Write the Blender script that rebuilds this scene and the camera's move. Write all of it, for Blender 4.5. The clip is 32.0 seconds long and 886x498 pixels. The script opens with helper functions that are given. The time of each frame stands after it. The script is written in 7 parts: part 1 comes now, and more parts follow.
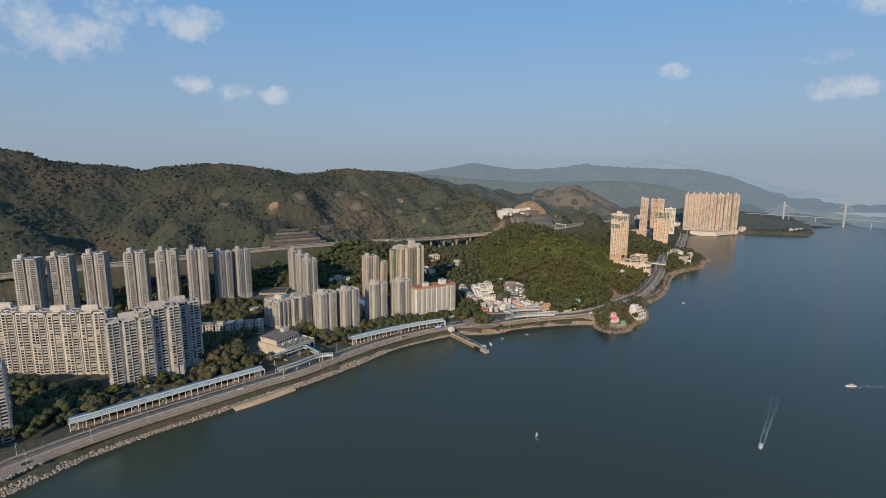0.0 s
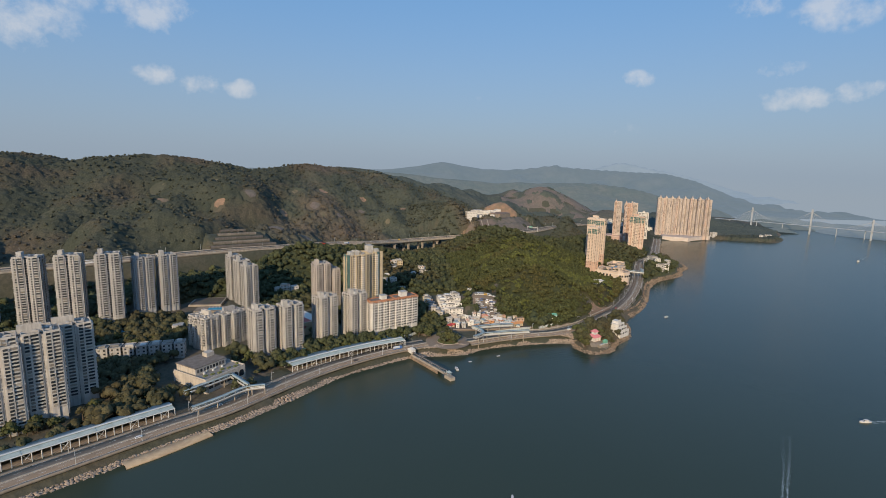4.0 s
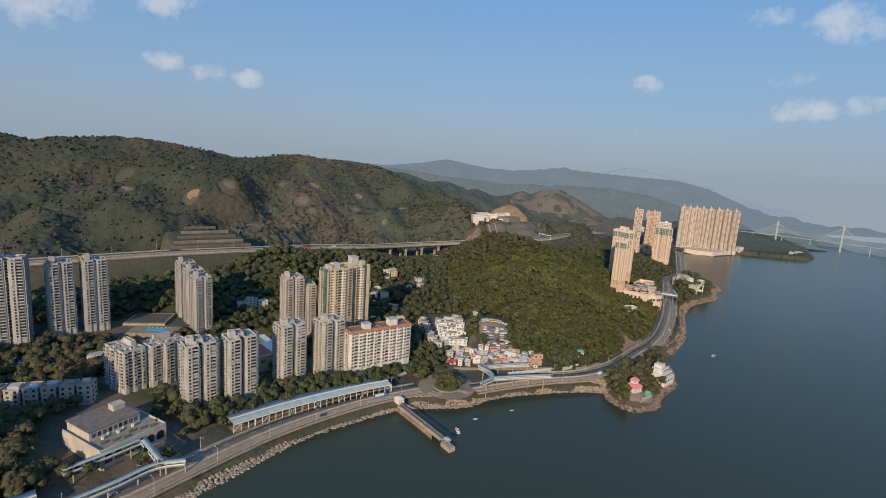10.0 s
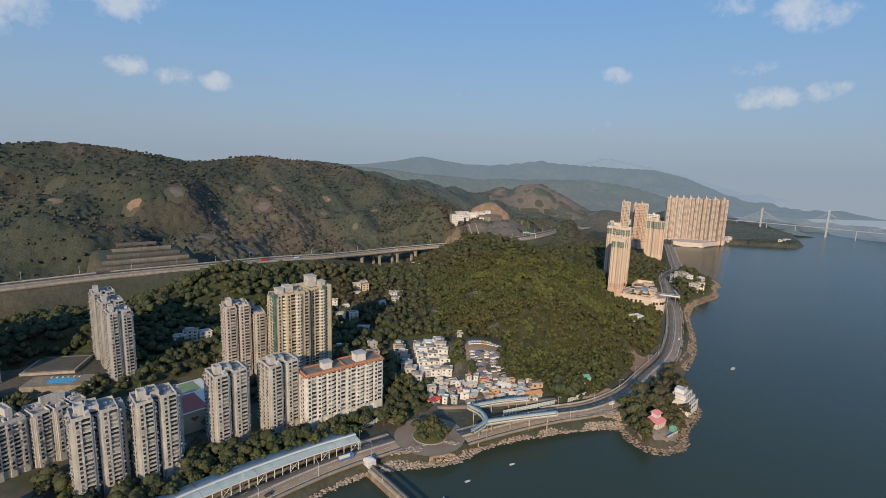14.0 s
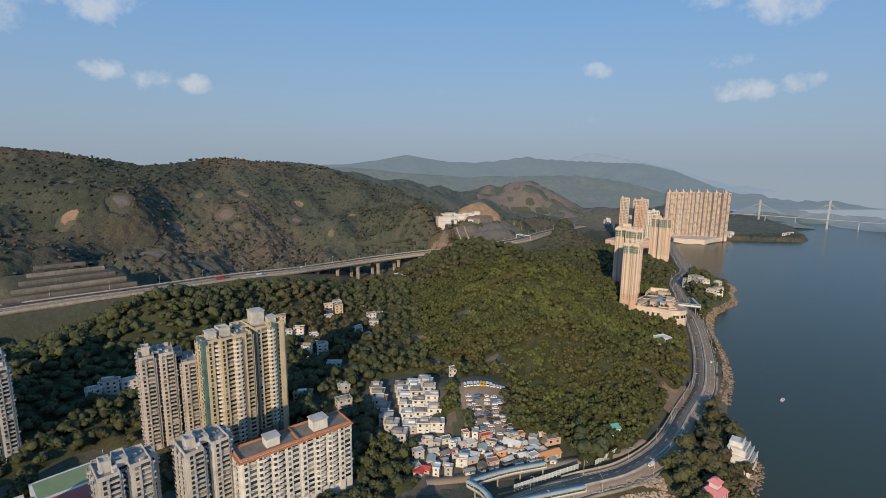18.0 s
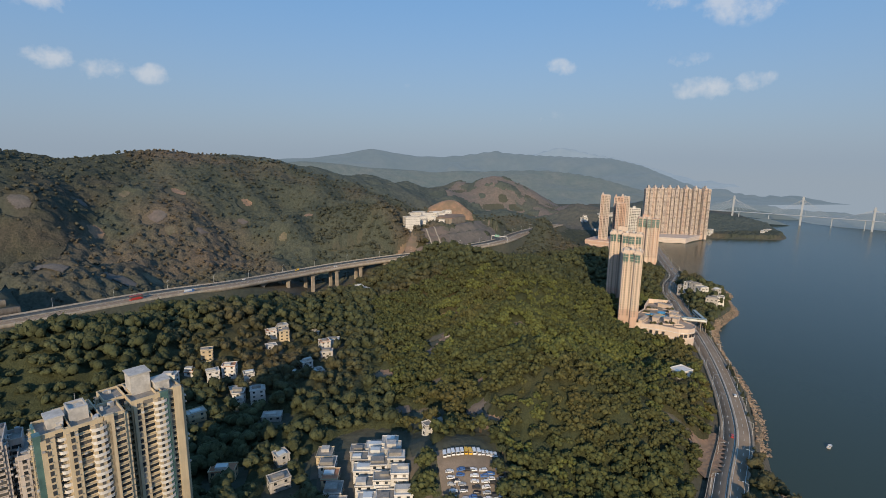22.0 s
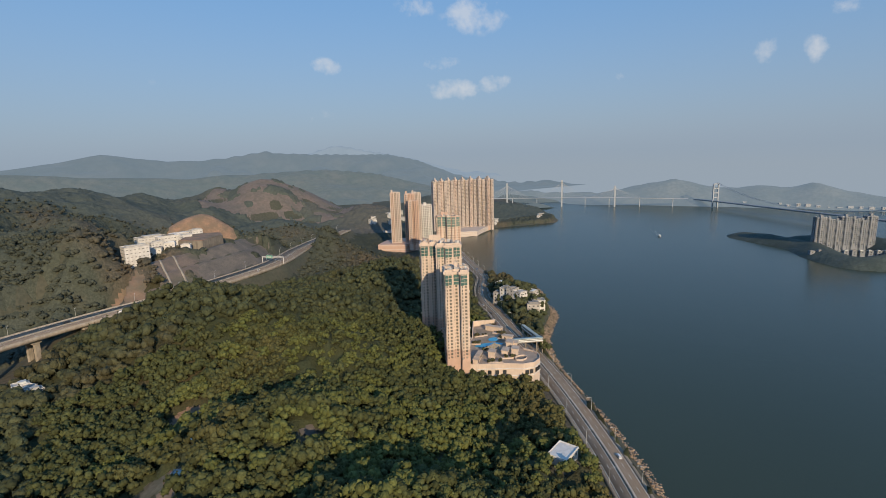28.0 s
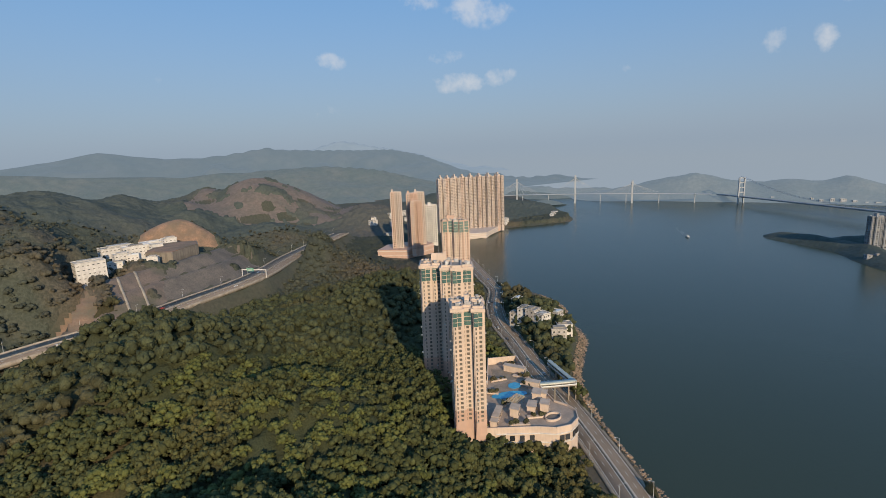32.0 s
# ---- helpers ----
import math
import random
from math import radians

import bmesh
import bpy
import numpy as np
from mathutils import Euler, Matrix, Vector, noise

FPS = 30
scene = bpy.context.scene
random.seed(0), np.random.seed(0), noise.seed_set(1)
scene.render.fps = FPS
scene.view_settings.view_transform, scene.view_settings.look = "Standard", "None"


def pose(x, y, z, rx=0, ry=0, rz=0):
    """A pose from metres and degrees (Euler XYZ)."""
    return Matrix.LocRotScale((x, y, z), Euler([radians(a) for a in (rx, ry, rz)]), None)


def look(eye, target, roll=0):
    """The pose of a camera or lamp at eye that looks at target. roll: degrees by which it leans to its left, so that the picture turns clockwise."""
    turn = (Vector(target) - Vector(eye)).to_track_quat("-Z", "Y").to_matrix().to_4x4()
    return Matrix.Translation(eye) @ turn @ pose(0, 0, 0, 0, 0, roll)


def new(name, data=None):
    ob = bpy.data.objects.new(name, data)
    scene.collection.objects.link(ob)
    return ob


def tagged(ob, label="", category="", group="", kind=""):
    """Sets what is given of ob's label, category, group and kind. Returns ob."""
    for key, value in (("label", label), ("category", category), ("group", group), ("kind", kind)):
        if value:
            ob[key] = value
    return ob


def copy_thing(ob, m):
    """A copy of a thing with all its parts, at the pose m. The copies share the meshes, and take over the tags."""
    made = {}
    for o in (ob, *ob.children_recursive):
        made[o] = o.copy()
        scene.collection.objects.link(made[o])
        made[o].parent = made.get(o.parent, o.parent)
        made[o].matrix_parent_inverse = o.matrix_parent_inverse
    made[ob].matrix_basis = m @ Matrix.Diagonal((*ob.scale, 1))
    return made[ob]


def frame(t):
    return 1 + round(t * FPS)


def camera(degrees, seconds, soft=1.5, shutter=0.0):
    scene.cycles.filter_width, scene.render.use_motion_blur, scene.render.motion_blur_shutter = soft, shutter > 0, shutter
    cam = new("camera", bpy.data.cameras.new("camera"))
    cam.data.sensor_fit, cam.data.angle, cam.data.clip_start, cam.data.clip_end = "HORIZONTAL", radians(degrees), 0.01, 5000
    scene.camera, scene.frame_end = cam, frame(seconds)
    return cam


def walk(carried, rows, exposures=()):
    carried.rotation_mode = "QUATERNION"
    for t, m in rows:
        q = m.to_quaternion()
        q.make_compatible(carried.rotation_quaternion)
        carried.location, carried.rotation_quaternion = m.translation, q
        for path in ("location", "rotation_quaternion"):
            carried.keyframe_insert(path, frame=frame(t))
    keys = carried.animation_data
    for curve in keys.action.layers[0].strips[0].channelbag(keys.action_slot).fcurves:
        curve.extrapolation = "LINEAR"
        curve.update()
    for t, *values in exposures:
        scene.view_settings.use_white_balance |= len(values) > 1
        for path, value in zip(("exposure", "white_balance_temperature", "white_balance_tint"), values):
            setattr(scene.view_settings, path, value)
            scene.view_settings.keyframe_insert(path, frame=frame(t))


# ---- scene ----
cam = camera(84.0, 32.0, 0.9)
# seconds, east, north, height, then heading to the left, tilt up and lean to the left in degrees
PATH = [
    (0, -0.0, -0.1, 163.4, 0.00, -9.43, 0.36),
    (0.5, 1.1, 7.9, 162.6, -1.51, -9.44, -0.86),
    (1, 1.6, 15.9, 161.7, -1.55, -9.38, 0.32),
    (1.5, 2.6, 24.0, 161.4, -1.87, -9.36, 0.50),
    (2, 3.2, 32.4, 161.0, -2.29, -9.37, 1.00),
    (2.5, 4.6, 40.6, 160.8, -3.28, -9.39, -0.04),
    (3, 5.7, 49.0, 160.7, -3.79, -9.42, 0.68),
    (3.5, 6.3, 57.3, 160.5, -3.61, -9.43, 1.46),
    (5.5, 8.7, 90.7, 160.1, -4.15, -9.50, 2.21),
    (6, 9.1, 98.9, 159.9, -4.29, -9.56, 2.22),
    (6.5, 10.0, 107.1, 160.3, -4.80, -9.62, 1.64),
    (7, 10.7, 115.3, 160.4, -5.51, -9.67, 1.51),
    (7.5, 11.2, 123.8, 160.1, -5.47, -9.66, 2.57),
    (8, 11.1, 132.6, 159.4, -4.67, -9.57, 4.39),
    (8.5, 11.7, 140.6, 159.3, -4.78, -9.67, 3.15),
    (9, 11.7, 148.9, 159.0, -4.65, -9.64, 3.61),
    (9.5, 11.4, 157.9, 158.4, -3.43, -9.62, 5.27),
    (10, 11.7, 165.5, 158.4, -3.55, -9.69, 3.94),
    (10.5, 12.3, 173.7, 158.4, -4.00, -9.74, 3.16),
    (11, 13.2, 181.8, 158.6, -5.33, -9.83, 1.60),
    (11.5, 14.1, 190.1, 158.3, -5.82, -9.82, 1.63),
    (12, 15.0, 198.5, 158.1, -5.73, -9.84, 2.00),
    (12.5, 15.5, 207.1, 158.0, -6.04, -9.87, 1.36),
    (13, 16.2, 216.0, 157.8, -6.27, -9.90, 1.37),
    (13.5, 16.8, 225.0, 157.4, -6.01, -9.87, 2.14),
    (14, 17.9, 233.9, 157.4, -6.04, -9.89, 2.01),
    (14.5, 19.1, 243.0, 157.1, -6.15, -9.90, 1.91),
    (16.5, 23.8, 280.7, 156.4, -7.22, -9.97, 0.76),
    (17, 24.7, 290.2, 156.3, -7.43, -9.97, 0.94),
    (17.5, 25.9, 299.9, 156.1, -7.24, -10.00, 1.25),
    (18, 26.8, 309.7, 156.2, -7.59, -10.04, 0.67),
    (18.5, 28.0, 319.3, 156.1, -7.93, -10.10, 0.57),
    (19, 28.9, 328.7, 156.3, -7.89, -10.22, 1.07),
    (19.5, 29.9, 338.4, 156.5, -7.87, -10.33, 1.65),
    (20, 31.1, 349.0, 156.2, -9.44, -10.51, -0.33),
    (20.5, 31.9, 358.2, 156.0, -11.85, -10.50, -2.03),
    (21, 33.0, 367.5, 155.6, -11.81, -10.50, -0.90),
    (21.5, 34.0, 376.8, 155.4, -11.51, -10.56, 0.26),
    (22, 35.7, 386.2, 155.0, -11.46, -10.62, 0.88),
    (22.5, 38.1, 396.6, 154.8, -12.97, -10.67, -1.06),
    (23, 40.3, 406.9, 154.3, -15.48, -10.69, -1.94),
    (23.5, 42.9, 416.1, 153.7, -14.41, -10.77, 0.74),
    (24, 46.3, 426.2, 152.8, -13.81, -10.77, 1.86),
    (24.5, 50.1, 437.1, 152.0, -14.45, -10.79, 1.14),
    (25, 54.6, 448.1, 151.4, -18.18, -10.69, -3.74),
    (25.5, 58.9, 460.6, 150.8, -23.67, -10.65, -8.93),
    (26, 63.9, 472.0, 149.9, -27.96, -10.73, -11.14),
    (26.5, 69.9, 482.2, 150.1, -37.96, -10.78, -19.45),
    (28.5, 98.6, 524.3, 148.5, -34.94, -11.00, 1.92),
    (29, 105.9, 533.2, 148.0, -34.25, -11.07, 1.86),
    (29.5, 112.9, 541.4, 147.5, -34.70, -11.08, 1.99),
    (30, 119.5, 549.5, 147.6, -35.56, -11.17, 1.70),
    (30.5, 125.5, 556.9, 147.8, -36.44, -11.21, 2.49),
    (31, 131.1, 564.2, 148.4, -39.54, -11.32, 6.80),
    (31.5, 133.8, 569.6, 148.9, -36.62, -11.38, -0.06),
    (32, 135.1, 573.5, 149.7, -35.39, -11.44, -2.29),
]


def aimed(x, y, z, yaw, pitch, lean):
    a, b = radians(yaw), radians(pitch)
    ahead = Vector((-math.sin(a) * math.cos(b), math.cos(a) * math.cos(b), math.sin(b)))
    eye = Vector((x, y, z))
    return look(eye, eye + ahead * 10, lean)


walk(cam, [(t, aimed(*row)) for t, *row in PATH], [(0, 0.16, 6500, 10), (32, 0.16, 6500, 10)])

# ---- light and sky ----
SUN_DIR = Vector((-0.29, -0.90, 0.35)).normalized()   # towards the sun
sun = new("sun", bpy.data.lights.new("sun", "SUN"))
sun.data.energy, sun.data.angle, sun.data.color = 3.7, radians(0.6), (1.0, 0.78, 0.52)
sun.matrix_world = look((0, 0, 900), Vector((0, 0, 900)) - SUN_DIR * 10)

world = bpy.data.worlds.new("sky")
scene.world = world
world.use_nodes = True
wn, wl = world.node_tree.nodes, world.node_tree.links
wn.clear()


def wnode(kind, **props):
    n = wn.new(kind)
    for k, v in props.items():
        if k == "op":
            n.operation = v
        elif k == "blend":
            n.blend_type = v
            n.data_type = "RGBA"
        elif k == "val":
            for idx, x in v.items():
                n.inputs[idx].default_value = x
    return n


def math_w(op, a, b=None, clamp=False):
    n = wn.new("ShaderNodeMath")
    n.operation, n.use_clamp = op, clamp
    for idx, x in enumerate((a, b)):
        if x is None:
            continue
        if isinstance(x, (int, float)):
            n.inputs[idx].default_value = x
        else:
            wl.new(x, n.inputs[idx])
    return n.outputs[0]


def mix_w(fac, a, b):
    n = wn.new("ShaderNodeMix")
    n.data_type = "RGBA"
    for idx, x in ((0, fac), (6, a), (7, b)):
        if isinstance(x, (int, float)):
            n.inputs[idx].default_value = x
        elif isinstance(x, tuple):
            n.inputs[idx].default_value = x
        else:
            wl.new(x, n.inputs[idx])
    return n.outputs[2]


sky = wn.new("ShaderNodeTexSky")
sky.sky_type, sky.sun_disc = "NISHITA", False
sky.sun_elevation = math.asin(SUN_DIR.z)
sky.sun_rotation = math.atan2(SUN_DIR.x, SUN_DIR.y)
sky.air_density, sky.dust_density, sky.ozone_density, sky.altitude = 1.0, 1.2, 1.6, 100
coord = wn.new("ShaderNodeTexCoord").outputs["Generated"]
sep = wn.new("ShaderNodeSeparateXYZ")
wl.new(coord, sep.inputs[0])
up = sep.outputs[2]
# grey-blue haze that thickens towards and below the horizon
haze = math_w("SUBTRACT", 1.0, math_w("DIVIDE", math_w("ADD", up, 0.03), 0.34), clamp=True)
haze = math_w("POWER", haze, 1.5)
SKY_BLUE, HAZE = (0.9, 2.6, 5.4, 1), (2.5, 2.95, 3.42, 1)
grad = mix_w(math_w("MULTIPLY", up, 1.6, clamp=True), (1.55, 3.0, 5.15, 1), SKY_BLUE)
base_sky = mix_w(0.72, sky.outputs[0], grad)
base_sky = mix_w(math_w("MULTIPLY", haze, 0.95), base_sky, HAZE)
# scattered small cumulus, each a soft lump broken by noise
warp = wn.new("ShaderNodeTexNoise")
warp.inputs["Scale"].default_value, warp.inputs["Detail"].default_value = 26.0, 9.0
warp.inputs["Roughness"].default_value = 0.62
wl.new(coord, warp.inputs["Vector"])
cover = None


def cloud(yaw, pitch, wide, high, strength=1.0):
    """A cloud in a direction: degrees to the right of ahead, degrees up, and its half sizes in degrees."""
    global cover
    a, b = radians(yaw), radians(pitch)
    c = Vector((math.sin(a) * math.cos(b), math.cos(a) * math.cos(b), math.sin(b)))
    right = Vector((math.cos(a), -math.sin(a), 0))
    above = right.cross(c)
    terms = []
    for axis, size in ((right, wide), (above, high)):
        d = wn.new("ShaderNodeVectorMath")
        d.operation = "DOT_PRODUCT"
        wl.new(coord, d.inputs[0])
        d.inputs[1].default_value = axis
        off = math_w("DIVIDE", math_w("SUBTRACT", d.outputs["Value"], c.dot(axis)), math.sin(radians(size)))
        terms.append(math_w("POWER", math_w("ABSOLUTE", off), 2.0))
    r = math_w("ADD", terms[0], terms[1])
    lump = math_w("SUBTRACT", 1.0, r, clamp=True)
    front = wn.new("ShaderNodeVectorMath")
    front.operation = "DOT_PRODUCT"
    wl.new(coord, front.inputs[0])
    front.inputs[1].default_value = c
    lump = math_w("MULTIPLY", lump, math_w("GREATER_THAN", front.outputs["Value"], 0.5))
    lump = math_w("MULTIPLY", lump, strength)
    cover = lump if cover is None else math_w("MAXIMUM", cover, lump)


cloud(-37, 11.4, 6.6, 3.2)
cloud(-41, 14.0, 5.0, 2.6, 0.8)
cloud(-33, 14.5, 5.0, 2.4, 0.7)
cloud(-26, 13.6, 4.8, 2.3)
cloud(-30, 16.0, 4.0, 2.0, 0.7)
cloud(-26, 8.1, 2.4, 1.3)
cloud(-22, 7.4, 2.8, 1.4, 0.7)
cloud(-18.5, 7.4, 2.2, 1.2)
cloud(24, 9.6, 2.4, 1.1)
cloud(36.5, 9.8, 2.4, 1.1, 0.9)
cloud(38, 7.1, 3.9, 1.5)
cloud(42.5, 7.5, 2.6, 1.2)
cloud(40.5, 14.4, 4.2, 2.2)
cloud(34, 15.4, 2.6, 1.2, 0.8)
cloud(68.5, 8.7, 1.2, 1.6, 0.8)
cloud(72.4, 8.3, 1.3, 1.6, 0.9)
cloud(74, 11.5, 2.2, 0.9, 0.6)
cloud(22, 4.4, 3.2, 1.0, 0.35)
cloud(55.4, 7.7, 1.3, 0.8, 0.4)
cloud(8, 7.7, 1.4, 0.6, 0.3)
broken = math_w("MULTIPLY", math_w("SUBTRACT", warp.outputs["Fac"], 0.5), 3.4)
puff = math_w("SUBTRACT", math_w("ADD", math_w("MULTIPLY", cover, 1.15), broken), 0.42, clamp=True)
puff = math_w("MULTIPLY", math_w("MULTIPLY", puff, math_w("MULTIPLY", cover, 2.2, clamp=True)), 0.5)
final = mix_w(puff, base_sky, (6.0, 5.9, 5.85, 1))
bg = wn.new("ShaderNodeBackground")
bg.inputs["Strength"].default_value = 0.112
wl.new(final, bg.inputs["Color"])
wl.new(bg.outputs[0], wn.new("ShaderNodeOutputWorld").inputs["Surface"])


# ---- materials ----
def material(name, color, rough=0.8, metal=0.0, second=None, scale=0.3, detail=4.0, contrast=0.5, fine=None,
             bump=0.0, bump_scale=2.0, spec=0.5, island=0.0, streak=0.0, third=None):
    """A painted or natural surface: two colours mixed by noise at one scale, finer speckle, vertical streaks, bump."""
    m = bpy.data.materials.new(name)
    m.use_nodes = True
    nt = m.node_tree
    n, l = nt.nodes, nt.links
    b = n["Principled BSDF"]
    b.inputs["Roughness"].default_value, b.inputs["Metallic"].default_value = rough, metal
    b.inputs["Specular IOR Level"].default_value = spec
    pos = n.new("ShaderNodeNewGeometry").outputs["Position"]

    def noise_at(sc, det=4.0, vec=None, r=0.55):
        t = n.new("ShaderNodeTexNoise")
        t.inputs["Scale"].default_value, t.inputs["Detail"].default_value, t.inputs["Roughness"].default_value = sc, det, r
        l.new(vec or pos, t.inputs["Vector"])
        return t.outputs["Fac"]

    def ramp(src, lo, hi):
        t = n.new("ShaderNodeMapRange")
        t.inputs[1].default_value, t.inputs[2].default_value = lo, hi
        l.new(src, t.inputs[0])
        return t.outputs[0]

    def mix(fac, a, c, mode="MIX"):
        t = n.new("ShaderNodeMix")
        t.data_type, t.blend_type = "RGBA", mode
        for idx, x in ((0, fac), (6, a), (7, c)):
            if isinstance(x, (int, float)):
                t.inputs[idx].default_value = x
            elif isinstance(x, tuple):
                t.inputs[idx].default_value = (*x[:3], 1)
            else:
                l.new(x, t.inputs[idx])
        return t.outputs[2]

    col = tuple(color)
    half = 0.5 - 0.5 * contrast
    if second:
        col = mix(ramp(noise_at(scale, detail), 0.3 + half * 0.3, 0.7 - half * 0.3), color, second)
    if third:
        col = mix(ramp(noise_at(scale * 0.23, 3.0), 0.5, 0.68), col, third)
    if streak:
        vec = n.new("ShaderNodeVectorMath")
        vec.operation = "MULTIPLY"
        vec.inputs[1].default_value = (1.1, 1.1, 0.06)
        l.new(pos, vec.inputs[0])
        dark = ramp(noise_at(0.9, 5.0, vec.outputs[0], 0.65), 0.45, 0.75)
        t = n.new("ShaderNodeMath")
        t.operation, t.inputs[1].default_value = "MULTIPLY", streak
        l.new(dark, t.inputs[0])
        col = mix(t.outputs[0], col, tuple(c * 0.42 for c in color))
    if fine:
        t = n.new("ShaderNodeMath")
        t.operation, t.inputs[1].default_value = "MULTIPLY", fine[1]
        l.new(ramp(noise_at(fine[0], 3.0), 0.35, 0.65), t.inputs[0])
        col = mix(t.outputs[0], col, tuple(c * 0.55 for c in color))
    if island:
        hsv = n.new("ShaderNodeHueSaturation")
        rnd = n.new("ShaderNodeNewGeometry").outputs["Random Per Island"]
        mr = n.new("ShaderNodeMapRange")
        mr.inputs[3].default_value, mr.inputs[4].default_value = 1 - island, 1 + island
        l.new(rnd, mr.inputs[0])
        l.new(mr.outputs[0], hsv.inputs["Value"])
        if isinstance(col, tuple):
            hsv.inputs["Color"].default_value = (*col[:3], 1)
        else:
            l.new(col, hsv.inputs["Color"])
        col = hsv.outputs[0]
    if isinstance(col, tuple):
        b.inputs["Base Color"].default_value = (*col[:3], 1)
    else:
        l.new(col, b.inputs["Base Color"])
    if bump:
        bn = n.new("ShaderNodeBump")
        bn.inputs["Strength"].default_value, bn.inputs["Distance"].default_value = 1.0, bump
        l.new(noise_at(bump_scale, 5.0), bn.inputs["Height"])
        l.new(bn.outputs[0], b.inputs["Normal"])
    return m


SOIL = material("hillside soil and scrub", (0.066, 0.074, 0.050), 0.95, second=(0.088, 0.086, 0.060), scale=0.03, third=(0.16, 0.12, 0.085), fine=(0.35, 0.5), bump=0.8, bump_scale=0.25)
FOREST = material("broadleaf canopy", (0.066, 0.078, 0.032), 0.9, second=(0.100, 0.108, 0.042), scale=0.05, contrast=0.9, island=0.34, third=(0.122, 0.102, 0.040), spec=0.15, fine=(1.3, 0.6), bump=0.6, bump_scale=1.1)
FOREST_DARK = material("dark broadleaf canopy", (0.062, 0.074, 0.038), 0.9, second=(0.088, 0.095, 0.046), scale=0.03, contrast=0.8, island=0.34, third=(0.105, 0.084, 0.048), spec=0.15, fine=(1.3, 0.6), bump=0.6, bump_scale=1.1)
# Scrub green with some distance haze mixed in: lifted and bluer than the near woods.
FOREST_FAR = material("hillside scrub woods lifted for haze", (0.064, 0.075, 0.058), 0.95, second=(0.090, 0.097, 0.073), scale=0.03, contrast=0.9, island=0.2, third=(0.140, 0.110, 0.082), spec=0.1, fine=(0.5, 0.6), bump=0.9, bump_scale=0.5)
# Far woods: aerial haze is painted into the base colour as grey.
FOREST_HAZED = material("inland woods greyed for haze", (0.086, 0.104, 0.090), 0.95, second=(0.106, 0.120, 0.102), scale=0.012, contrast=0.9, third=(0.142, 0.126, 0.108), spec=0.1, fine=(0.3, 0.4), bump=0.8, bump_scale=0.3)
FOREST_YELLOW = material("yellow-green broadleaf canopy", (0.100, 0.116, 0.036), 0.9, second=(0.136, 0.146, 0.046), scale=0.06, contrast=0.9, island=0.3, spec=0.2, fine=(1.3, 0.6), bump=0.6, bump_scale=1.1)
FAR_HILL = material("distant wooded ridge with haze glow", (0.030, 0.042, 0.045), 1.0, second=(0.055, 0.06, 0.058), scale=0.008, contrast=0.9, fine=(0.03, 0.35), bump=3.0, bump_scale=0.03)
_b = FAR_HILL.node_tree.nodes["Principled BSDF"]   # the backdrop's haze, made as a blue-grey glow of the surface
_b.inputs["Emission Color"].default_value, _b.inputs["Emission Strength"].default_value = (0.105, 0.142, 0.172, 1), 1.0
# Furthest peak: haze put in as a pale base colour and a blue glow.
FARTHEST = material("furthest peak with haze glow", (0.08, 0.10, 0.11), 1.0, second=(0.10, 0.12, 0.13), scale=0.01)
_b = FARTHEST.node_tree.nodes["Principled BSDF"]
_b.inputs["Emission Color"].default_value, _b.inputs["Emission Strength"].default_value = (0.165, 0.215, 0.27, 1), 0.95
# Inland hills: their haze is emission laid over the woodland colour.
INLAND_HILL = material("inland woods with haze glow", (0.050, 0.064, 0.054), 1.0, second=(0.085, 0.084, 0.070), scale=0.02, contrast=0.9, fine=(0.06, 0.5), bump=6.0, bump_scale=0.04)
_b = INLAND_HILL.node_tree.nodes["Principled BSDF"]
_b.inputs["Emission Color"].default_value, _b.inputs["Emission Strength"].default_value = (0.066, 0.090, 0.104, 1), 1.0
BARK = material("bark", (0.12, 0.09, 0.06), 0.9, bump=0.05, second=(0.07, 0.05, 0.035), scale=2.0)
OLDWALL = material("old brown concrete", (0.27, 0.235, 0.19), 0.95, second=(0.17, 0.15, 0.12), scale=0.12, streak=0.7)
SCRUB = material("dry scrub and gravel", (0.13, 0.12, 0.07), 0.95, second=(0.20, 0.165, 0.115), scale=0.15, fine=(0.8, 0.5))
ASPHALT = material("asphalt", (0.265, 0.208, 0.155), 0.95, second=(0.31, 0.248, 0.19), scale=0.12, fine=(3.0, 0.3), spec=0.05)
ESTATEFLOOR = material("dark paved estate ground", (0.17, 0.145, 0.115), 0.9, second=(0.115, 0.105, 0.085), scale=0.15, third=(0.07, 0.08, 0.04), fine=(1.5, 0.4), spec=0.1)
SANDPAVE = material("sandy paving", (0.40, 0.325, 0.24), 0.95, second=(0.31, 0.255, 0.195), scale=0.15, third=(0.16, 0.16, 0.09), fine=(1.5, 0.4), spec=0.1)
PAVING = material("concrete paving", (0.33, 0.28, 0.22), 0.9, second=(0.24, 0.205, 0.165), scale=0.2, fine=(1.5, 0.4), spec=0.15)
CONCRETE = material("weathered concrete", (0.42, 0.37, 0.30), 0.85, second=(0.30, 0.265, 0.22), scale=0.25, streak=0.5, spec=0.2)
SHOTCRETE = material("grey shotcrete slope", (0.115, 0.105, 0.093), 0.95, second=(0.17, 0.148, 0.125), scale=0.08, streak=0.6, bump=0.6, bump_scale=0.5)
ROCKY = material("brown weathered rock slope", (0.185, 0.150, 0.130), 0.95, second=(0.125, 0.120, 0.105), scale=0.05, contrast=0.9, fine=(0.2, 0.5), bump=1.0, bump_scale=0.2)
DUSTY = material("dusty brown hardstanding", (0.24, 0.195, 0.155), 0.95, second=(0.19, 0.16, 0.13), scale=0.2, fine=(1.5, 0.4), spec=0.1)
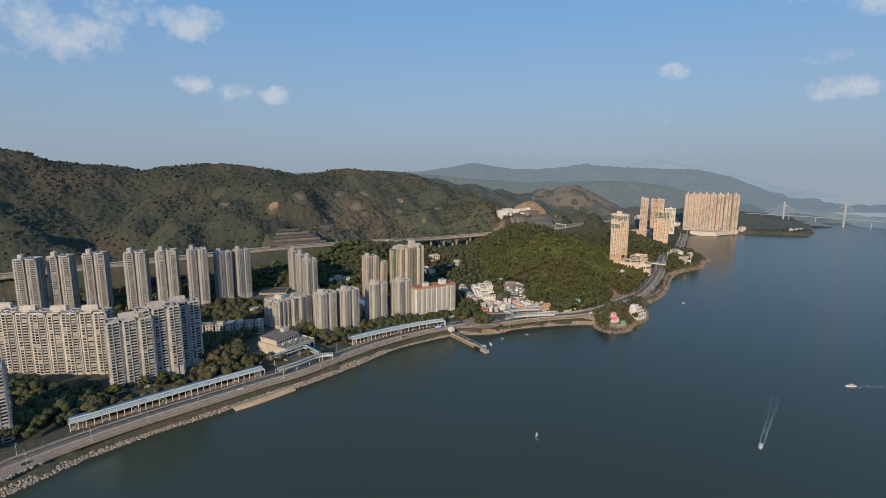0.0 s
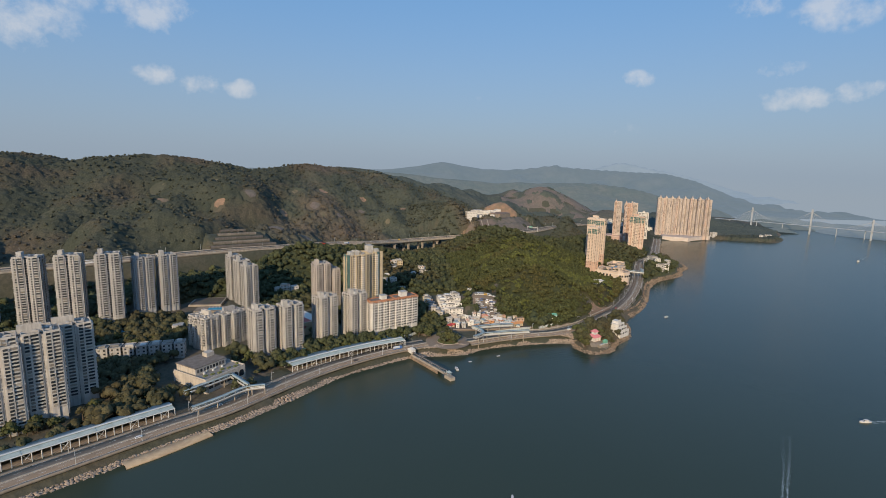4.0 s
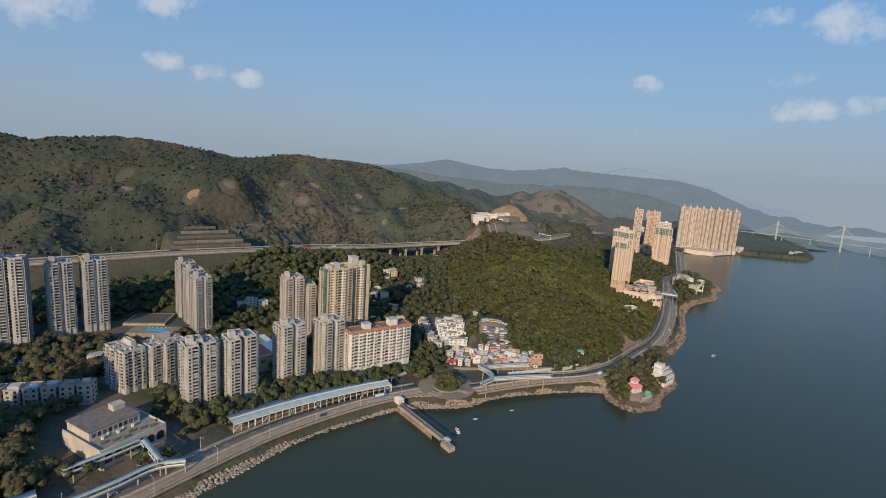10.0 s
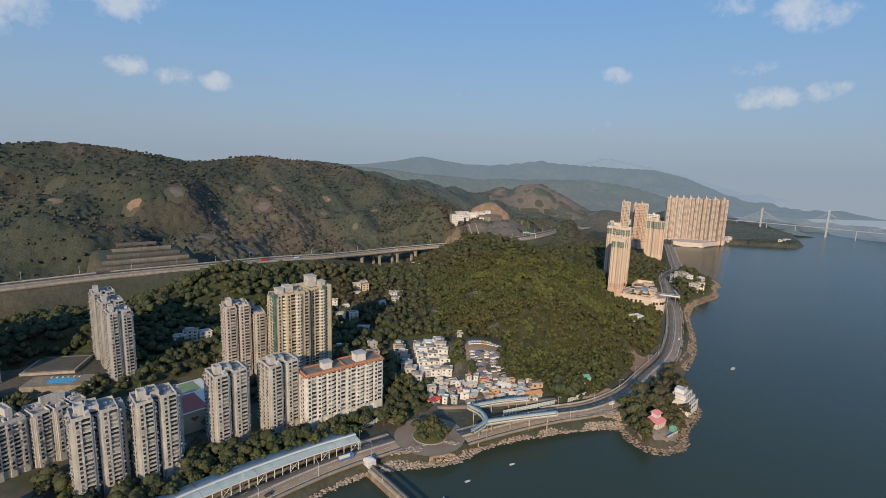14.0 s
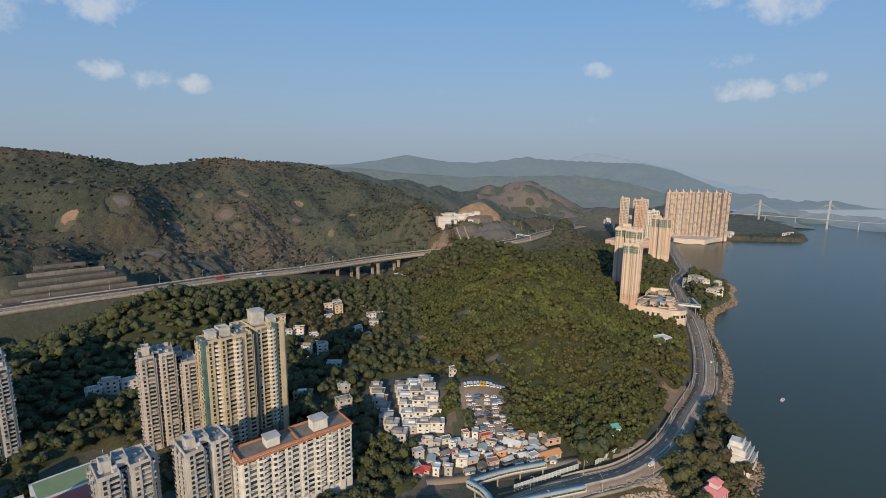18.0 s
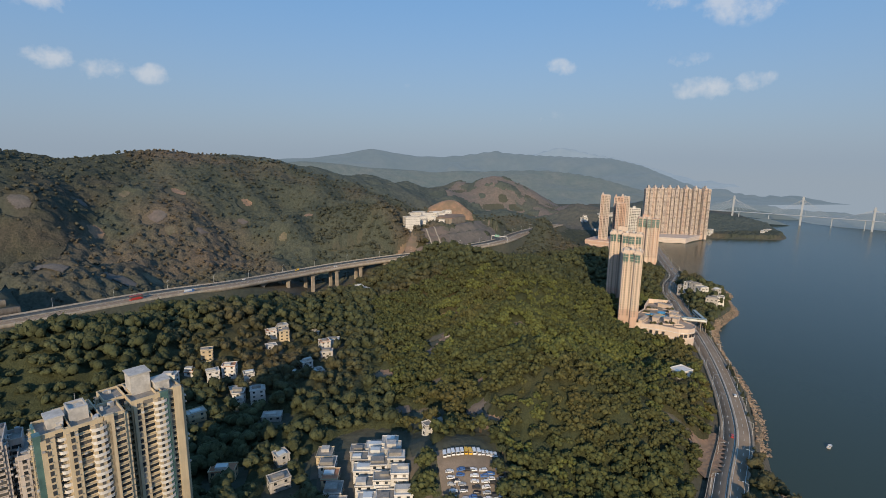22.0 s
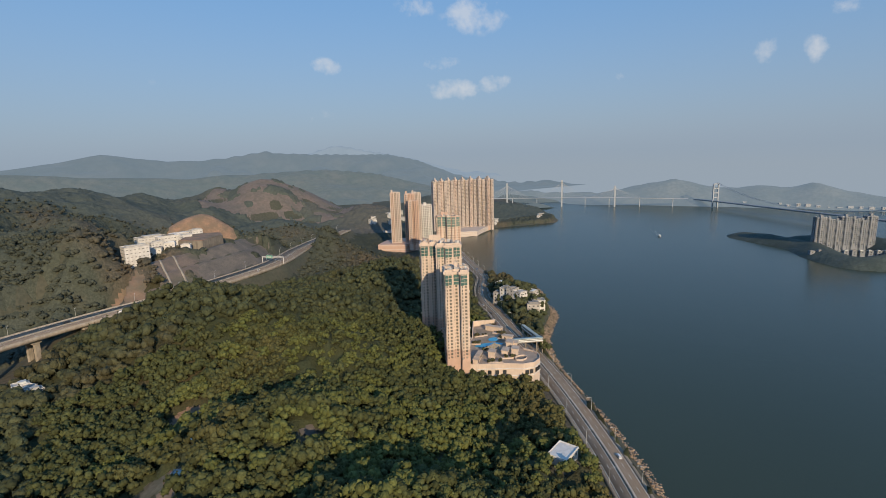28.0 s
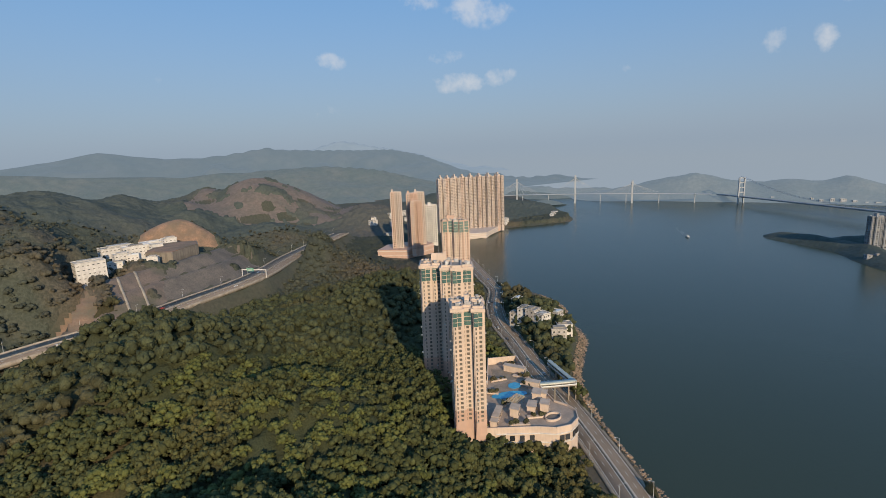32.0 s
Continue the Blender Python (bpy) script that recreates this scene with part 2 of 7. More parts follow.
PEACHGLASS = material("olive tinted windows", (0.20, 0.175, 0.145), 0.3, second=(0.13, 0.12, 0.10), scale=0.4, island=0.5)
BROWNCUT = material("brown sprayed slope", (0.20, 0.155, 0.125), 0.95, second=(0.13, 0.11, 0.095), scale=0.1, third=(0.10, 0.105, 0.07), streak=0.5, bump=0.5, bump_scale=0.5)
EARTH = material("bare orange earth", (0.34, 0.215, 0.14), 0.95, second=(0.21, 0.155, 0.11), scale=0.12, third=(0.14, 0.13, 0.09), fine=(0.6, 0.5), bump=0.8, bump_scale=0.4)
SAND = material("beach sand", (0.52, 0.40, 0.26), 0.95, second=(0.42, 0.31, 0.2), scale=0.3)
ROCK = material("granite boulders", (0.36, 0.29, 0.23), 0.9, second=(0.24, 0.195, 0.155), scale=0.6, island=0.3, bump=0.15, bump_scale=1.5)
CLIFF = material("brown shore rock", (0.30, 0.22, 0.15), 0.9, second=(0.17, 0.13, 0.095), scale=0.25, island=0.3, bump=0.3, bump_scale=0.8)
WHITE = material("white paint", (0.70, 0.68, 0.64), 0.7, streak=0.3, second=(0.58, 0.56, 0.525), scale=0.3)
CREAM = material("cream render", (0.58, 0.475, 0.315), 0.75, streak=0.35, second=(0.48, 0.40, 0.275), scale=0.2)
GREIGE = material("stained pale render", (0.54, 0.515, 0.475), 0.85, second=(0.43, 0.405, 0.375), scale=0.15, streak=0.7)
GREYWALL = material("grimy grey render", (0.46, 0.45, 0.43), 0.85, second=(0.37, 0.36, 0.35), scale=0.15, streak=0.7)
PINKISH = material("dusty pink render", (0.52, 0.47, 0.43), 0.85, second=(0.43, 0.39, 0.36), scale=0.15, streak=0.6)
PEACH = material("peach tile cladding", (0.64, 0.515, 0.415), 0.7, second=(0.56, 0.455, 0.37), scale=0.2, streak=0.25)
SALMON = material("salmon tile cladding", (0.56, 0.385, 0.295), 0.7, second=(0.49, 0.34, 0.265), scale=0.2)
# Greyer than the near peach: distance haze is mixed into this colour.
FARPEACH = material("peach tower cladding greyed for haze", (0.56, 0.475, 0.415), 0.8, second=(0.49, 0.42, 0.375), scale=0.1)
TERRACOTTA = material("terracotta roof", (0.45, 0.20, 0.10), 0.85, second=(0.36, 0.17, 0.1), scale=0.5, streak=0.3)
CREAMGREY = material("cream grey render", (0.54, 0.49, 0.42), 0.8, second=(0.44, 0.40, 0.35), scale=0.2, streak=0.5)
DARKROOF = material("dark stained roof", (0.16, 0.14, 0.12), 0.9, second=(0.22, 0.19, 0.165), scale=0.3, spec=0.2)
ROOFGREY = material("grey roof screed", (0.32, 0.30, 0.27), 0.9, second=(0.22, 0.21, 0.19), scale=0.3, fine=(1.5, 0.5))
PALEROOF = material("pale weathered roof", (0.56, 0.54, 0.50), 0.9, second=(0.40, 0.385, 0.36), scale=0.35, fine=(1.2, 0.4))
GLASS = material("window glass and curtains", (0.035, 0.042, 0.05), 0.15, spec=0.7)
_n, _l = GLASS.node_tree.nodes, GLASS.node_tree.links
_sum = _n.new("ShaderNodeMath")
_sum.operation = "ADD"
_l.new(_n.new("ShaderNodeNewGeometry").outputs["Random Per Island"], _sum.inputs[0])
_l.new(_n.new("ShaderNodeObjectInfo").outputs["Random"], _sum.inputs[1])
_frac = _n.new("ShaderNodeMath")
_frac.operation = "FRACT"
_l.new(_sum.outputs[0], _frac.inputs[0])
_ramp = _n.new("ShaderNodeValToRGB")
_ramp.color_ramp.interpolation = "CONSTANT"
_ramp.color_ramp.elements[0].color, _ramp.color_ramp.elements[1].color = (0.022, 0.027, 0.032, 1), (0.05, 0.055, 0.06, 1)
_ramp.color_ramp.elements[1].position = 0.45
for _p, _c in ((0.7, (0.10, 0.10, 0.10, 1)), (0.85, (0.22, 0.20, 0.17, 1)), (0.94, (0.34, 0.32, 0.28, 1))):
    _ramp.color_ramp.elements.new(_p).color = _c
_l.new(_frac.outputs[0], _ramp.inputs[0])
_l.new(_ramp.outputs[0], _n["Principled BSDF"].inputs["Base Color"])
GREENGLASS = material("green tinted glass", (0.10, 0.185, 0.165), 0.2, spec=0.7, second=(0.06, 0.12, 0.115), scale=0.3)
COOLER = material("grey-white cooler casings", (0.50, 0.50, 0.49), 0.7, second=(0.36, 0.35, 0.34), scale=0.8, island=0.3)
PALEBLUE = material("pale blue metal roofing", (0.38, 0.455, 0.45), 0.6, second=(0.31, 0.38, 0.38), scale=0.2, streak=0.3)
STEEL = material("painted steel", (0.62, 0.64, 0.63), 0.5, metal=0.2)
DARKSTEEL = material("dark steel", (0.08, 0.085, 0.09), 0.5, metal=0.5)
PAINTLINE = material("road marking paint", (0.68, 0.67, 0.62), 0.8, second=(0.5, 0.49, 0.45), scale=2.0)
POOL = material("pool water", (0.05, 0.30, 0.52), 0.08, second=(0.08, 0.38, 0.58), scale=0.6)
REDCOURT = material("red sports court", (0.40, 0.10, 0.09), 0.85, second=(0.34, 0.09, 0.08), scale=0.3)
GREENCOURT = material("green sports court", (0.17, 0.26, 0.13), 0.85, second=(0.22, 0.28, 0.15), scale=0.2)
DARKCOURT = material("dark brown sports court", (0.12, 0.09, 0.075), 0.9, second=(0.08, 0.085, 0.065), scale=0.15)
PINKROOF = material("pink tiled roof", (0.62, 0.22, 0.24), 0.7)
GREENROOF = material("green tiled roof", (0.14, 0.36, 0.26), 0.6)
ORANGEWALL = material("orange painted wall", (0.58, 0.28, 0.12), 0.8, streak=0.3)
LAWN = material("grass lawn", (0.12, 0.15, 0.05), 0.95, second=(0.17, 0.17, 0.07), scale=0.3)
FOAM = material("white foam", (0.50, 0.55, 0.54), 0.8, second=(0.30, 0.36, 0.35), scale=0.6)
PAINT = {"white": (0.75, 0.75, 0.74), "silver": (0.42, 0.43, 0.44), "black": (0.03, 0.03, 0.035), "red": (0.45, 0.05, 0.04), "blue": (0.07, 0.16, 0.38), "yellow": (0.75, 0.45, 0.05)}
CARPAINT = {k: material(k + " car paint", v, 0.3, spec=0.6) for k, v in PAINT.items()}

SEA = bpy.data.materials.new("sea water")
SEA.use_nodes = True
_n, _l = SEA.node_tree.nodes, SEA.node_tree.links
_b = _n["Principled BSDF"]
_b.inputs["Roughness"].default_value, _b.inputs["IOR"].default_value = 0.22, 1.33
_b.inputs["Specular IOR Level"].default_value = 0.42
_pos = _n.new("ShaderNodeNewGeometry").outputs["Position"]
_big = _n.new("ShaderNodeTexNoise")
_big.inputs["Scale"].default_value, _big.inputs["Detail"].default_value = 0.006, 3.0
_l.new(_pos, _big.inputs["Vector"])
_mix = _n.new("ShaderNodeMix")
_mix.data_type = "RGBA"
_mix.inputs[6].default_value, _mix.inputs[7].default_value = (0.036, 0.050, 0.033, 1), (0.045, 0.060, 0.041, 1)
_l.new(_big.outputs["Fac"], _mix.inputs[0])
_l.new(_mix.outputs[2], _b.inputs["Base Color"])
_wave = _n.new("ShaderNodeTexNoise")
_wave.inputs["Scale"].default_value, _wave.inputs["Detail"].default_value, _wave.inputs["Roughness"].default_value = 0.35, 6.0, 0.6
_l.new(_pos, _wave.inputs["Vector"])
_bump = _n.new("ShaderNodeBump")
_bump.inputs["Strength"].default_value, _bump.inputs["Distance"].default_value = 0.12, 0.5
_l.new(_wave.outputs["Fac"], _bump.inputs["Height"])
_l.new(_bump.outputs[0], _b.inputs["Normal"])


# ---- mesh helpers ----
class Build:
    """Collects boxes, prisms and tubes into one mesh."""

    def __init__(self):
        self.v, self.f = [], []

    def poly(self, pts):
        k = len(self.v)
        self.v += [tuple(p) for p in pts]
        self.f.append(tuple(range(k, k + len(pts))))
        return self

    def box(self, cx, cy, z0, w, d, h, turn=0.0):
        c, s = math.cos(radians(turn)), math.sin(radians(turn))
        ring = [(cx + c * x - s * y, cy + s * x + c * y) for x, y in ((-w / 2, -d / 2), (w / 2, -d / 2), (w / 2, d / 2), (-w / 2, d / 2))]
        return self.prism(ring, z0, z0 + h)

    def prism(self, ring, z0, z1, floor=True, taper=1.0):
        k, n = len(self.v), len(ring)
        mx, my = sum(p[0] for p in ring) / n, sum(p[1] for p in ring) / n
        self.v += [(x, y, z0) for x, y in ring] + [(mx + (x - mx) * taper, my + (y - my) * taper, z1) for x, y in ring]
        self.f += [(k + i, k + (i + 1) % n, k + n + (i + 1) % n, k + n + i) for i in range(n)]
        self.f.append(tuple(range(k + n, k + 2 * n)))
        if floor:
            self.f.append(tuple(range(k + n - 1, k - 1, -1)))
        return self

    def cyl(self, x, y, z0, z1, r0, r1=None, n=10):
        r1 = r0 if r1 is None else r1
        ring = [(x + r0 * math.cos(6.2832 * i / n), y + r0 * math.sin(6.2832 * i / n)) for i in range(n)]
        return self.prism(ring, z0, z1, taper=r1 / r0)

    def bar(self, a, b, r, n=6):
        a, b = Vector(a), Vector(b)
        d = (b - a).normalized()
        u = d.orthogonal().normalized()
        w = d.cross(u)
        k = len(self.v)
        for p in (a, b):
            for i in range(n):
                q = p + r * (math.cos(6.2832 * i / n) * u + math.sin(6.2832 * i / n) * w)
                self.v.append(tuple(q))
        self.f += [(k + i, k + (i + 1) % n, k + n + (i + 1) % n, k + n + i) for i in range(n)]
        self.f += [tuple(range(k + n - 1, k - 1, -1)), tuple(range(k + n, k + 2 * n))]
        return self

    def mesh(self, name, mat, smooth=False):
        me = bpy.data.meshes.new(name)
        me.from_pydata(self.v, [], self.f)
        me.materials.append(mat)
        if smooth:
            me.shade_smooth()
        return me


def part(name, b, mat, parent=None, label="", at=None, smooth=False):
    """Links a Build or a mesh as one object under a thing or a part."""
    ob = new(name, b if isinstance(b, bpy.types.Mesh) else b.mesh(name, mat, smooth))
    if parent:
        ob.parent = parent
    if at:
        ob.location = at
    if label:
        tagged(ob, label)
    return ob


def thing(name, x, y, z, turn, label, category, group="", kind=""):
    ob = new(name)
    ob.matrix_world = pose(x, y, z, 0, 0, turn)
    ob.empty_display_size = 1
    return tagged(ob, label, category, group, kind)


def raw_mesh(name, verts, faces, mat, smooth=False):
    """A mesh from arrays of vertices and of triangles or quads."""
    me = bpy.data.meshes.new(name)
    verts, faces = np.asarray(verts, np.float32), np.asarray(faces, np.int32)
    me.vertices.add(len(verts))
    me.vertices.foreach_set("co", verts.ravel())
    k = faces.shape[1]
    me.loops.add(faces.size)
    me.loops.foreach_set("vertex_index", faces.ravel())
    me.polygons.add(len(faces))
    me.polygons.foreach_set("loop_start", np.arange(0, faces.size, k, dtype=np.int32))
    me.polygons.foreach_set("loop_total", np.full(len(faces), k, np.int32))
    if smooth:
        me.polygons.foreach_set("use_smooth", np.ones(len(faces), bool))
    me.update(calc_edges=True)
    me.materials.append(mat)
    return me


# ---- the lie of the land ----
SHORE = [(-430, -300), (-370, -60), (-310, 75), (-256, 166), (-220, 223), (-202, 255), (-184, 277), (-150, 310), (-124, 336), (-108, 350), (-78, 384), (-42, 430), (-17, 449),
         (11, 466), (35, 470), (50, 472), (73, 486), (119, 499), (150, 503), (161, 502), (160, 488), (167, 476), (185, 478), (199, 497), (222, 520), (228, 532), (238, 562), (254, 586), (281, 618),
         (308, 660), (343, 725), (378, 768), (412, 792), (432, 806), (456, 845), (480, 870)]
SHORE += [(492, 905), (482, 950), (496, 1000), (530, 1075), (570, 1150), (600, 1200), (632, 1222), (668, 1190), (758, 1250), (850, 1222), (905, 1212), (950, 1248), (1005, 1335), (1050, 1390),
          (1090, 1500), (1180, 1650), (1280, 1820), (1400, 2500)]
LAND = SHORE + [(1400, 2700), (-1700, 2700), (-1700, -300)]
ROAD = [(-345, 20), (-300, 108), (-268, 163), (-238, 220), (-214, 256), (-192, 282), (-158, 316), (-131, 343), (-110, 362), (-88, 390), (-60, 424), (-38, 444), (-8, 466), (22, 482)]
ROAD_EAST = [(58, 488), (85, 499), (119, 510), (145, 516), (170, 529), (214, 569), (243, 598), (266, 629), (286, 660), (311, 703), (334, 747), (352, 785), (374, 827), (390, 860), (416, 896), (450, 932), (478, 985), (515, 1055), (560, 1140), (590, 1200)]
HIGHWAY = [(-520, 420, 52), (-420, 510, 52), (-340, 585, 51), (-280, 645, 50), (-240, 685, 49), (-175, 745, 46), (-105, 818, 41), (-70, 848, 38), (-35, 890, 34), (35, 948, 32), (97, 972, 34), (150, 985, 36), (182, 1003, 37), (249, 1046, 38), (306, 1115, 37), (370, 1190, 34), (440, 1270, 30)]


def spline(pts, step=6.0):
    """A smooth line through points, at even steps."""
    p = np.array(pts, float)
    t = np.r_[0, np.cumsum(np.linalg.norm(np.diff(p[:, :2], axis=0), axis=1))]
    m = np.gradient(p, t, axis=0)
    out = []
    for s in np.arange(0, t[-1], step):
        i = min(np.searchsorted(t, s, side="right") - 1, len(t) - 2)
        h = t[i + 1] - t[i]
        u = (s - t[i]) / h
        out.append((2 * u**3 - 3 * u**2 + 1) * p[i] + (u**3 - 2 * u**2 + u) * h * m[i] + (-2 * u**3 + 3 * u**2) * p[i + 1] + (u**3 - u**2) * h * m[i + 1])
    return np.array(out + [p[-1]])


def road_z(y):
    return np.interp(y, (0, 480, 560, 700, 900, 1200), (6.0, 6.0, 7.0, 8.0, 9.0, 6.0))


def line_distance(x, y, pts):
    """The distance from points to a line, and its height there if it has one."""
    best, height = np.full(x.shape, 1e9), np.zeros(x.shape)
    for a, b in zip(pts[:-1], pts[1:]):
        dx, dy = b[0] - a[0], b[1] - a[1]
        u = np.clip(((x - a[0]) * dx + (y - a[1]) * dy) / (dx * dx + dy * dy + 1e-9), 0, 1)
        d = np.hypot(x - a[0] - u * dx, y - a[1] - u * dy)
        near = d < best
        best = np.where(near, d, best)
        if len(a) > 2:
            height = np.where(near, a[2] + u * (b[2] - a[2]), height)
    return best, height


def on_land(x, y, ring=LAND):
    inside = np.zeros(x.shape, bool)
    for (x0, y0), (x1, y1) in zip(ring, ring[1:] + ring[:1]):
        if y0 != y1:
            inside ^= ((y0 > y) != (y1 > y)) & (x < (x1 - x0) * (y - y0) / (y1 - y0) + x0)
    return inside


HILLS = []


def hill(x, y, h, rx, ry, turn=0.0):
    HILLS.append((x, y, h, rx, ry, radians(turn)))


# the wooded headland that the flight ends over
hill(150, 625, 47, 62, 55, -20)
hill(146, 700, 45, 68, 62)
hill(190, 775, 47, 60, 58)
hill(158, 858, 57, 85, 70)
hill(146, 905, 55, 75, 40)
hill(232, 872, 45, 60, 75, -25)
hill(232, 630, 27, 34, 30)
hill(262, 780, 30, 50, 60, -20)
hill(330, 930, 42, 80, 90, -30)
hill(418, 835, 20, 42, 40)
hill(80, 585, 26, 40, 30)
# the knoll in front of the highway, the valley houses and the school's shelf
hill(-128, 690, 54, 85, 52, 38)
hill(-60, 760, 37, 70, 60, 40)
hill(-215, 590, 30, 120, 70, 45)
hill(155, 1075, 58, 75, 55, 20)
hill(245, 1110, 60, 80, 60, 30)
hill(204, 1198, 86, 80, 38, -10)
hill(-330, 770, 62, 120, 70, 40)
hill(-215, 850, 64, 80, 60, 45)
hill(-170, 1030, 80, 70, 120, -20)
hill(-10, 1200, 70, 110, 120)
hill(330, 1290, 52, 110, 90)
hill(338, 1108, 56, 46, 36, 50)
hill(400, 1500, 112, 150, 105, 15)
hill(300, 1540, 90, 120, 100)
hill(560, 1420, 50, 120, 110)
hill(790, 1480, 52, 150, 120)
hill(930, 1430, 22, 90, 90)
# the range behind the highway: crest and height
RANGE = [(-1500, 640, 205), (-1000, 800, 192), (-763, 861, 184), (-698, 914, 170), (-597, 983, 146), (-479, 1045, 162), (-353, 1094, 150), (-270, 1160, 148), (-200, 1240, 149), (-95, 1297, 143), (20, 1400, 120), (110, 1480, 100)]
FAR_RANGE = [(-1868, 2573, 105), (-1064, 3057, 131), (-681, 3182, 133), (-254, 3259, 136), (8, 3275, 160), (196, 3272, 196), (306, 3265, 184), (452, 3249, 160), (581, 3229, 162), (709, 3204, 168), (902, 3154, 198), (997, 3125, 184), (1096, 3090, 177), (1280, 3016, 170), (1491, 2911, 164), (1627, 2833, 132), (1781, 2732, 57), (1880, 2660, 8)]
INLAND_RANGE = [(-700, 2040, 100), (-400, 2119, 117), (-204, 2157, 134), (-106, 2168, 138), (60, 2175, 128), (226, 2168, 112), (520, 2150, 108), (760, 2090, 118), (930, 2010, 96), (1100, 1900, 40), (1180, 1820, 6)]
PEAK_RANGE = [(1330, 3963, 143), (1458, 3916, 198), (1603, 3857, 244), (1683, 3821, 232), (1800, 3765, 205), (1951, 3686, 174), (2127, 3582, 130), (2300, 3460, 60)]


def lattice(x, y, size, seed):
    """Smooth noise from -1 to 1 on a lattice of the given cell size."""
    u, v = x / size, y / size
    i, j = np.floor(u).astype(np.int64), np.floor(v).astype(np.int64)
    u, v = u - i, v - j
    u, v = u * u * (3 - 2 * u), v * v * (3 - 2 * v)

    def corner(p, q):
        n = (p * 374761393 + q * 668265263 + seed * 974634777) & 0x7FFFFFFF
        n = ((n ^ (n >> 13)) * 1274126177) & 0x7FFFFFFF
        return ((n ^ (n >> 16)) % 65536) / 32768.0 - 1

    return (corner(i, j) * (1 - u) + corner(i + 1, j) * u) * (1 - v) + (corner(i, j + 1) * (1 - u) + corner(i + 1, j + 1) * u) * v


def crest(x, y, pts, wide):
    """A range with its crest along a line: steep below, rounded on top, with gullies down its sides."""
    d, h = line_distance(x, y, pts)
    d = d * (1 + 0.33 * lattice(x, y, 95, 5) + 0.15 * lattice(x, y, 42, 6)) + 10 * lattice(x, y, 70, 7)
    k = np.clip(1 - d / wide, 0, 1)
    return h * k * k * (3 - 2 * k) * (1 - 0.1 * (1 - k))


def terrace_uv(x, y):
    """Along and uphill of the highway where its cutting is terraced."""
    return (x + 290) * 0.711 + (y - 637) * 0.703, -(x + 290) * 0.703 + (y - 637) * 0.711


def terraced(x, y):
    u, v = terrace_uv(x, y)
    return (u > 70) & (u < 166) & (v > 11) & (v < 52 - 0.2 * np.abs(u - 118))


LEVELS = [(165, 1112, 42, 57.5), (172, 1146, 36, 60.0), (130, 1062, 18, 51.0), (-190, 545, 33, 19.0), (-208, 482, 18, 17.0)]


CUT = [(104, 986), (150, 999), (186, 1013), (241, 1051), (272, 1084), (256, 1112), (234, 1106), (208, 1084), (184, 1062), (152, 1052), (128, 1040)]


def ground_height(x, y):
    """The height of the land at arrays of x and y."""
    shore, _ = line_distance(x, y, SHORE)
    shore = np.where(on_land(x, y), shore, -shore)
    z = np.where(shore < 0, np.maximum(shore * 0.35, -9), np.minimum(shore * 0.62, 5.5) + 0.055 * np.clip(shore - 30, 0, 240))
    tops = np.exp(z / 7.0)
    for hx, hy, h, rx, ry, a in HILLS:
        u, v = (x - hx) * math.cos(a) + (y - hy) * math.sin(a), (y - hy) * math.cos(a) - (x - hx) * math.sin(a)
        tops += np.where(shore > 0, np.exp(h * np.exp(-(u / rx) ** 2 - (v / ry) ** 2) / 7.0) - 1, 0)
    tops += np.where(shore > 0, np.exp(crest(x, y, RANGE, 430.0) / 7.0) - 1, 0)
    rise = 7.0 * np.log(tops)
    rough = 7 * lattice(x, y, 110, 1) + 4.5 * lattice(x, y, 45, 2) + 2.2 * lattice(x, y, 20, 3)
    rise = rise + rough * np.clip((rise - 16) / 70, 0, 1.2)
    z = np.where(shore > 25, rise, z + np.clip(shore / 25, 0, 1) * (rise - z))
    for pts, half in ((ROAD, 15), (ROAD_EAST, 11)):
        d, _ = line_distance(x, y, pts)
        k = np.clip((half + 8 - d) / 8, 0, 1) * (shore > 3)
        z = z * (1 - k) + (road_z(y) - 0.5) * k
    d, h = line_distance(x, y, HIGHWAY)
    bridged = np.exp(-(((x - 20) / 62) ** 4))
    k = np.clip((13 + 10 - d) / 10, 0, 1) * (1 - bridged)
    z = z * (1 - k) + (h - 0.7) * k
    z = np.where(bridged * (d < 75) > 0.01, np.minimum(z, h - 24 * bridged + np.clip(d - 44, 0, 60) * 0.8 + (1 - bridged) * 60), z)
    u, v = terrace_uv(x, y)
    step_z = h - 0.5 + 4.0 * np.clip(np.floor((v - 11) / 9) + 1, 0, 6)
    z = np.where(terraced(x, y), step_z, z)
    # planar cuts: the benched slope above the highway and the face behind the works buildings
    rise = np.clip((d - 15) * 0.72, 0, 24)
    cut = h + rise - 1.2 * np.clip(rise - 13, 0, 1.5)
    z = np.where(on_land(x, y, CUT), cut, z)
    back = (x - 140) * 0.22 + (y - 1170) * 0.975
    z = np.where((x > 128) & (x < 258) & (back > -12), np.minimum(z, 61 + np.clip(back, 0, 90) * 0.8 + 2.0 * lattice(x, y, 14, 17) * (back > 2)), z)
    for cx, cy, r, lv in LEVELS:
        k = np.clip((r + 8 - np.hypot(x - cx, y - cy)) / 8, 0, 1)
        z = np.where(z > lv, z * (1 - k) + lv * k, z)
    return z


def spot(x, y):
    return float(ground_height(np.array([float(x)]), np.array([float(y)]))[0])


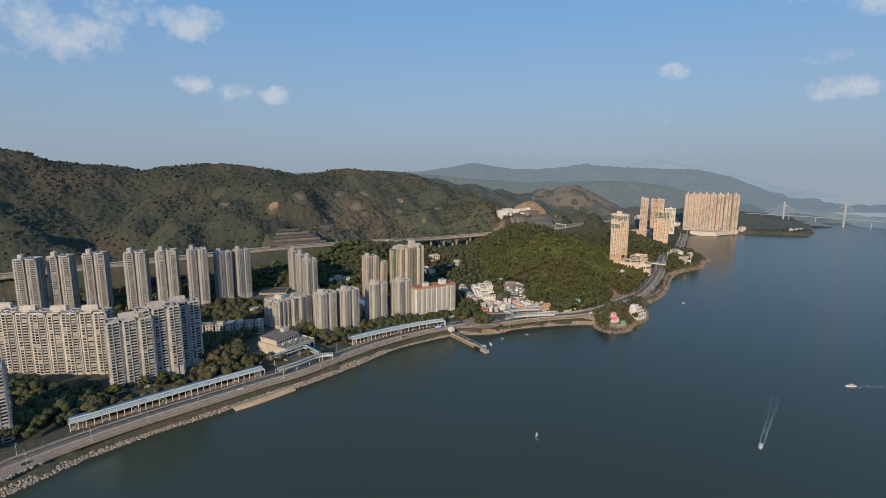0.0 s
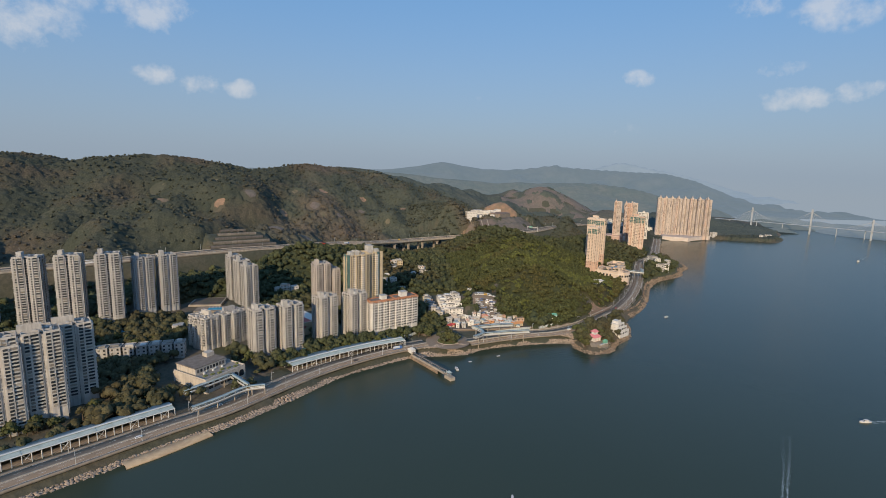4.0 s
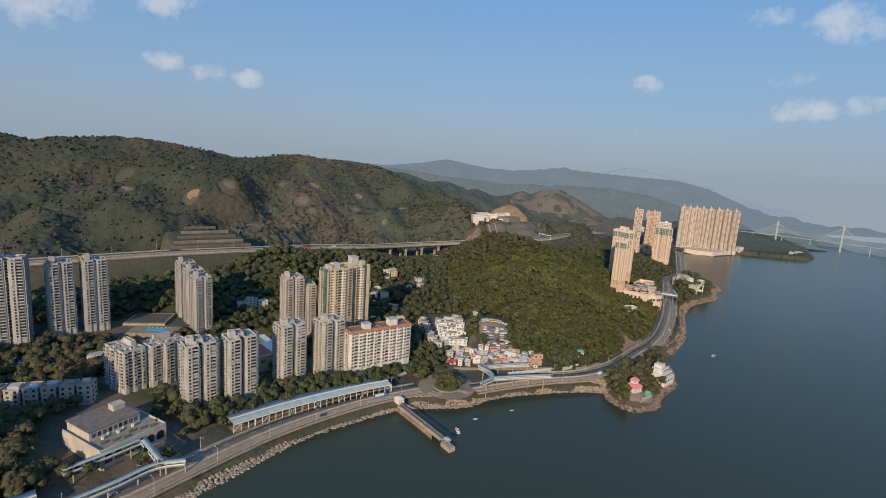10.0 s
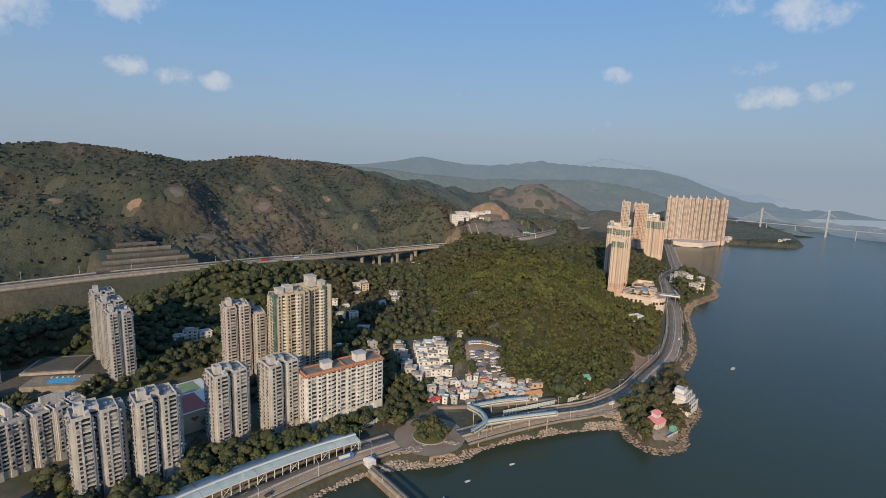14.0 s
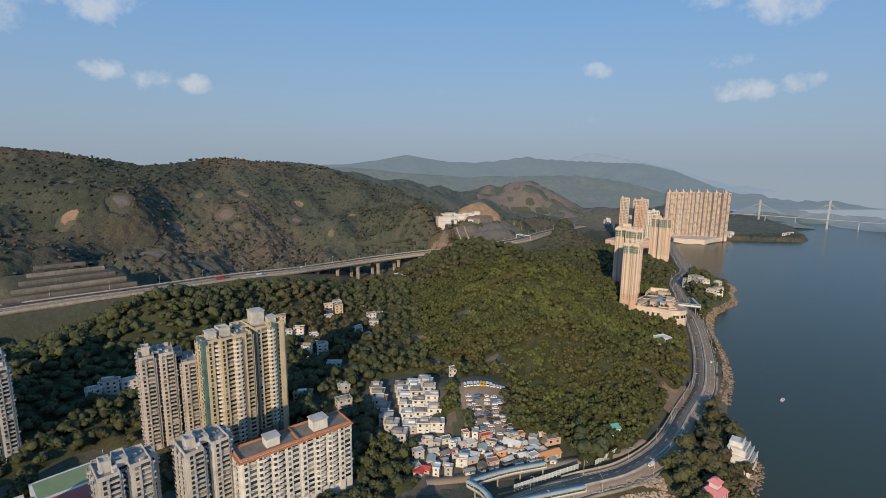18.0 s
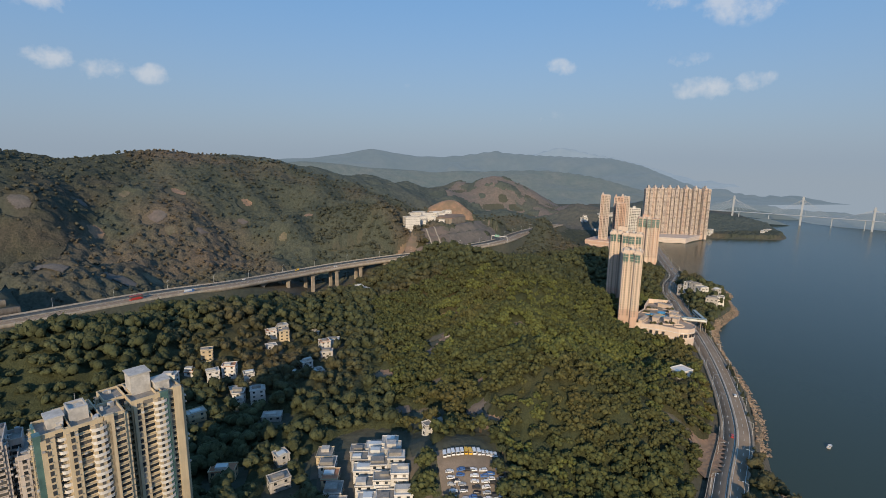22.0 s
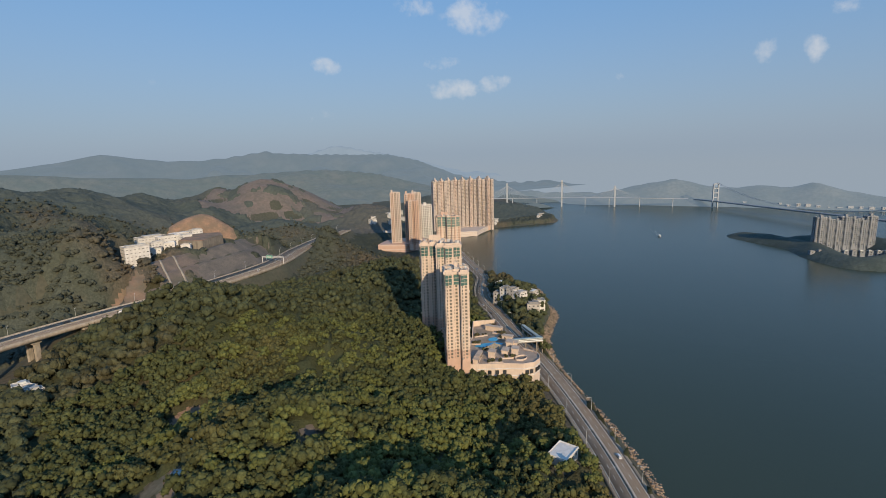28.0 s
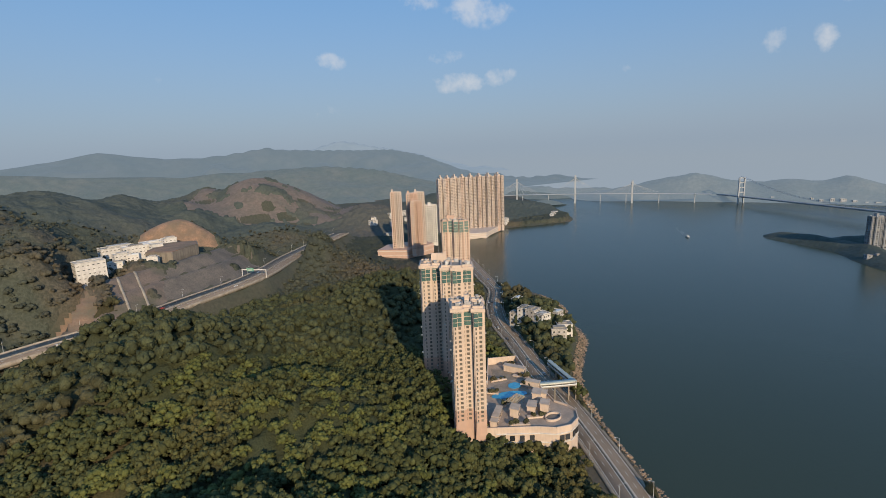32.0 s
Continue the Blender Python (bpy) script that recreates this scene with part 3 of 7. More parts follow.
def ridge_sheet(pts, wide, mat, label, step, rough, seed):
    """A far range as a sheet of land that falls from its crest on both sides."""
    c = np.array(pts)
    x, y = np.meshgrid(np.arange(c[:, 0].min() - 100, c[:, 0].max() + 100, step), np.arange(c[:, 1].min() - wide, c[:, 1].max() + wide * 0.5, step))
    d, h = line_distance(x, y, pts)
    spur = 1 + 0.35 * lattice(x, y, 210, seed) + 0.2 * lattice(x, y, 90, seed + 1)
    k = np.clip(1 - d * spur / wide, 0, 1)
    z = h * (0.35 * k + 0.65 * k * k) + rough * (lattice(x, y, 120, seed + 2) + 0.5 * lattice(x, y, 50, seed + 3)) * np.clip(d / 150, 0.15, 1) * np.clip(k * 5, 0, 1) - 4
    n = x.shape[1]
    idx = (np.arange(x.shape[0] - 1)[:, None] * n + np.arange(n - 1)[None]).ravel()
    ob = new("backdrop", raw_mesh("backdrop", np.stack([x, y, z], -1).reshape(-1, 3), np.stack([idx, idx + 1, idx + n + 1, idx + n], 1), mat, True))
    return tagged(ob, label, "mountain ridge", kind="structure")


ridge_sheet(FAR_RANGE, 620.0, FAR_HILL, "mountain ridge far inland, its blue-grey haze a glow", 20, 22, 41)
ridge_sheet(PEAK_RANGE, 520.0, FARTHEST, "mountain peak almost lost in haze made as a pale blue glow", 30, 12, 51)
ridge_sheet(INLAND_RANGE, 420.0, INLAND_HILL, "wooded hills inland of the bay with a grey-blue haze glow", 16, 16, 61)

xs = np.r_[np.arange(-1500, -400, 22), np.arange(-400, 520, 6), np.arange(520, 1401, 20)]
ys = np.r_[np.arange(-300, 150, 30), np.arange(150, 1150, 6), np.arange(1150, 1800, 22)]
GX, GY = np.meshgrid(xs, ys)
GZ = ground_height(GX, GY)
cols = len(xs)
idx = (np.arange(len(ys) - 1)[:, None] * cols + np.arange(cols - 1)[None]).ravel()
quads = np.stack([idx, idx + 1, idx + cols + 1, idx + cols], 1)
ground = new("ground", raw_mesh("ground", np.stack([GX, GY, GZ], -1).reshape(-1, 3), quads, SOIL, True))
tagged(ground, "wooded coastal hills, scrub and bare soil", "ground", kind="structure")

sea = Build()
sea.poly([(150 + 1520 * math.cos(6.2832 * i / 96), 450 + 1520 * math.sin(6.2832 * i / 96), 0) for i in range(96)])
tagged(part("water", sea, SEA), "dark green-blue rippled sea", "sea", kind="structure")


# ---- towers ----
def faces_of(wings):
    """The outer faces of a plan made of boxes: face middle, outward turn, width, wing."""
    for cx, cy, w, d, *_ in wings:
        for fx, fy, wide, turn in ((0, -d / 2, w, 0), (w / 2, 0, d, 90), (0, d / 2, w, 180), (-w / 2, 0, d, 270)):
            yield cx + fx, cy + fy, turn, wide, (cx, cy, w, d)


def covered(x, y, wings, own):
    return any(wg[:4] != own and abs(x - wg[0]) < wg[2] / 2 and abs(y - wg[1]) < wg[3] / 2 for wg in wings)


PANE_MESH = {}


def pane_mesh(w, h, mat):
    key = (w, h, mat.name)
    if key not in PANE_MESH:
        b = Build()
        b.v = [(-w / 2, 0.05, 0), (w / 2, 0.05, 0), (w / 2, 0.05, h), (-w / 2, 0.05, h), (-w / 2, -0.14, 0.03), (w / 2, -0.14, 0.03), (w / 2, -0.14, h), (-w / 2, -0.14, h)]
        b.f = [(4, 5, 6, 7), (0, 1, 5, 4), (1, 2, 6, 5), (2, 3, 7, 6), (3, 0, 4, 7)]
        PANE_MESH[key] = b.mesh("window", mat)
    return PANE_MESH[key]


def tower(name, x, y, z, turn, wings, floors, label, wall, group="", glass=None, fh=2.85, bay=2.75, pane=(1.9, 1.6), single=0, podium=3.0,
          balcony=(), strip=None, roof_tank=True, top_glass=0, crown=None, category="apartment tower", seed=1, wall2=None, aircon=0.35, trim=None, fin=0.5, bays=0.0,
          roof=None, rim=None, ledge=0.0, slim=1.0, base=None, cornice=None, lifts=()):
    """An apartment tower: walls, projecting bays, windows and ledges floor by floor, balconies, parapet, lift houses and tanks.
    ledge: how high the solid fronts between the bays rise on each floor; slim: the width of the windows on the bays; base: height and cladding of the lowest floors."""
    rnd = random.Random(seed)
    glass = glass or GLASS
    top = thing(name, x, y, z, turn, label, category, group)
    h = podium + floors * fh

    def clad(kind, cx, cy, z0, w, d, z1, mat, a=0.0):
        """A wall or bay, with its lowest floors in the base cladding."""
        if base:
            b = Build()
            b.box(cx, cy, z0, w, d, base[0] - z0, a)
            part("base_" + kind, b, base[1], top)
            z0 = base[0]
        b = Build()
        b.box(cx, cy, z0, w, d, z1 - z0, a)
        return part(kind, b, mat, top)

    for wi, (cx, cy, w, d, *more) in enumerate(wings):
        hh = h + (more[0] if more else 0)
        mat = wall2 if (wall2 and wi % 2) else wall
        clad("wall", cx, cy, -6, w, d, hh, mat)
        b = Build()
        for sx, sy, pw, pd in ((0, -d / 2 + 0.15, w, 0.3), (0, d / 2 - 0.15, w, 0.3), (-w / 2 + 0.15, 0, 0.3, d - 0.6), (w / 2 - 0.15, 0, 0.3, d - 0.6)):
            b.box(cx + sx, cy + sy, hh, pw, pd, 1.1)
        part("parapet", b, rim or trim or mat, top)
        b = Build()
        b.box(cx, cy, hh, w - 0.62, d - 0.62, 0.12)
        part("roof_deck", b, roof or ROOFGREY, top)
        if cornice:
            b = Build()
            b.box(cx, cy, hh - cornice[1] - 0.1 + 0.05 * wi, w + 1.7, d + 1.7, cornice[1])
            part("cornice", b, cornice[0], top)

    def rise(own):
        return h + max([wg[4] for wg in wings if wg[:4] == own and len(wg) > 4] or [0])

    if fin and not bays:
        b = Build()
        for fx, fy, a, wide, own in faces_of(wings):
            n = max(1, int((wide - 0.6) // bay))
            c, s = math.cos(radians(a)), math.sin(radians(a))
            for i in range(n + 1):
                u = (i - n / 2) * (wide - 0.6) / n
                px, py = fx + c * u, fy + s * u
                if not covered(px + s * 0.4, py - c * 0.4, wings, own):
                    b.box(px + s * fin / 2, py - c * fin / 2, -3, 0.55, fin + 0.1, rise(own) + 3.2, a)
        tagged(part("wall_pier_array", b, trim or wall, top), kind="stuff")
    made, joined, coolers, green, fronts, hoods = 0, Build(), Build(), Build(), Build(), Build()

    def pane_at(q, w_, h_):
        nonlocal made
        me = pane_mesh(round(w_, 1), h_, glass)
        if made < single:
            ob = new("window", me)
            ob.parent = top
            ob.matrix_local = q
            made += 1
            return
        g0 = len(joined.v)
        joined.v += [tuple(q @ v.co) for v in me.vertices]
        joined.f += [tuple(g0 + j for j in p.vertices) for p in me.polygons]

    for fx, fy, a, wide, own in faces_of(wings):
        n = max(1, int((wide - 0.6) // bay))
        c, s = math.cos(radians(a)), math.sin(radians(a))
        col = (wide - 0.6) / n
        for i in range(n):
            u = (i - (n - 1) / 2) * col
            px, py = fx + c * u, fy + s * u
            if covered(px + s * 0.4, py - c * 0.4, wings, own):
                continue
            out = bays if bays and n > 1 and i % 2 == 0 else 0.0
            if out:
                clad("window_bay", px + s * out / 2, py - c * out / 2, -3, col - 0.25, out, rise(own) - 0.6, wall2 if wall2 and i % 4 == 0 else wall, a)
                px, py = px + s * out, py - c * out
            for k in range(floors):
                zz = podium + k * fh + 0.75
                if podium + (k + 1) * fh > rise(own):
                    continue
                if k >= floors - top_glass:
                    q = pose(px, py, zz - 0.6, 0, 0, a) @ pose(0, -0.07, 0)
                    g0 = len(green.v)
                    ww, hh = col * 0.92, fh * 0.86
                    green.v += [tuple(q @ Vector(p)) for p in ((-ww / 2, -0.06, 0), (ww / 2, -0.06, 0), (ww / 2, -0.06, hh), (-ww / 2, -0.06, hh), (-ww / 2, 0.1, 0), (ww / 2, 0.1, 0), (ww / 2, 0.1, hh), (-ww / 2, 0.1, hh))]
                    green.f += [tuple(g0 + j for j in f) for f in ((0, 1, 2, 3), (4, 0, 3, 7), (1, 5, 6, 2), (3, 2, 6, 7), (4, 5, 1, 0))]
                    continue
                if out:
                    # small windows on the bay, each with a hood and often a cooler beside it
                    wide_ = min(pane[0] * slim, col - 0.7)
                    pane_at(pose(px, py, zz, 0, 0, a), wide_, pane[1])
                    if ledge:
                        hoods.box(px + s * 0.16, py - c * 0.16, zz - 0.16, wide_ + 0.3, 0.42, 0.14, a)
                    if rnd.random() < aircon:
                        e = rnd.choice((-1, 1)) * (col / 2 - 0.55)
                        coolers.box(px + c * e + s * 0.3, py + s * e - c * 0.3, zz - rnd.choice((0.1, 0.45)), 0.8, 0.6, 0.55, a)
                else:
                    # a wide opening between the bays over a solid balcony front
                    pane_at(pose(px, py, zz, 0, 0, a), max(pane[0], col - 0.35) if ledge else pane[0], pane[1])
                    if ledge:
                        deep = max(0.35, bays * 0.75)
                        fronts.box(px + s * deep / 2, py - c * deep / 2, zz - 0.75, col - 0.1, deep, ledge * rnd.choice((1, 1, 1, 0.75)), a)
                        if rnd.random() < aircon * 0.6:
                            e = rnd.uniform(-0.3, 0.3) * col
                            coolers.box(px + c * e + s * (deep + 0.25), py + s * e - c * (deep + 0.25), zz - 0.6, 0.8, 0.5, 0.55, a)
    if joined.f:
        tagged(part("window_array", joined, glass, top), kind="stuff")
    if green.f:
        tagged(part("glazed_corner", green, GREENGLASS, top), "green tinted glazing", kind="stuff")
    if fronts.f:
        tagged(part("balcony_front_array", fronts, trim or wall, top), kind="stuff")
    if hoods.f:
        tagged(part("window_hood_array", hoods, trim or wall, top), kind="stuff")
    if coolers.f:
        tagged(part("air_conditioner_array", coolers, COOLER, top), kind="stuff")
    for bx, by, a, wide, mat in balcony:
        c, s = math.cos(radians(a)), math.sin(radians(a))
        for k in range(1, floors):
            b = Build()
            zz = podium + k * fh
            ring = [(wide * 0.5 * math.cos(t), -1.5 * math.sin(t) ** 0.6) for t in np.linspace(0, math.pi, 7)]
            ring = [(bx + c * u - s * v, by + s * u + c * v) for u, v in ring][::-1]
            b.prism(ring, zz - 0.14, zz + 0.04)
            slab_ = part("balcony", b, mat, top)
            b = Build()
            for m_, (x0, y0) in enumerate(ring):
                x1, y1 = bx + (x0 - bx) * 0.93, by + (y0 - by) * 0.93
                b.v += [(x0, y0, zz + 0.04), (x0, y0, zz + 0.9), (x1, y1, zz + 0.9), (x1, y1, zz + 0.04)]
                if m_:
                    b.f += [(4 * m_ - 4 + t, 4 * m_ + t, 4 * m_ + (t + 1) % 4, 4 * m_ - 4 + (t + 1) % 4) for t in range(4)]
            b.f += [(0, 1, 2, 3), tuple(len(b.v) - t for t in (1, 2, 3, 4))]
            part("railing", b, mat, slab_)
    for sx, sy, sw, sd, mat in strip or ():
        b = Build()
        b.box(sx, sy, 0, sw, sd, h + 1.4)
        part("pilaster", b, mat, top)
    for lx, ly, lw, ld, lh in lifts:
        b = Build()
        b.box(lx, ly, h + 0.1, lw, ld, lh)
        extra = part("lift_house", b, crown or wall, top)
        b = Build()
        b.box(lx, ly, h + 0.1 + lh, lw + 0.8, ld + 0.8, 0.4)
        part("roof_slab", b, PALEROOF, extra)
    if roof_tank:
        cx, cy, w, d, *more = max(wings, key=lambda q: q[2] * q[3])
        hh = h + (more[0] if more else 0)
        b = Build()
        b.box(cx, cy, hh + 0.1, w * 0.5, d * 0.4, 3.6)
        house_ = part("lift_house", b, crown or wall, top)
        b = Build()
        for sx, sy, pw, pd in ((0, -0.17, 0.5, 0.05), (0, 0.17, 0.5, 0.05), (-0.23, 0, 0.04, 0.3), (0.23, 0, 0.04, 0.3)):
            b.box(cx + sx * w, cy + sy * d, hh + 3.7, pw * w, pd * d, 0.7)
        part("water_tank", b, crown or wall, house_)
        b = Build()
        for wg in wings:
            for _ in range(3):
                zt = h + (wg[4] if len(wg) > 4 else 0) + 0.1
                b.box(wg[0] + rnd.uniform(-0.36, 0.36) * wg[2], wg[1] + rnd.uniform(-0.4, 0.4) * wg[3], zt, rnd.uniform(0.6, 1.8), rnd.uniform(0.6, 1.6), rnd.uniform(0.6, 2.0), rnd.choice((0, 0, 20)))
        b.bar((cx, cy, hh + 3), (cx, cy, hh + 8), 0.06)
        tagged(part("roof_plant", b, COOLER, top), kind="stuff")
    return top


CROSS = [(-5.0, -0.8, 6.8, 13), (5.0, 0.8, 6.8, 13), (0, 2.0, 4.0, 8.5, 1.5), (-5.0, 7.6, 5.2, 5.0, -1.5), (9.6, 2.6, 3.0, 6.0, -1.0)]
near_label = "pale concrete apartment tower with grime streaks and crowded windows"
ESTATE = dict(fh=2.06, bay=2.2, pane=(1.7, 1.2), bays=0.8, ledge=0.62, slim=0.6, aircon=0.5)
first = tower("apartment_tower", -110, 446, 9, 37, CROSS, 17, near_label, GREIGE, "estate towers by the road", single=170, seed=2, **ESTATE)
for tx, ty in ((-91, 459), (-67, 486), (-43, 498)):
    copy_thing(first, pose(tx, ty, 9, 0, 0, 37))
# the slender pinkish pair behind them
tower("apartment_tower", -84, 558, 13, 26, [(-4, 0, 6.5, 15), (4.5, 1.0, 6.5, 15), (0.2, 3, 3.4, 10), (14, 0, 6.5, 15, -6), (9, 4, 6, 8, -3)], 22, "dusty pink apartment tower with stepped roofs", PINKISH, seed=3, single=160, **ESTATE)
# cream tower with curved balconies and green glass
HW = [(0, 0, 10, 17), (-7, -2, 8, 11), (7, -3, 8, 10), (19, 5, 10, 17), (12, 8, 8, 10), (26, 3, 8, 11)]
tower("apartment_tower", -48.5, 549, 13, 36, HW, 25, "cream apartment tower with green glazed corners and white balconies", CREAM, seed=4, single=280, podium=5.5, bay=2.7, pane=(1.9, 1.45), fh=2.16, ledge=0.32, slim=0.5, base=(6.0, OLDWALL),
      balcony=[(3.6, -8.5, 0, 4.4, WHITE), (22.6, -3.5, 0, 4.4, WHITE), (-5, -7.5, 0, 3.2, WHITE)], strip=[(-11.2, -6.8, 1.8, 3.0, GREENGLASS), (-11.2, -0.5, 0.6, 4.0, GREENGLASS), (24.0, -3.6, 2.4, 1.2, GREENGLASS), (6.5, -8.3, 2.6, 1.4, CREAM), (28.5, -2.6, 2.6, 1.4, CREAM)],
      crown=PALEROOF, aircon=0.15, bays=1.0, lifts=[(19, 6, 6, 6.5, 7.0), (-6, -1, 4, 5, 3.2), (25, 3, 4.5, 5, 3.2)])
# white slab with terracotta roof edges
SLAB = [(-12.2, 0, 24.2, 11), (12.1, 0.6, 24.2, 12)]
tower("apartment_block", -10, 510.5, 10, 32, SLAB, 11, "white balconied apartment slab with a terracotta roof edge", WHITE, seed=5, single=170, roof=DARKROOF, rim=TERRACOTTA, bay=2.9, pane=(1.7, 1.3), fh=2.42, bays=0.7, slim=0.7,
      balcony=[(-15.5, -5.5, 0, 4.6, WHITE), (-9.7, -5.5, 0, 4.6, WHITE), (9.0, -5.4, 0, 4.6, WHITE), (14.8, -5.4, 0, 4.6, WHITE)], crown=WHITE, category="apartment block", roof_tank=False, cornice=(TERRACOTTA, 0.6), ledge=0.5, lifts=[(-10, 0, 5.5, 5, 3.6), (11, 0, 6.5, 5.5, 4.6)])
# stepped white trio at the foot of the knoll
for k, (tx, ty, fl) in enumerate(((-151, 547, 20), (-163, 562, 21), (-176, 577, 22))):
    tower("apartment_tower", tx, ty, 16, 38, [(-3.6, 0, 5.2, 12), (3.6, 0.8, 5.2, 12), (0, 1.5, 2.8, 8)], fl, "pale grey apartment tower, one of a stepped row", GREYWALL, "stepped towers", seed=6 + k, **ESTATE)
# ten-storey blocks behind the clubhouse
D = tower("apartment_block", -159.5, 461, 10, -35, [(-9, 0, 6.4, 13), (-1.4, -1.2, 6.2, 13), (6.2, 0, 6.2, 13), (-1.4, 2.5, 20, 6.5)], 11, "low beige apartment block with recessed bays", GREIGE, "ten-storey blocks", seed=9, category="apartment block", **ESTATE)
copy_thing(D, pose(-143, 475, 10, 0, 0, 53))
# the slab row nearest the start of the flight
F = tower("apartment_block", -220, 331, 9, 38, [(-9.6, 0, 7.6, 12), (0, 1.0, 8, 13), (9.6, 0, 7.6, 12), (0, 2.2, 22, 6.5)], 22, "tall beige slab block with window bands", GREIGE, "seaside slab row", seed=10, category="apartment block", **{**ESTATE, "bay": 3.3, "slim": 1.15, "ledge": 0.5, "pane": (1.7, 1.3)})
for tx, ty, tz, tr in ((-208, 346, 13, 38), (-204, 367, 11, 38), (-262, 352, 8, 8), (-284, 350, 8, 6), (-306, 349, 8, 4), (-330, 356, 8, 2)):
    copy_thing(F, pose(tx, ty, tz, 0, 0, tr))
copy_thing(F, pose(-262, 258, 3, 0, 0, 40))
# back row of tall grey towers
B = tower("apartment_tower", -251, 494, 21, 25, [(-5.0, 0, 7.0, 12), (5.0, 0.6, 7.0, 12), (0, 2, 3.4, 10)], 27, "tall grey apartment tower with paired bays", GREYWALL, "back row of tall towers", seed=11, **ESTATE)
for tx, ty, tr in ((-277, 485, 18), (-301, 474, 15), (-335, 466, 12), (-356, 450, 10), (-374, 435, 8)):
    copy_thing(B, pose(tx, ty, 21, 0, 0, tr))
B2 = tower("apartment_tower", -236, 518, 22, 40, [(-4, 0, 6.2, 13), (4, 1, 6.2, 13), (0, 2, 2.6, 9)], 23, "grey apartment tower with stepped wings", GREYWALL, "stepped towers", seed=12, **ESTATE)
copy_thing(B2, pose(-222, 533, 22, 0, 0, 40))
# peach towers on the headland
P1W = [(0, 1, 4, 12), (-4.4, -2.4, 4.4, 8), (4.4, -3.2, 4.4, 8), (-4.6, 5.2, 5, 5), (4.6, 5.2, 5, 5)]
tower("apartment_tower", 262, 736, 27, -36, P1W, 26, "slim peach tiled tower with green glazed upper floors", PEACH, seed=13, single=240, top_glass=4, podium=3, crown=PEACH, aircon=0.12, bay=1.85, pane=(1.2, 1.15), bays=0.7, fh=2.05, slim=0.5, glass=PEACHGLASS, base=(9.0, SALMON), cornice=(PEACH, 1.5))
P2W = [(0, 0, 5, 17), (-5.2, -2, 5, 10), (5.2, -2, 5, 10), (-10.4, 3, 4.4, 9), (-15.8, 4, 5.2, 12), (-9, 7, 16, 6)]
tower("apartment_tower", 284, 772, 29, -36, P2W, 29, "peach tiled tower with green glazed upper floors", PEACH, seed=14, single=160, top_glass=4, podium=3, crown=PEACH, aircon=0.12, bay=1.85, pane=(1.2, 1.15), bays=0.7, fh=2.05, slim=0.5, glass=PEACHGLASS, base=(12.0, SALMON), cornice=(PEACH, 1.5))
tower("apartment_tower", 438, 968, 24, -30, P2W, 18, "peach and brown tower with stepped glazed crown", SALMON, seed=15, top_glass=4, crown=SALMON, wall2=PEACH, aircon=0.0, bays=0.7, bay=2.0, pane=(1.2, 1.3), slim=0.65)
# clusters of the next bay
for k, (tx, ty, fl, mat) in enumerate(((470, 1150, 26, FARPEACH), (490, 1142, 25, SALMON), (508, 1152, 25, FARPEACH), (482, 1120, 22, SALMON))):
    tower("apartment_tower", tx, ty, 18, -30, [(0, 3, 4, 11), (-4.6, 0, 5, 11), (4.6, 0, 5, 11)], fl, "pale peach residential tower of a bay-side cluster", mat, "bay-side cluster", seed=20 + k, aircon=0, bay=1.7, pane=(1.0, 1.6), wall2=(SALMON, FARPEACH)[k % 2])
tower("apartment_tower", 548, 1190, 8, -28, [(-6, 0, 8, 11), (2, -1, 9, 12), (9, 0, 7, 10)], 20, "white slab tower by the bay", WHITE, seed=25, aircon=0)
for k in range(8):
    u = k / 7
    tower("apartment_tower", 625 + 105 * u, 1262 - 30 * u + 10 * math.sin(3.1 * u), 8, -16 + 8 * u, [(0, 4, 4.4, 12, 2.5), (-4.4, -1, 4.4, 11), (4.4, -1, 4.4, 11)], 34, "very tall pale peach tower in a wall of towers", FARPEACH, "wall of towers", seed=30 + k, aircon=0, bay=1.45, pane=(0.95, 1.5), fh=2.6, fin=0.35, wall2=SALMON if k % 2 else None)


# ---- roads ----
def offset_line(p, off):
    t = np.gradient(p[:, :2], axis=0)
    t /= np.linalg.norm(t, axis=1)[:, None]
    q = p.copy()
    q[:, 0] += -t[:, 1] * off
    q[:, 1] += t[:, 0] * off
    return q


def lane(p, lo, hi, lift=0.0, thick=0.0):
    """A strip between two offsets of a line of (x, y, z); with a thickness it has sides."""
    a, b = offset_line(p, lo), offset_line(p, hi)
    n = len(p)
    top = np.concatenate([a, b]) + (0, 0, lift)
    i = np.arange(n - 1)
    f = [np.stack([i, i + n, i + n + 1, i + 1], 1)[:, ::-1]]
    v = top
    if thick:
        v = np.concatenate([top, top - (0, 0, thick)])
        m = 2 * n
        f += [np.stack([i, i + 1, i + 1 + m, i + m], 1)[:, ::-1], np.stack([i + n, i + n + m, i + n + 1 + m, i + n + 1], 1)[:, ::-1], np.stack([i + m, i + 1 + m, i + n + 1 + m, i + n + m], 1)[:, ::-1]]
    return v, np.concatenate(f)


def strip(name, p, lo, hi, mat, lift=0.0, thick=0.0, parent=None):
    ob = new(name, raw_mesh(name, *lane(p, lo, hi, lift, thick), mat))
    if parent:
        ob.parent = parent
    return ob


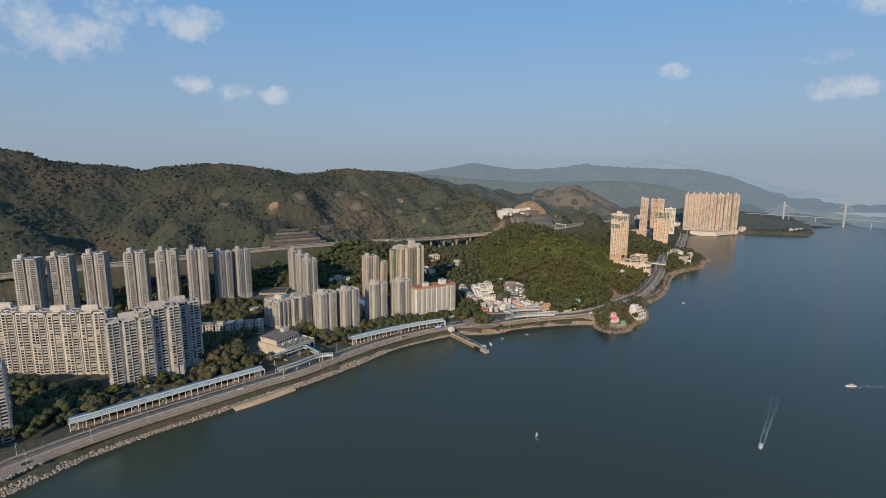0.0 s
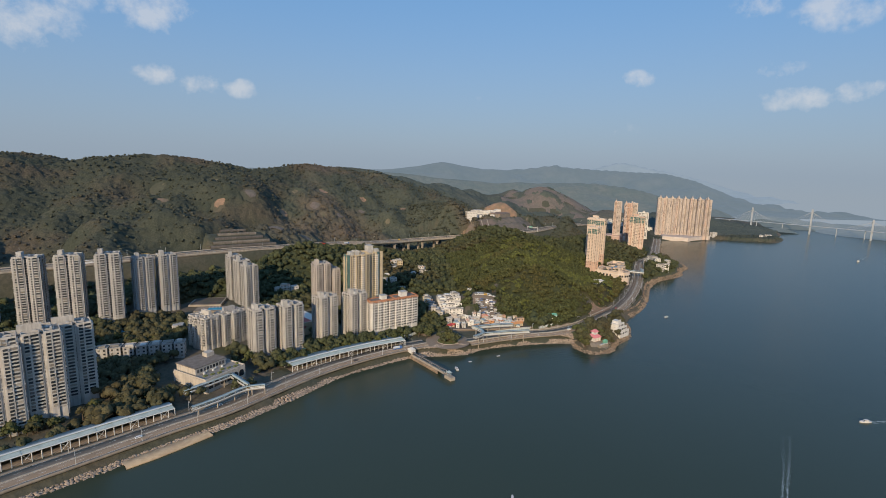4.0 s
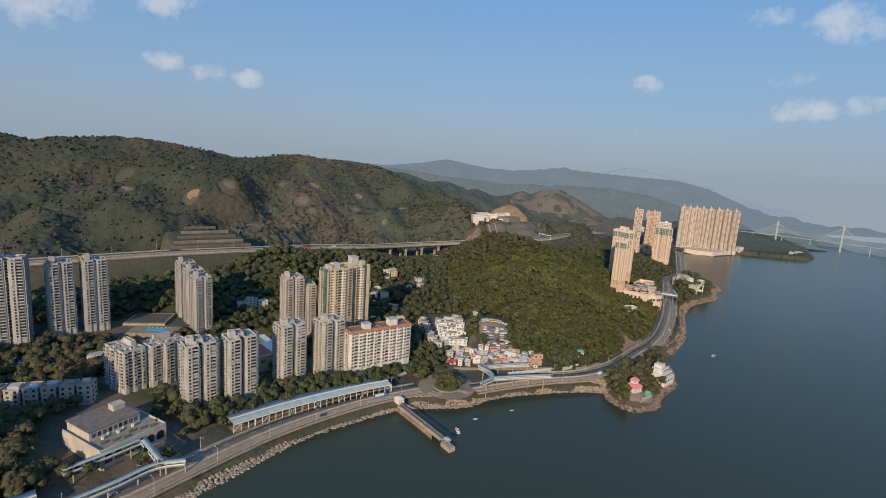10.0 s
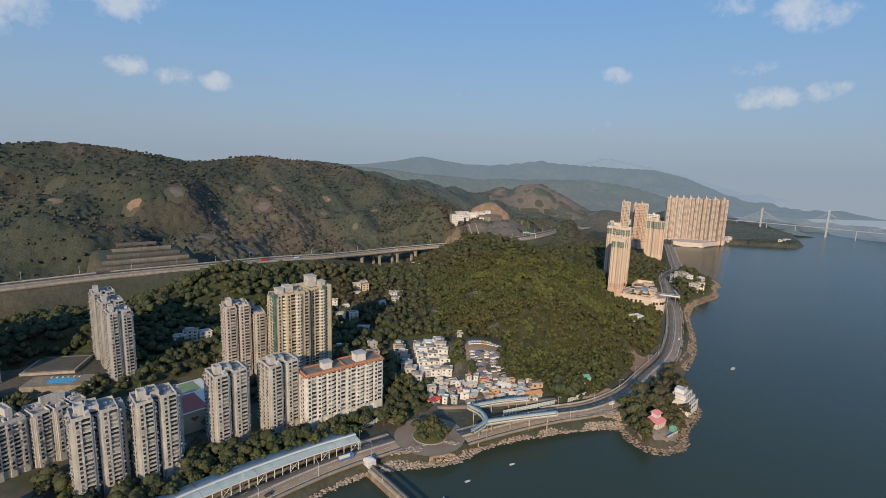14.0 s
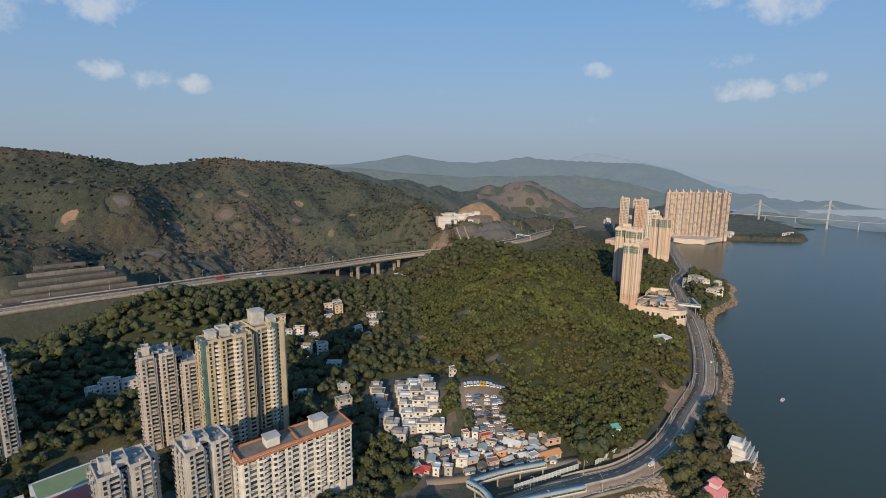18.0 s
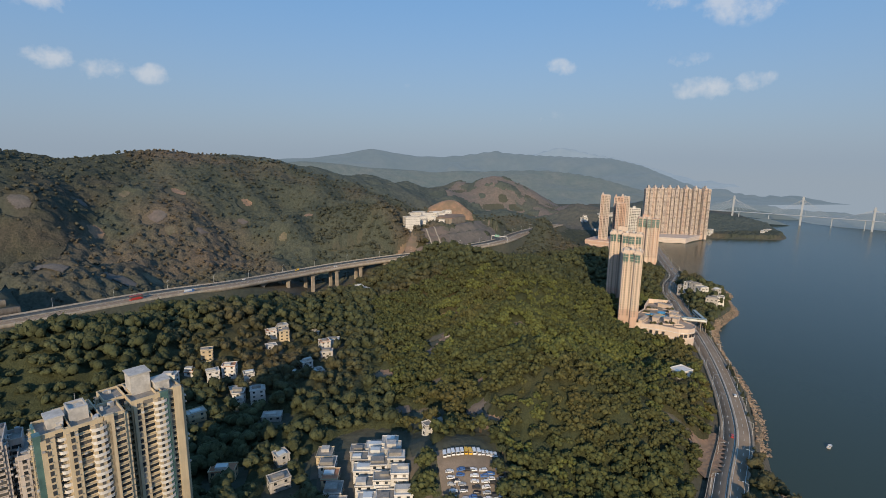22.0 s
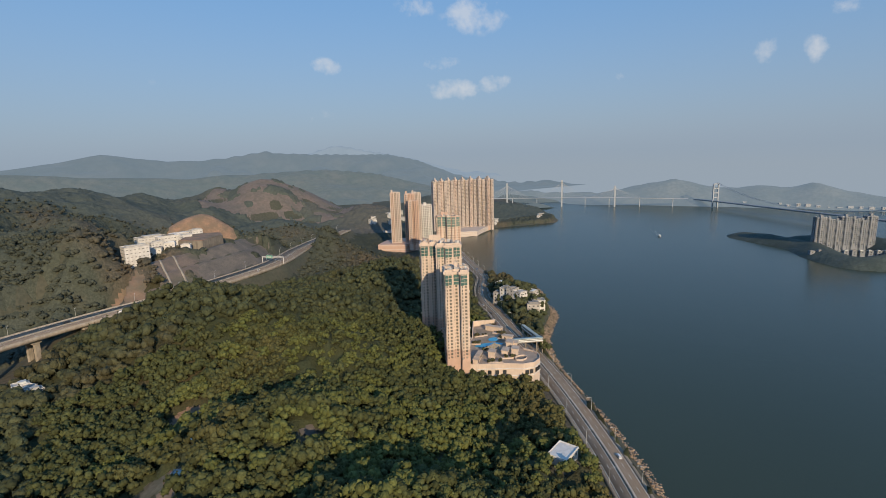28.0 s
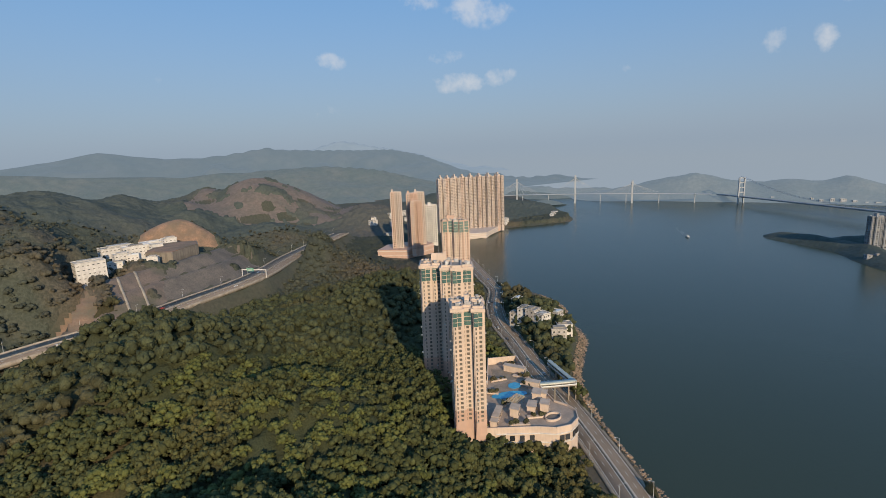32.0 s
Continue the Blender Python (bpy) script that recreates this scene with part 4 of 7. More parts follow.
def dashes(name, p, off, on, gap, wide, mat, lift, parent):
    d = np.r_[0, np.cumsum(np.linalg.norm(np.diff(p[:, :2], axis=0), axis=1))]
    q = offset_line(p, off)
    b = Build()
    for s in np.arange(0, d[-1] - on, on + gap):
        a = [np.interp(s, d, q[:, k]) for k in range(3)]
        c = [np.interp(s + on, d, q[:, k]) for k in range(3)]
        dx, dy = c[0] - a[0], c[1] - a[1]
        m = math.hypot(dx, dy) or 1
        ox, oy = -dy / m * wide / 2, dx / m * wide / 2
        b.poly([(a[0] - ox, a[1] - oy, a[2] + lift), (c[0] - ox, c[1] - oy, c[2] + lift), (c[0] + ox, c[1] + oy, c[2] + lift), (a[0] + ox, a[1] + oy, a[2] + lift)])
    return tagged(part(name, b, mat, parent), kind="stuff")


def level(pts, step=6.0):
    p = spline(pts, step)
    return np.column_stack([p[:, 0], p[:, 1], road_z(p[:, 1])])


west, east = level(ROAD), level(ROAD_EAST)
west = np.column_stack([offset_line(west, 1.3)[:, :2], west[:, 2]])
east = np.column_stack([offset_line(east, -2.3)[:, :2], east[:, 2]])
for p, half, name in ((west, 7.2, "coast_road_west"), (east, 6.6, "coast_road_east")):
    road = strip("road", p, -half, half, ASPHALT, 0.12, 1.0)
    tagged(road, "sun-bleached asphalt dual carriageway along the shore", "road", kind="structure")
    for off in (-half + 0.5, half - 0.5, -0.9, 0.9):
        ln = strip("edge_line", p, off - 0.12, off + 0.12, PAINTLINE, 0.135, 0, road)
    for off in (-half * 0.53, half * 0.53):
        dashes("lane_dashes", p, off, 3.0, 5.0, 0.18, PAINTLINE, 0.135, road)
    tagged(strip("median", p, -0.6, 0.6, CONCRETE, 0.45, 0.5), "low concrete median strip", "kerb", kind="structure")
    tagged(strip("pavement", p, half, half + (2.6 if half > 7 else 1.6), PAVING, 0.27, 1.2), "concrete footpath with kerb", "pavement", kind="structure")
    tagged(strip("pavement", p, -half - (1.8 if half > 7 else 1.6), -half, PAVING, 0.27, 1.2), "concrete seaside footpath with kerb", "pavement", kind="structure")
# pale sound barrier wall along the eastern road
wall = east[(east[:, 1] > 505) & (east[:, 1] < 600)]
tagged(strip("barrier_wall", wall, 8.3, 8.6, CONCRETE, 1.6, 1.6), "low pale concrete barrier wall along the road", "wall", kind="structure")

tagged(strip("median_barrier", east[:-6], -0.35, 0.35, CONCRETE, 0.8, 0.8), "pale concrete median along the eastern road", "barrier", kind="structure")


def noise_barrier(a, b, label, high=2.6):
    """A row of white framed panels between posts."""
    n = max(2, int(math.hypot(b[0] - a[0], b[1] - a[1]) / 2.2))
    turn = math.degrees(math.atan2(b[1] - a[1], b[0] - a[0]))
    top = thing("noise_barrier", a[0], a[1], 6.6, turn, label, "noise barrier")
    long = math.hypot(b[0] - a[0], b[1] - a[1])
    for k in range(n + 1):
        post = Build()
        post.box(k * long / n, 0, -0.8, 0.28, 0.28, high + 0.9)
        part("post", post, WHITE, top)
    for z in (0.1, high * 0.5, high - 0.2):
        rail = Build()
        rail.box(long / 2, 0, z, long, 0.16, 0.22)
        part("rail", rail, WHITE, top)
    sheet = Build()
    sheet.box(long / 2, 0.02, 0.3, long - 0.2, 0.05, high - 0.5)
    part("panel", sheet, PALEBLUE, top)
    return top


noise_barrier((88, 509), (124, 521), "long white framed noise barrier beside the village road")
noise_barrier((134, 523), (150, 532), "short white framed noise barrier beside the road")
noise_barrier((-2, 490), (14, 506), "white framed noise barrier below the slab block")
highway = spline(HIGHWAY, 8.0)
deck = thing("highway_viaduct", 20, 940, 30, 0, "concrete highway viaduct on tall piers crossing the valley", "viaduct", kind="structure")
deck_inv = Matrix.Translation((-20, -940, -30))


def fixed(ob, parent):
    """Parents an object built in world places."""
    ob.parent = parent
    ob.matrix_parent_inverse = parent.matrix_world.inverted()
    return ob


hroad = strip("road", highway, -11.5, 11.5, ASPHALT, 0.0, 0.9)
tagged(hroad, "four-lane hillside highway", "highway", kind="structure")
for off in (-11, -0.8, 0.8, 11):
    strip("edge_line", highway, off - 0.15, off + 0.15, PAINTLINE, 0.02, 0, hroad)
for off in (-7.5, -4, 4, 7.5):
    dashes("lane_dashes", highway, off, 3.0, 6.0, 0.2, PAINTLINE, 0.02, hroad)
fixed(strip("parapet", highway, 11.5, 12.0, CONCRETE, 1.0, 3.0), deck)
fixed(strip("parapet", highway, -12.0, -11.5, CONCRETE, 1.0, 3.0), deck)
fixed(strip("median_barrier", highway, -0.35, 0.35, CONCRETE, 0.8, 0.8), deck)
span = highway[(highway[:, 0] > -62) & (highway[:, 0] < 98)]
for off in (-6.5, 6.5):
    fixed(strip("girder", span, off - 3.0, off + 3.0, CONCRETE, -0.9, 2.2), deck)
for k in range(2, len(span) - 1, 4):
    x, y, z = span[k]
    for off in (-6.5, 6.5):
        q = offset_line(span, off)[k]
        base = min(spot(q[0], q[1]), z - 8)
        b = Build()
        b.box(q[0], q[1], base - 3, 3.2, 2.2, z - 5.2 - base + 3, 38)
        b.box(q[0], q[1], z - 5.2, 6.2, 2.6, 2.1, 38)
        fixed(part("pier", b, CONCRETE), deck)

# ---- shore: boulders, beach, sea wall ----
rng = np.random.default_rng(5)


def blob(seed, rough=0.25, sub=1, flat=1.0):
    """A lumpy stone or clump: an icosphere with its corners pushed in and out."""
    bm = bmesh.new()
    bmesh.ops.create_icosphere(bm, subdivisions=sub, radius=1.0)
    r = random.Random(seed)
    for v in bm.verts:
        v.co *= 1 + r.uniform(-rough, rough)
        v.co.z *= flat
    v = np.array([q.co[:] for q in bm.verts])
    f = np.array([[q.index for q in p.verts] for p in bm.faces])
    bm.free()
    return v, f


STONES = [blob(k, 0.32, 1, 0.75) for k in range(5)]


def scatter(protos, places, sizes, turns, pick):
    """Joins many copies of small shapes into arrays of vertices and triangles."""
    vs, fs, base = [], [], 0
    for k, (v, f) in enumerate(protos):
        m = np.nonzero(pick == k)[0]
        if not len(m):
            continue
        c, s = np.cos(turns[m])[:, None], np.sin(turns[m])[:, None]
        sz = sizes[m][:, None] if sizes.ndim == 1 else None
        sx = sz if sz is not None else sizes[m, 0:1]
        sy = sz if sz is not None else sizes[m, 1:2]
        q = np.stack([(c * v[:, 0] - s * v[:, 1]) * sx, (s * v[:, 0] + c * v[:, 1]) * sx, v[None, :, 2] * sy], -1) + places[m][:, None]
        vs.append(q.reshape(-1, 3))
        fs.append((f[None] + (base + np.arange(len(m)) * len(v))[:, None, None]).reshape(-1, f.shape[1]))
        base += len(m) * len(v)
    return np.concatenate(vs), np.concatenate(fs)


def riprap(name, lo, hi, count, mat, label, size=(0.7, 1.7), deep=8.5):
    line = spline(SHORE[lo:hi], 2.0)
    k = rng.integers(0, len(line), count)
    back = rng.uniform(-2.5, deep, count)
    t = np.gradient(line, axis=0)
    t /= np.linalg.norm(t, axis=1)[:, None]
    x, y = line[k, 0] - t[k, 1] * back + rng.normal(0, 0.5, count), line[k, 1] + t[k, 0] * back + rng.normal(0, 0.5, count)
    off = (line_distance(x, y, ROAD)[0] > 8.6) & (line_distance(x, y, ROAD_EAST)[0] > 8.0)
    x, y = x[off], y[off]
    count = len(x)
    z = np.maximum(ground_height(x, y), -0.6) + 0.45
    me = raw_mesh(name, *scatter(STONES, np.stack([x, y, z], 1), rng.uniform(*size, count), rng.uniform(0, 6.28, count), rng.integers(0, 5, count)), mat)
    tagged(new(name, me), label, "boulders", kind="stuff")


riprap("sea_wall_boulders", 4, 20, 13000, ROCK, "grey-brown granite boulders of the sea wall", (0.45, 1.05), 8.5)
riprap("shore_rocks", 19, 27, 800, CLIFF, "brown rocks round the temple islet", (0.4, 1.0), 2.0)
riprap("shore_rocks", 27, 37, 2200, CLIFF, "brown rocks below the eastern road", (0.4, 1.0), 4.0)
promenade = spline(SHORE[6:19], 4.0)
promenade = np.column_stack([promenade, np.full(len(promenade), 5.75)])
tagged(strip("promenade", promenade, 7.6, 12.5, SANDPAVE, 0.0, 1.2), "pale sandy promenade along the sea wall", "promenade", kind="structure")
tagged(strip("kerb", promenade, 7.3, 7.6, CONCRETE, 0.35, 1.2), "low concrete edge of the promenade", "kerb", kind="structure")
beach = spline([(-143, 313), (-132, 323), (-120, 336), (-112, 345)], 2.0)
bz = np.column_stack([beach, np.full(len(beach), 0.5)])
sand = new("beach", raw_mesh("beach", *lane(bz, -5.5, 6.0, 0.35, 1.0), SAND))
tagged(sand, "small sandy beach below the sea wall", "beach", kind="structure")

# ---- covered walkways, footbridges, pier ----
def canopy(line, width, label, height=5.2):
    """A long noise canopy: segmented pale metal roof on steel columns along a curved road."""
    p = np.column_stack([line, road_z(line[:, 1])])
    top = thing("road_canopy", *p[len(p) // 2], 0, label, "road canopy")
    for k in range(0, len(p) - 1, 2):
        seg = p[k:k + 3]
        if len(seg) < 2:
            continue
        lift = height + 0.25 * (k // 2 % 2) * 0.6
        fixed(strip("roof_panel", seg, 0, width, PALEBLUE, lift, 0.28), top)
    fixed(strip("roof_ridge", p, width * 0.42, width * 0.58, STEEL, height + 0.75, 0.4), top)
    fixed(strip("eaves_beam", p, -0.35, 0.0, STEEL, height + 0.1, 0.6), top)
    n = len(p)
    for off in (0.2, width - 0.2):
        q = offset_line(p, off)
        for k in range(0, n):
            b = Build()
            b.box(q[k, 0], q[k, 1], p[k, 2] - 0.4, 0.34, 0.34, height + 0.3)
            fixed(part("column", b, STEEL), top)
    q = offset_line(p, 0.2)
    b = Build()
    for k in range(0, n - 1, 4):
        b.bar((q[k][0], q[k][1], q[k][2] + 0.3), (q[k + 1][0], q[k + 1][1], q[k + 1][2] + height - 0.4), 0.09)
        b.bar((q[k + 1][0], q[k + 1][1], q[k + 1][2] + 0.3), (q[k][0], q[k][1], q[k][2] + height - 0.4), 0.09)
    tagged(fixed(part("bracing", b, STEEL), top), kind="stuff")
    fixed(strip("carriageway", p, 0.6, width - 0.6, ASPHALT, 0.06, 0.4), top)
    fixed(strip("rear_wall", p, width - 0.1, width + 0.2, CONCRETE, 2.0, 2.6), top)
    return top


canopy(spline([(-222, 272), (-212, 281), (-190, 303), (-165, 327), (-135, 354)], 4.0), 11.0, "long curved pale blue metal canopy over the coast road")
canopy(spline([(-80, 419), (-60, 436), (-38, 452), (-16, 466), (3, 476)], 4.0), 13.0, "curved pale blue metal canopy over the coast road by the pier")


def footbridge(pts, z, width, label, legs=14.0):
    """A covered footbridge: deck, parapets, roof on posts, columns to the ground."""
    width *= 0.72
    p = spline(pts, 4.0)
    p = np.column_stack([p[:, :2], np.full(len(p), z) if p.shape[1] < 3 else p[:, 2]])
    top = thing("footbridge", *p[len(p) // 2], 0, label, "footbridge")
    fixed(strip("deck", p, -width / 2, width / 2, CONCRETE, 0, 0.5), top)
    for off in (-width / 2, width / 2 - 0.15):
        fixed(strip("parapet", p, off, off + 0.12, STEEL, 0.85, 0.9), top)
    fixed(strip("roof", p, -width / 2 - 0.2, width / 2 + 0.2, PALEBLUE, 2.5, 0.18), top)
    for k in range(0, len(p), 1):
        for off in (-width / 2 + 0.1, width / 2 - 0.1):
            q = offset_line(p, off)[k]
            b = Build()
            b.box(q[0], q[1], p[k, 2], 0.12, 0.12, 2.35)
            fixed(part("post", b, STEEL), top)
    for k in range(1, len(p), max(1, int(legs // 4))):
        g = max(spot(p[k, 0], p[k, 1]), 0)
        b = Build()
        b.cyl(p[k, 0], p[k, 1], g - 1, p[k, 2] - 0.4, 0.4)
        fixed(part("column", b, CONCRETE), top)
    return top


footbridge([(-137, 371), (-127, 384), (-117, 398)], 12, 3.4, "covered footbridge with a pale blue roof beside the clubhouse")
footbridge([(-117, 398), (-108, 389), (-100, 381)], 12, 3.4, "covered footbridge span across the coast road")
footbridge([(-124, 352), (-112, 366), (-100, 381), (-90, 384)], 10.5, 3.2, "covered ramp with a pale blue roof by the sea wall")
footbridge([(66, 508), (72, 500), (73, 490), (64, 480)], 11.5, 3.4, "covered footbridge over the road by the roundabout")
footbridge([(73, 490), (90, 494), (118, 499)], 11.0, 3.2, "long covered footbridge ramp along the sea wall")
footbridge([(66, 508), (84, 514), (106, 518)], 11.0, 3.2, "covered footbridge ramp by the village")
footbridge([(320, 752), (331, 745.5), (341, 740)], 18, 4.0, "white covered footbridge from the podium over the road", 8)
footbridge([(341, 741.5), (346, 756), (351, 769)], 17, 3.2, "white covered footbridge ramp by the shore", 8)

pier = thing("ferry_pier", 22, 444, 0, 0, "concrete ferry pier with a canopied walkway and landing stage", "pier")
pl = np.array([(9.0, 463, 3.2), (16, 453, 3.2), (24, 441.5, 3.2), (31, 431, 3.2), (35, 425, 3.2)])
fixed(strip("walkway", pl, -1.5, 1.5, CONCRETE, 0, 1.0), pier)
fixed(strip("rubble_base", pl[:4], -2.3, 2.1, CLIFF, -0.9, 3.0), pier)
fixed(strip("walkway_roof", pl, -1.0, 1.0, DARKROOF, 2.4, 0.2), pier)
for k in range(len(pl)):
    for off in (-0.9, 0.9):
        q = offset_line(pl, off)[k]
        b = Build()
        b.box(q[0], q[1], 3.1, 0.16, 0.16, 2.2)
        fixed(part("post", b, STEEL), pier)
b = Build()
b.box(38, 421, -3, 8, 4.2, 5.6, -56)
fixed(part("landing_stage", b, CONCRETE), pier)
b = Build()
b.box(37.4, 421.8, 5.2, 4.4, 3.0, 0.3, -56)
b.prism([(37.4 + 2.0 * c - 1.2 * s, 421.8 + 2.0 * s + 1.2 * c) for c, s in ((0.56, -0.83), (0.83, 0.56), (-0.56, 0.83), (-0.83, -0.56))], 5.5, 6.3, taper=0.4)
fixed(part("shelter_roof", b, PALEBLUE), pier)
for dx, dy in ((2.6, -2.4), (3.6, 0.4), (-1.2, 3.6), (-2.4, 0.6)):
    b = Build()
    b.box(37.4 + dx * 0.5, 421.8 + dy * 0.5, 2.5, 0.2, 0.2, 2.8)
    fixed(part("post", b, PALEBLUE), pier)
b = Build()
b.box(8.5, 464.5, 4.5, 5.5, 4.5, 3.0, -56)
hall = thing("pier_kiosk", 8.5, 464.5, 5, -56, "small white pier kiosk with a red-trimmed roof", "kiosk")
fixed(part("wall", b, WHITE), hall)
b = Build()
b.prism([(8.5 + 3.6 * math.cos(a), 464.5 + 3.6 * math.sin(a)) for a in (-0.2, 1.37, 2.94, 4.5)], 7.5, 8.7, taper=0.35)
fixed(part("roof", b, WHITE), hall)


# ---- woods ----
CLEAR = [(-25, 500, 10), (-10, 510, 11), (6, 520, 10), (-51, 546, 15), (-31, 560, 15), (-84, 558, 13), (-70, 563, 9), (-110, 446, 13), (-91, 459, 13), (-67, 486, 13), (-43, 498, 13), (-151, 547, 9), (-163, 562, 9), (-176, 577, 9), (-160, 456, 22), (-137, 474, 22), (-140, 412, 34)]
CLEAR += [(-120, 505, 30), (-105, 525, 30), (-190, 545, 30), (-200, 436, 16), (-216, 430, 14), (-182, 440, 12), (-251, 494, 12), (-277, 485, 12), (-301, 474, 12), (-335, 466, 12), (-356, 450, 12), (-374, 435, 12), (-230, 525, 22), (42, 488, 26), (260, 736, 8), (280, 776, 14), (292, 738, 20), (306, 754, 24), (300, 716, 10)]
CLEAR += [(233, 631, 9), (126, 1056, 17), (152, 1106, 17), (180, 1116, 15), (160, 1130, 17), (188, 1136, 12), (190, 1098, 22), (168, 1150, 26), (200, 1182, 30), (228, 1180, 18), (215, 1060, 26), (185, 1035, 20), (242, 1095, 20), (112, 1010, 17), (150, 1035, 16), (168, 1042, 14), (150, 1015, 14), (218, 582, 11), (212, 574, 8), (482, 1140, 40), (680, 1250, 75), (438, 968, 18), (-95, 485, 16), (-60, 505, 20), (548, 1190, 16), (640, 1240, 40), (740, 1235, 40)]


CLEAR += [(-262, 705, 24), (-232, 732, 26), (-200, 764, 26), (-168, 795, 24), (12, 906, 26), (40, 926, 24), (-15, 884, 22), (-28, 900, 18), (180, 491, 17), (211, 521, 13)]


def clearing(x, y, r):
    CLEAR.append((x, y, r))


clearing(45, 597, 30)
clearing(88, 575, 19)
clearing(75, 530, 34)
clearing(108, 526, 20)
clearing(40, 560, 16)
clearing(76, 602, 7)
clearing(118, 735, 9)
clearing(104, 712, 8)
VALLEY = [(-52, 706, 7, 3), (-65, 677, 8, 3), (-44, 685, 7, 3), (-36, 692, 8, 3), (-24, 687, 6, 2), (-25, 662, 6, 3), (-15, 663, 8, 3), (-44, 648, 9, 2), (-18, 742, 7, 2), (-9, 741, 7, 3), (-12, 754, 8, 2), (-16, 727, 7, 1), (12, 755, 6, 1), (20, 727, 7, 3), (22, 716, 8, 2), (9, 702, 7, 2), (17, 694, 6, 1),
          (49, 876, 8, 2), (52, 868, 8, 2), (56, 860, 8, 2), (-20, 600, 11, 2), (5, 590, 9, 2), (4, 607, 6, 2), (-132, 606, 10, 3), (-124, 612, 9, 2), (-138, 600, 8, 2), (-5, 645, 10, 1), (26, 735, 8, 2), (-30, 674, 5, 1), (2, 690, 5, 1), (-58, 690, 5, 1)]
for bx, by, w, _ in VALLEY:
    clearing(bx + 1, by - 3, w * 0.75 + 2)
BARE = [(121, 779, 8), (100, 717, 8), (92, 697, 5), (59, 685, 6), (78, 630, 7), (102, 616, 5), (104, 603, 6), (140, 742, 4), (152, 690, 4), (128, 664, 4), (172, 720, 3), (90, 660, 4), (110, 640, 3), (205, 598, 6), (66, 640, 5),
        (-174, 1079, 9), (-220, 1036, 7), (-178, 1011, 10), (-225, 971, 8), (-159, 990, 7), (-131, 1010, 6), (-97, 1111, 8), (-149, 905, 8), (-97, 1070, 7), (-13, 1091, 6), (-41, 1026, 5), (-270, 930, 9), (-310, 900, 8), (-340, 960, 9), (-250, 1000, 6), (-390, 880, 8), (-430, 950, 9)]
for bx, by, br in BARE:
    clearing(bx - 1, by - br * 0.6, br * 1.5)
for bx, by in ((-205, 842), (-165, 868), (-100, 868), (-128, 872)):
    clearing(bx, by, 13)
clearing(-215, 345, 34)
clearing(-265, 350, 30)
clearing(-310, 352, 34)
clearing(-170, 480, 14)


def open_ground(x, y):
    """Where no tree stands: roads, shore, buildings, clearings."""
    bare = np.zeros(x.shape, bool)
    for cx, cy, r in CLEAR:
        bare |= (x - cx) ** 2 + (y - cy) ** 2 < r * r
    for pts, half in ((ROAD, 24), (ROAD_EAST, 10.5), (HIGHWAY, 21)):
        bare |= line_distance(x, y, pts)[0] < half
    bare |= terraced(x, y)
    bare |= ~on_land(x, y) | (line_distance(x, y, SHORE)[0] < 7)
    return bare


def crown_shape(seed, lumps, cards, spread=0.62, size=(0.42, 0.6), card=0.34, fine=True):
    """A crown of leafy lumps with loose leaf clusters standing off it; radius about 1, base at 0."""
    r = np.random.default_rng(seed)
    vs, fs, base = [], [], 0
    for k in range(lumps):
        a, rad = 2.4 * k + r.uniform(-0.4, 0.4), spread * math.sqrt((k + 0.3) / lumps)
        c = np.array([math.cos(a) * rad, math.sin(a) * rad, 0.75 + 0.55 * (1 - (rad / spread) ** 2) + r.uniform(-0.12, 0.12)])
        v, f = blob(seed * 31 + k, 0.22, 1) if fine else low_lump(seed * 31 + k)
        vs.append(v * r.uniform(*size) * (1, 1, 0.85) + c)
        fs.append(f + base)
        base += len(v)
    if cards:
        lump = np.concatenate(vs)
        pick = lump[r.integers(0, len(lump), cards)]
        up = r.normal(0, 1, (cards, 3)) + (0, 0, 0.9)
        up /= np.linalg.norm(up, axis=1)[:, None]
        side = np.cross(up, r.normal(0, 1, (cards, 3)))
        side /= np.linalg.norm(side, axis=1)[:, None]
        fore = np.cross(up, side)
        w = r.uniform(0.5, 1.0, (cards, 1)) * card
        out = pick * (1.03, 1.03, 1.02)
        q = np.stack([out - side * w, out - fore * w * 0.7, out + side * w, out + fore * w * 0.7], 1).reshape(-1, 3)
        i = np.arange(cards)[:, None] * 4 + base
        vs.append(q)
        fs.append(np.concatenate([i + (0, 1, 2), i + (0, 2, 3)]))
    return np.concatenate(vs), np.concatenate(fs)


def low_lump(seed):
    """A twenty-sided lump for woods seen from far off."""
    v = []
    g = (1 + 5 ** 0.5) / 2
    for a in (-1, 1):
        for c in (-g, g):
            v += [(0, a, c), (a, c, 0), (c, 0, a)]
    v = np.array(v) / math.hypot(1, g)
    d = np.linalg.norm(v[:, None] - v[None], axis=2)
    near = d < 1.06
    f = [(i, j, k) for i in range(12) for j in range(i + 1, 12) for k in range(j + 1, 12) if near[i, j] and near[j, k] and near[i, k]]
    f = [(i, j, k) if np.dot(np.cross(v[j] - v[i], v[k] - v[i]), v[i]) > 0 else (i, k, j) for i, j, k in f]
    r = np.random.default_rng(seed)
    return v * (1 + r.uniform(-0.22, 0.22, (12, 1))), np.array(f)


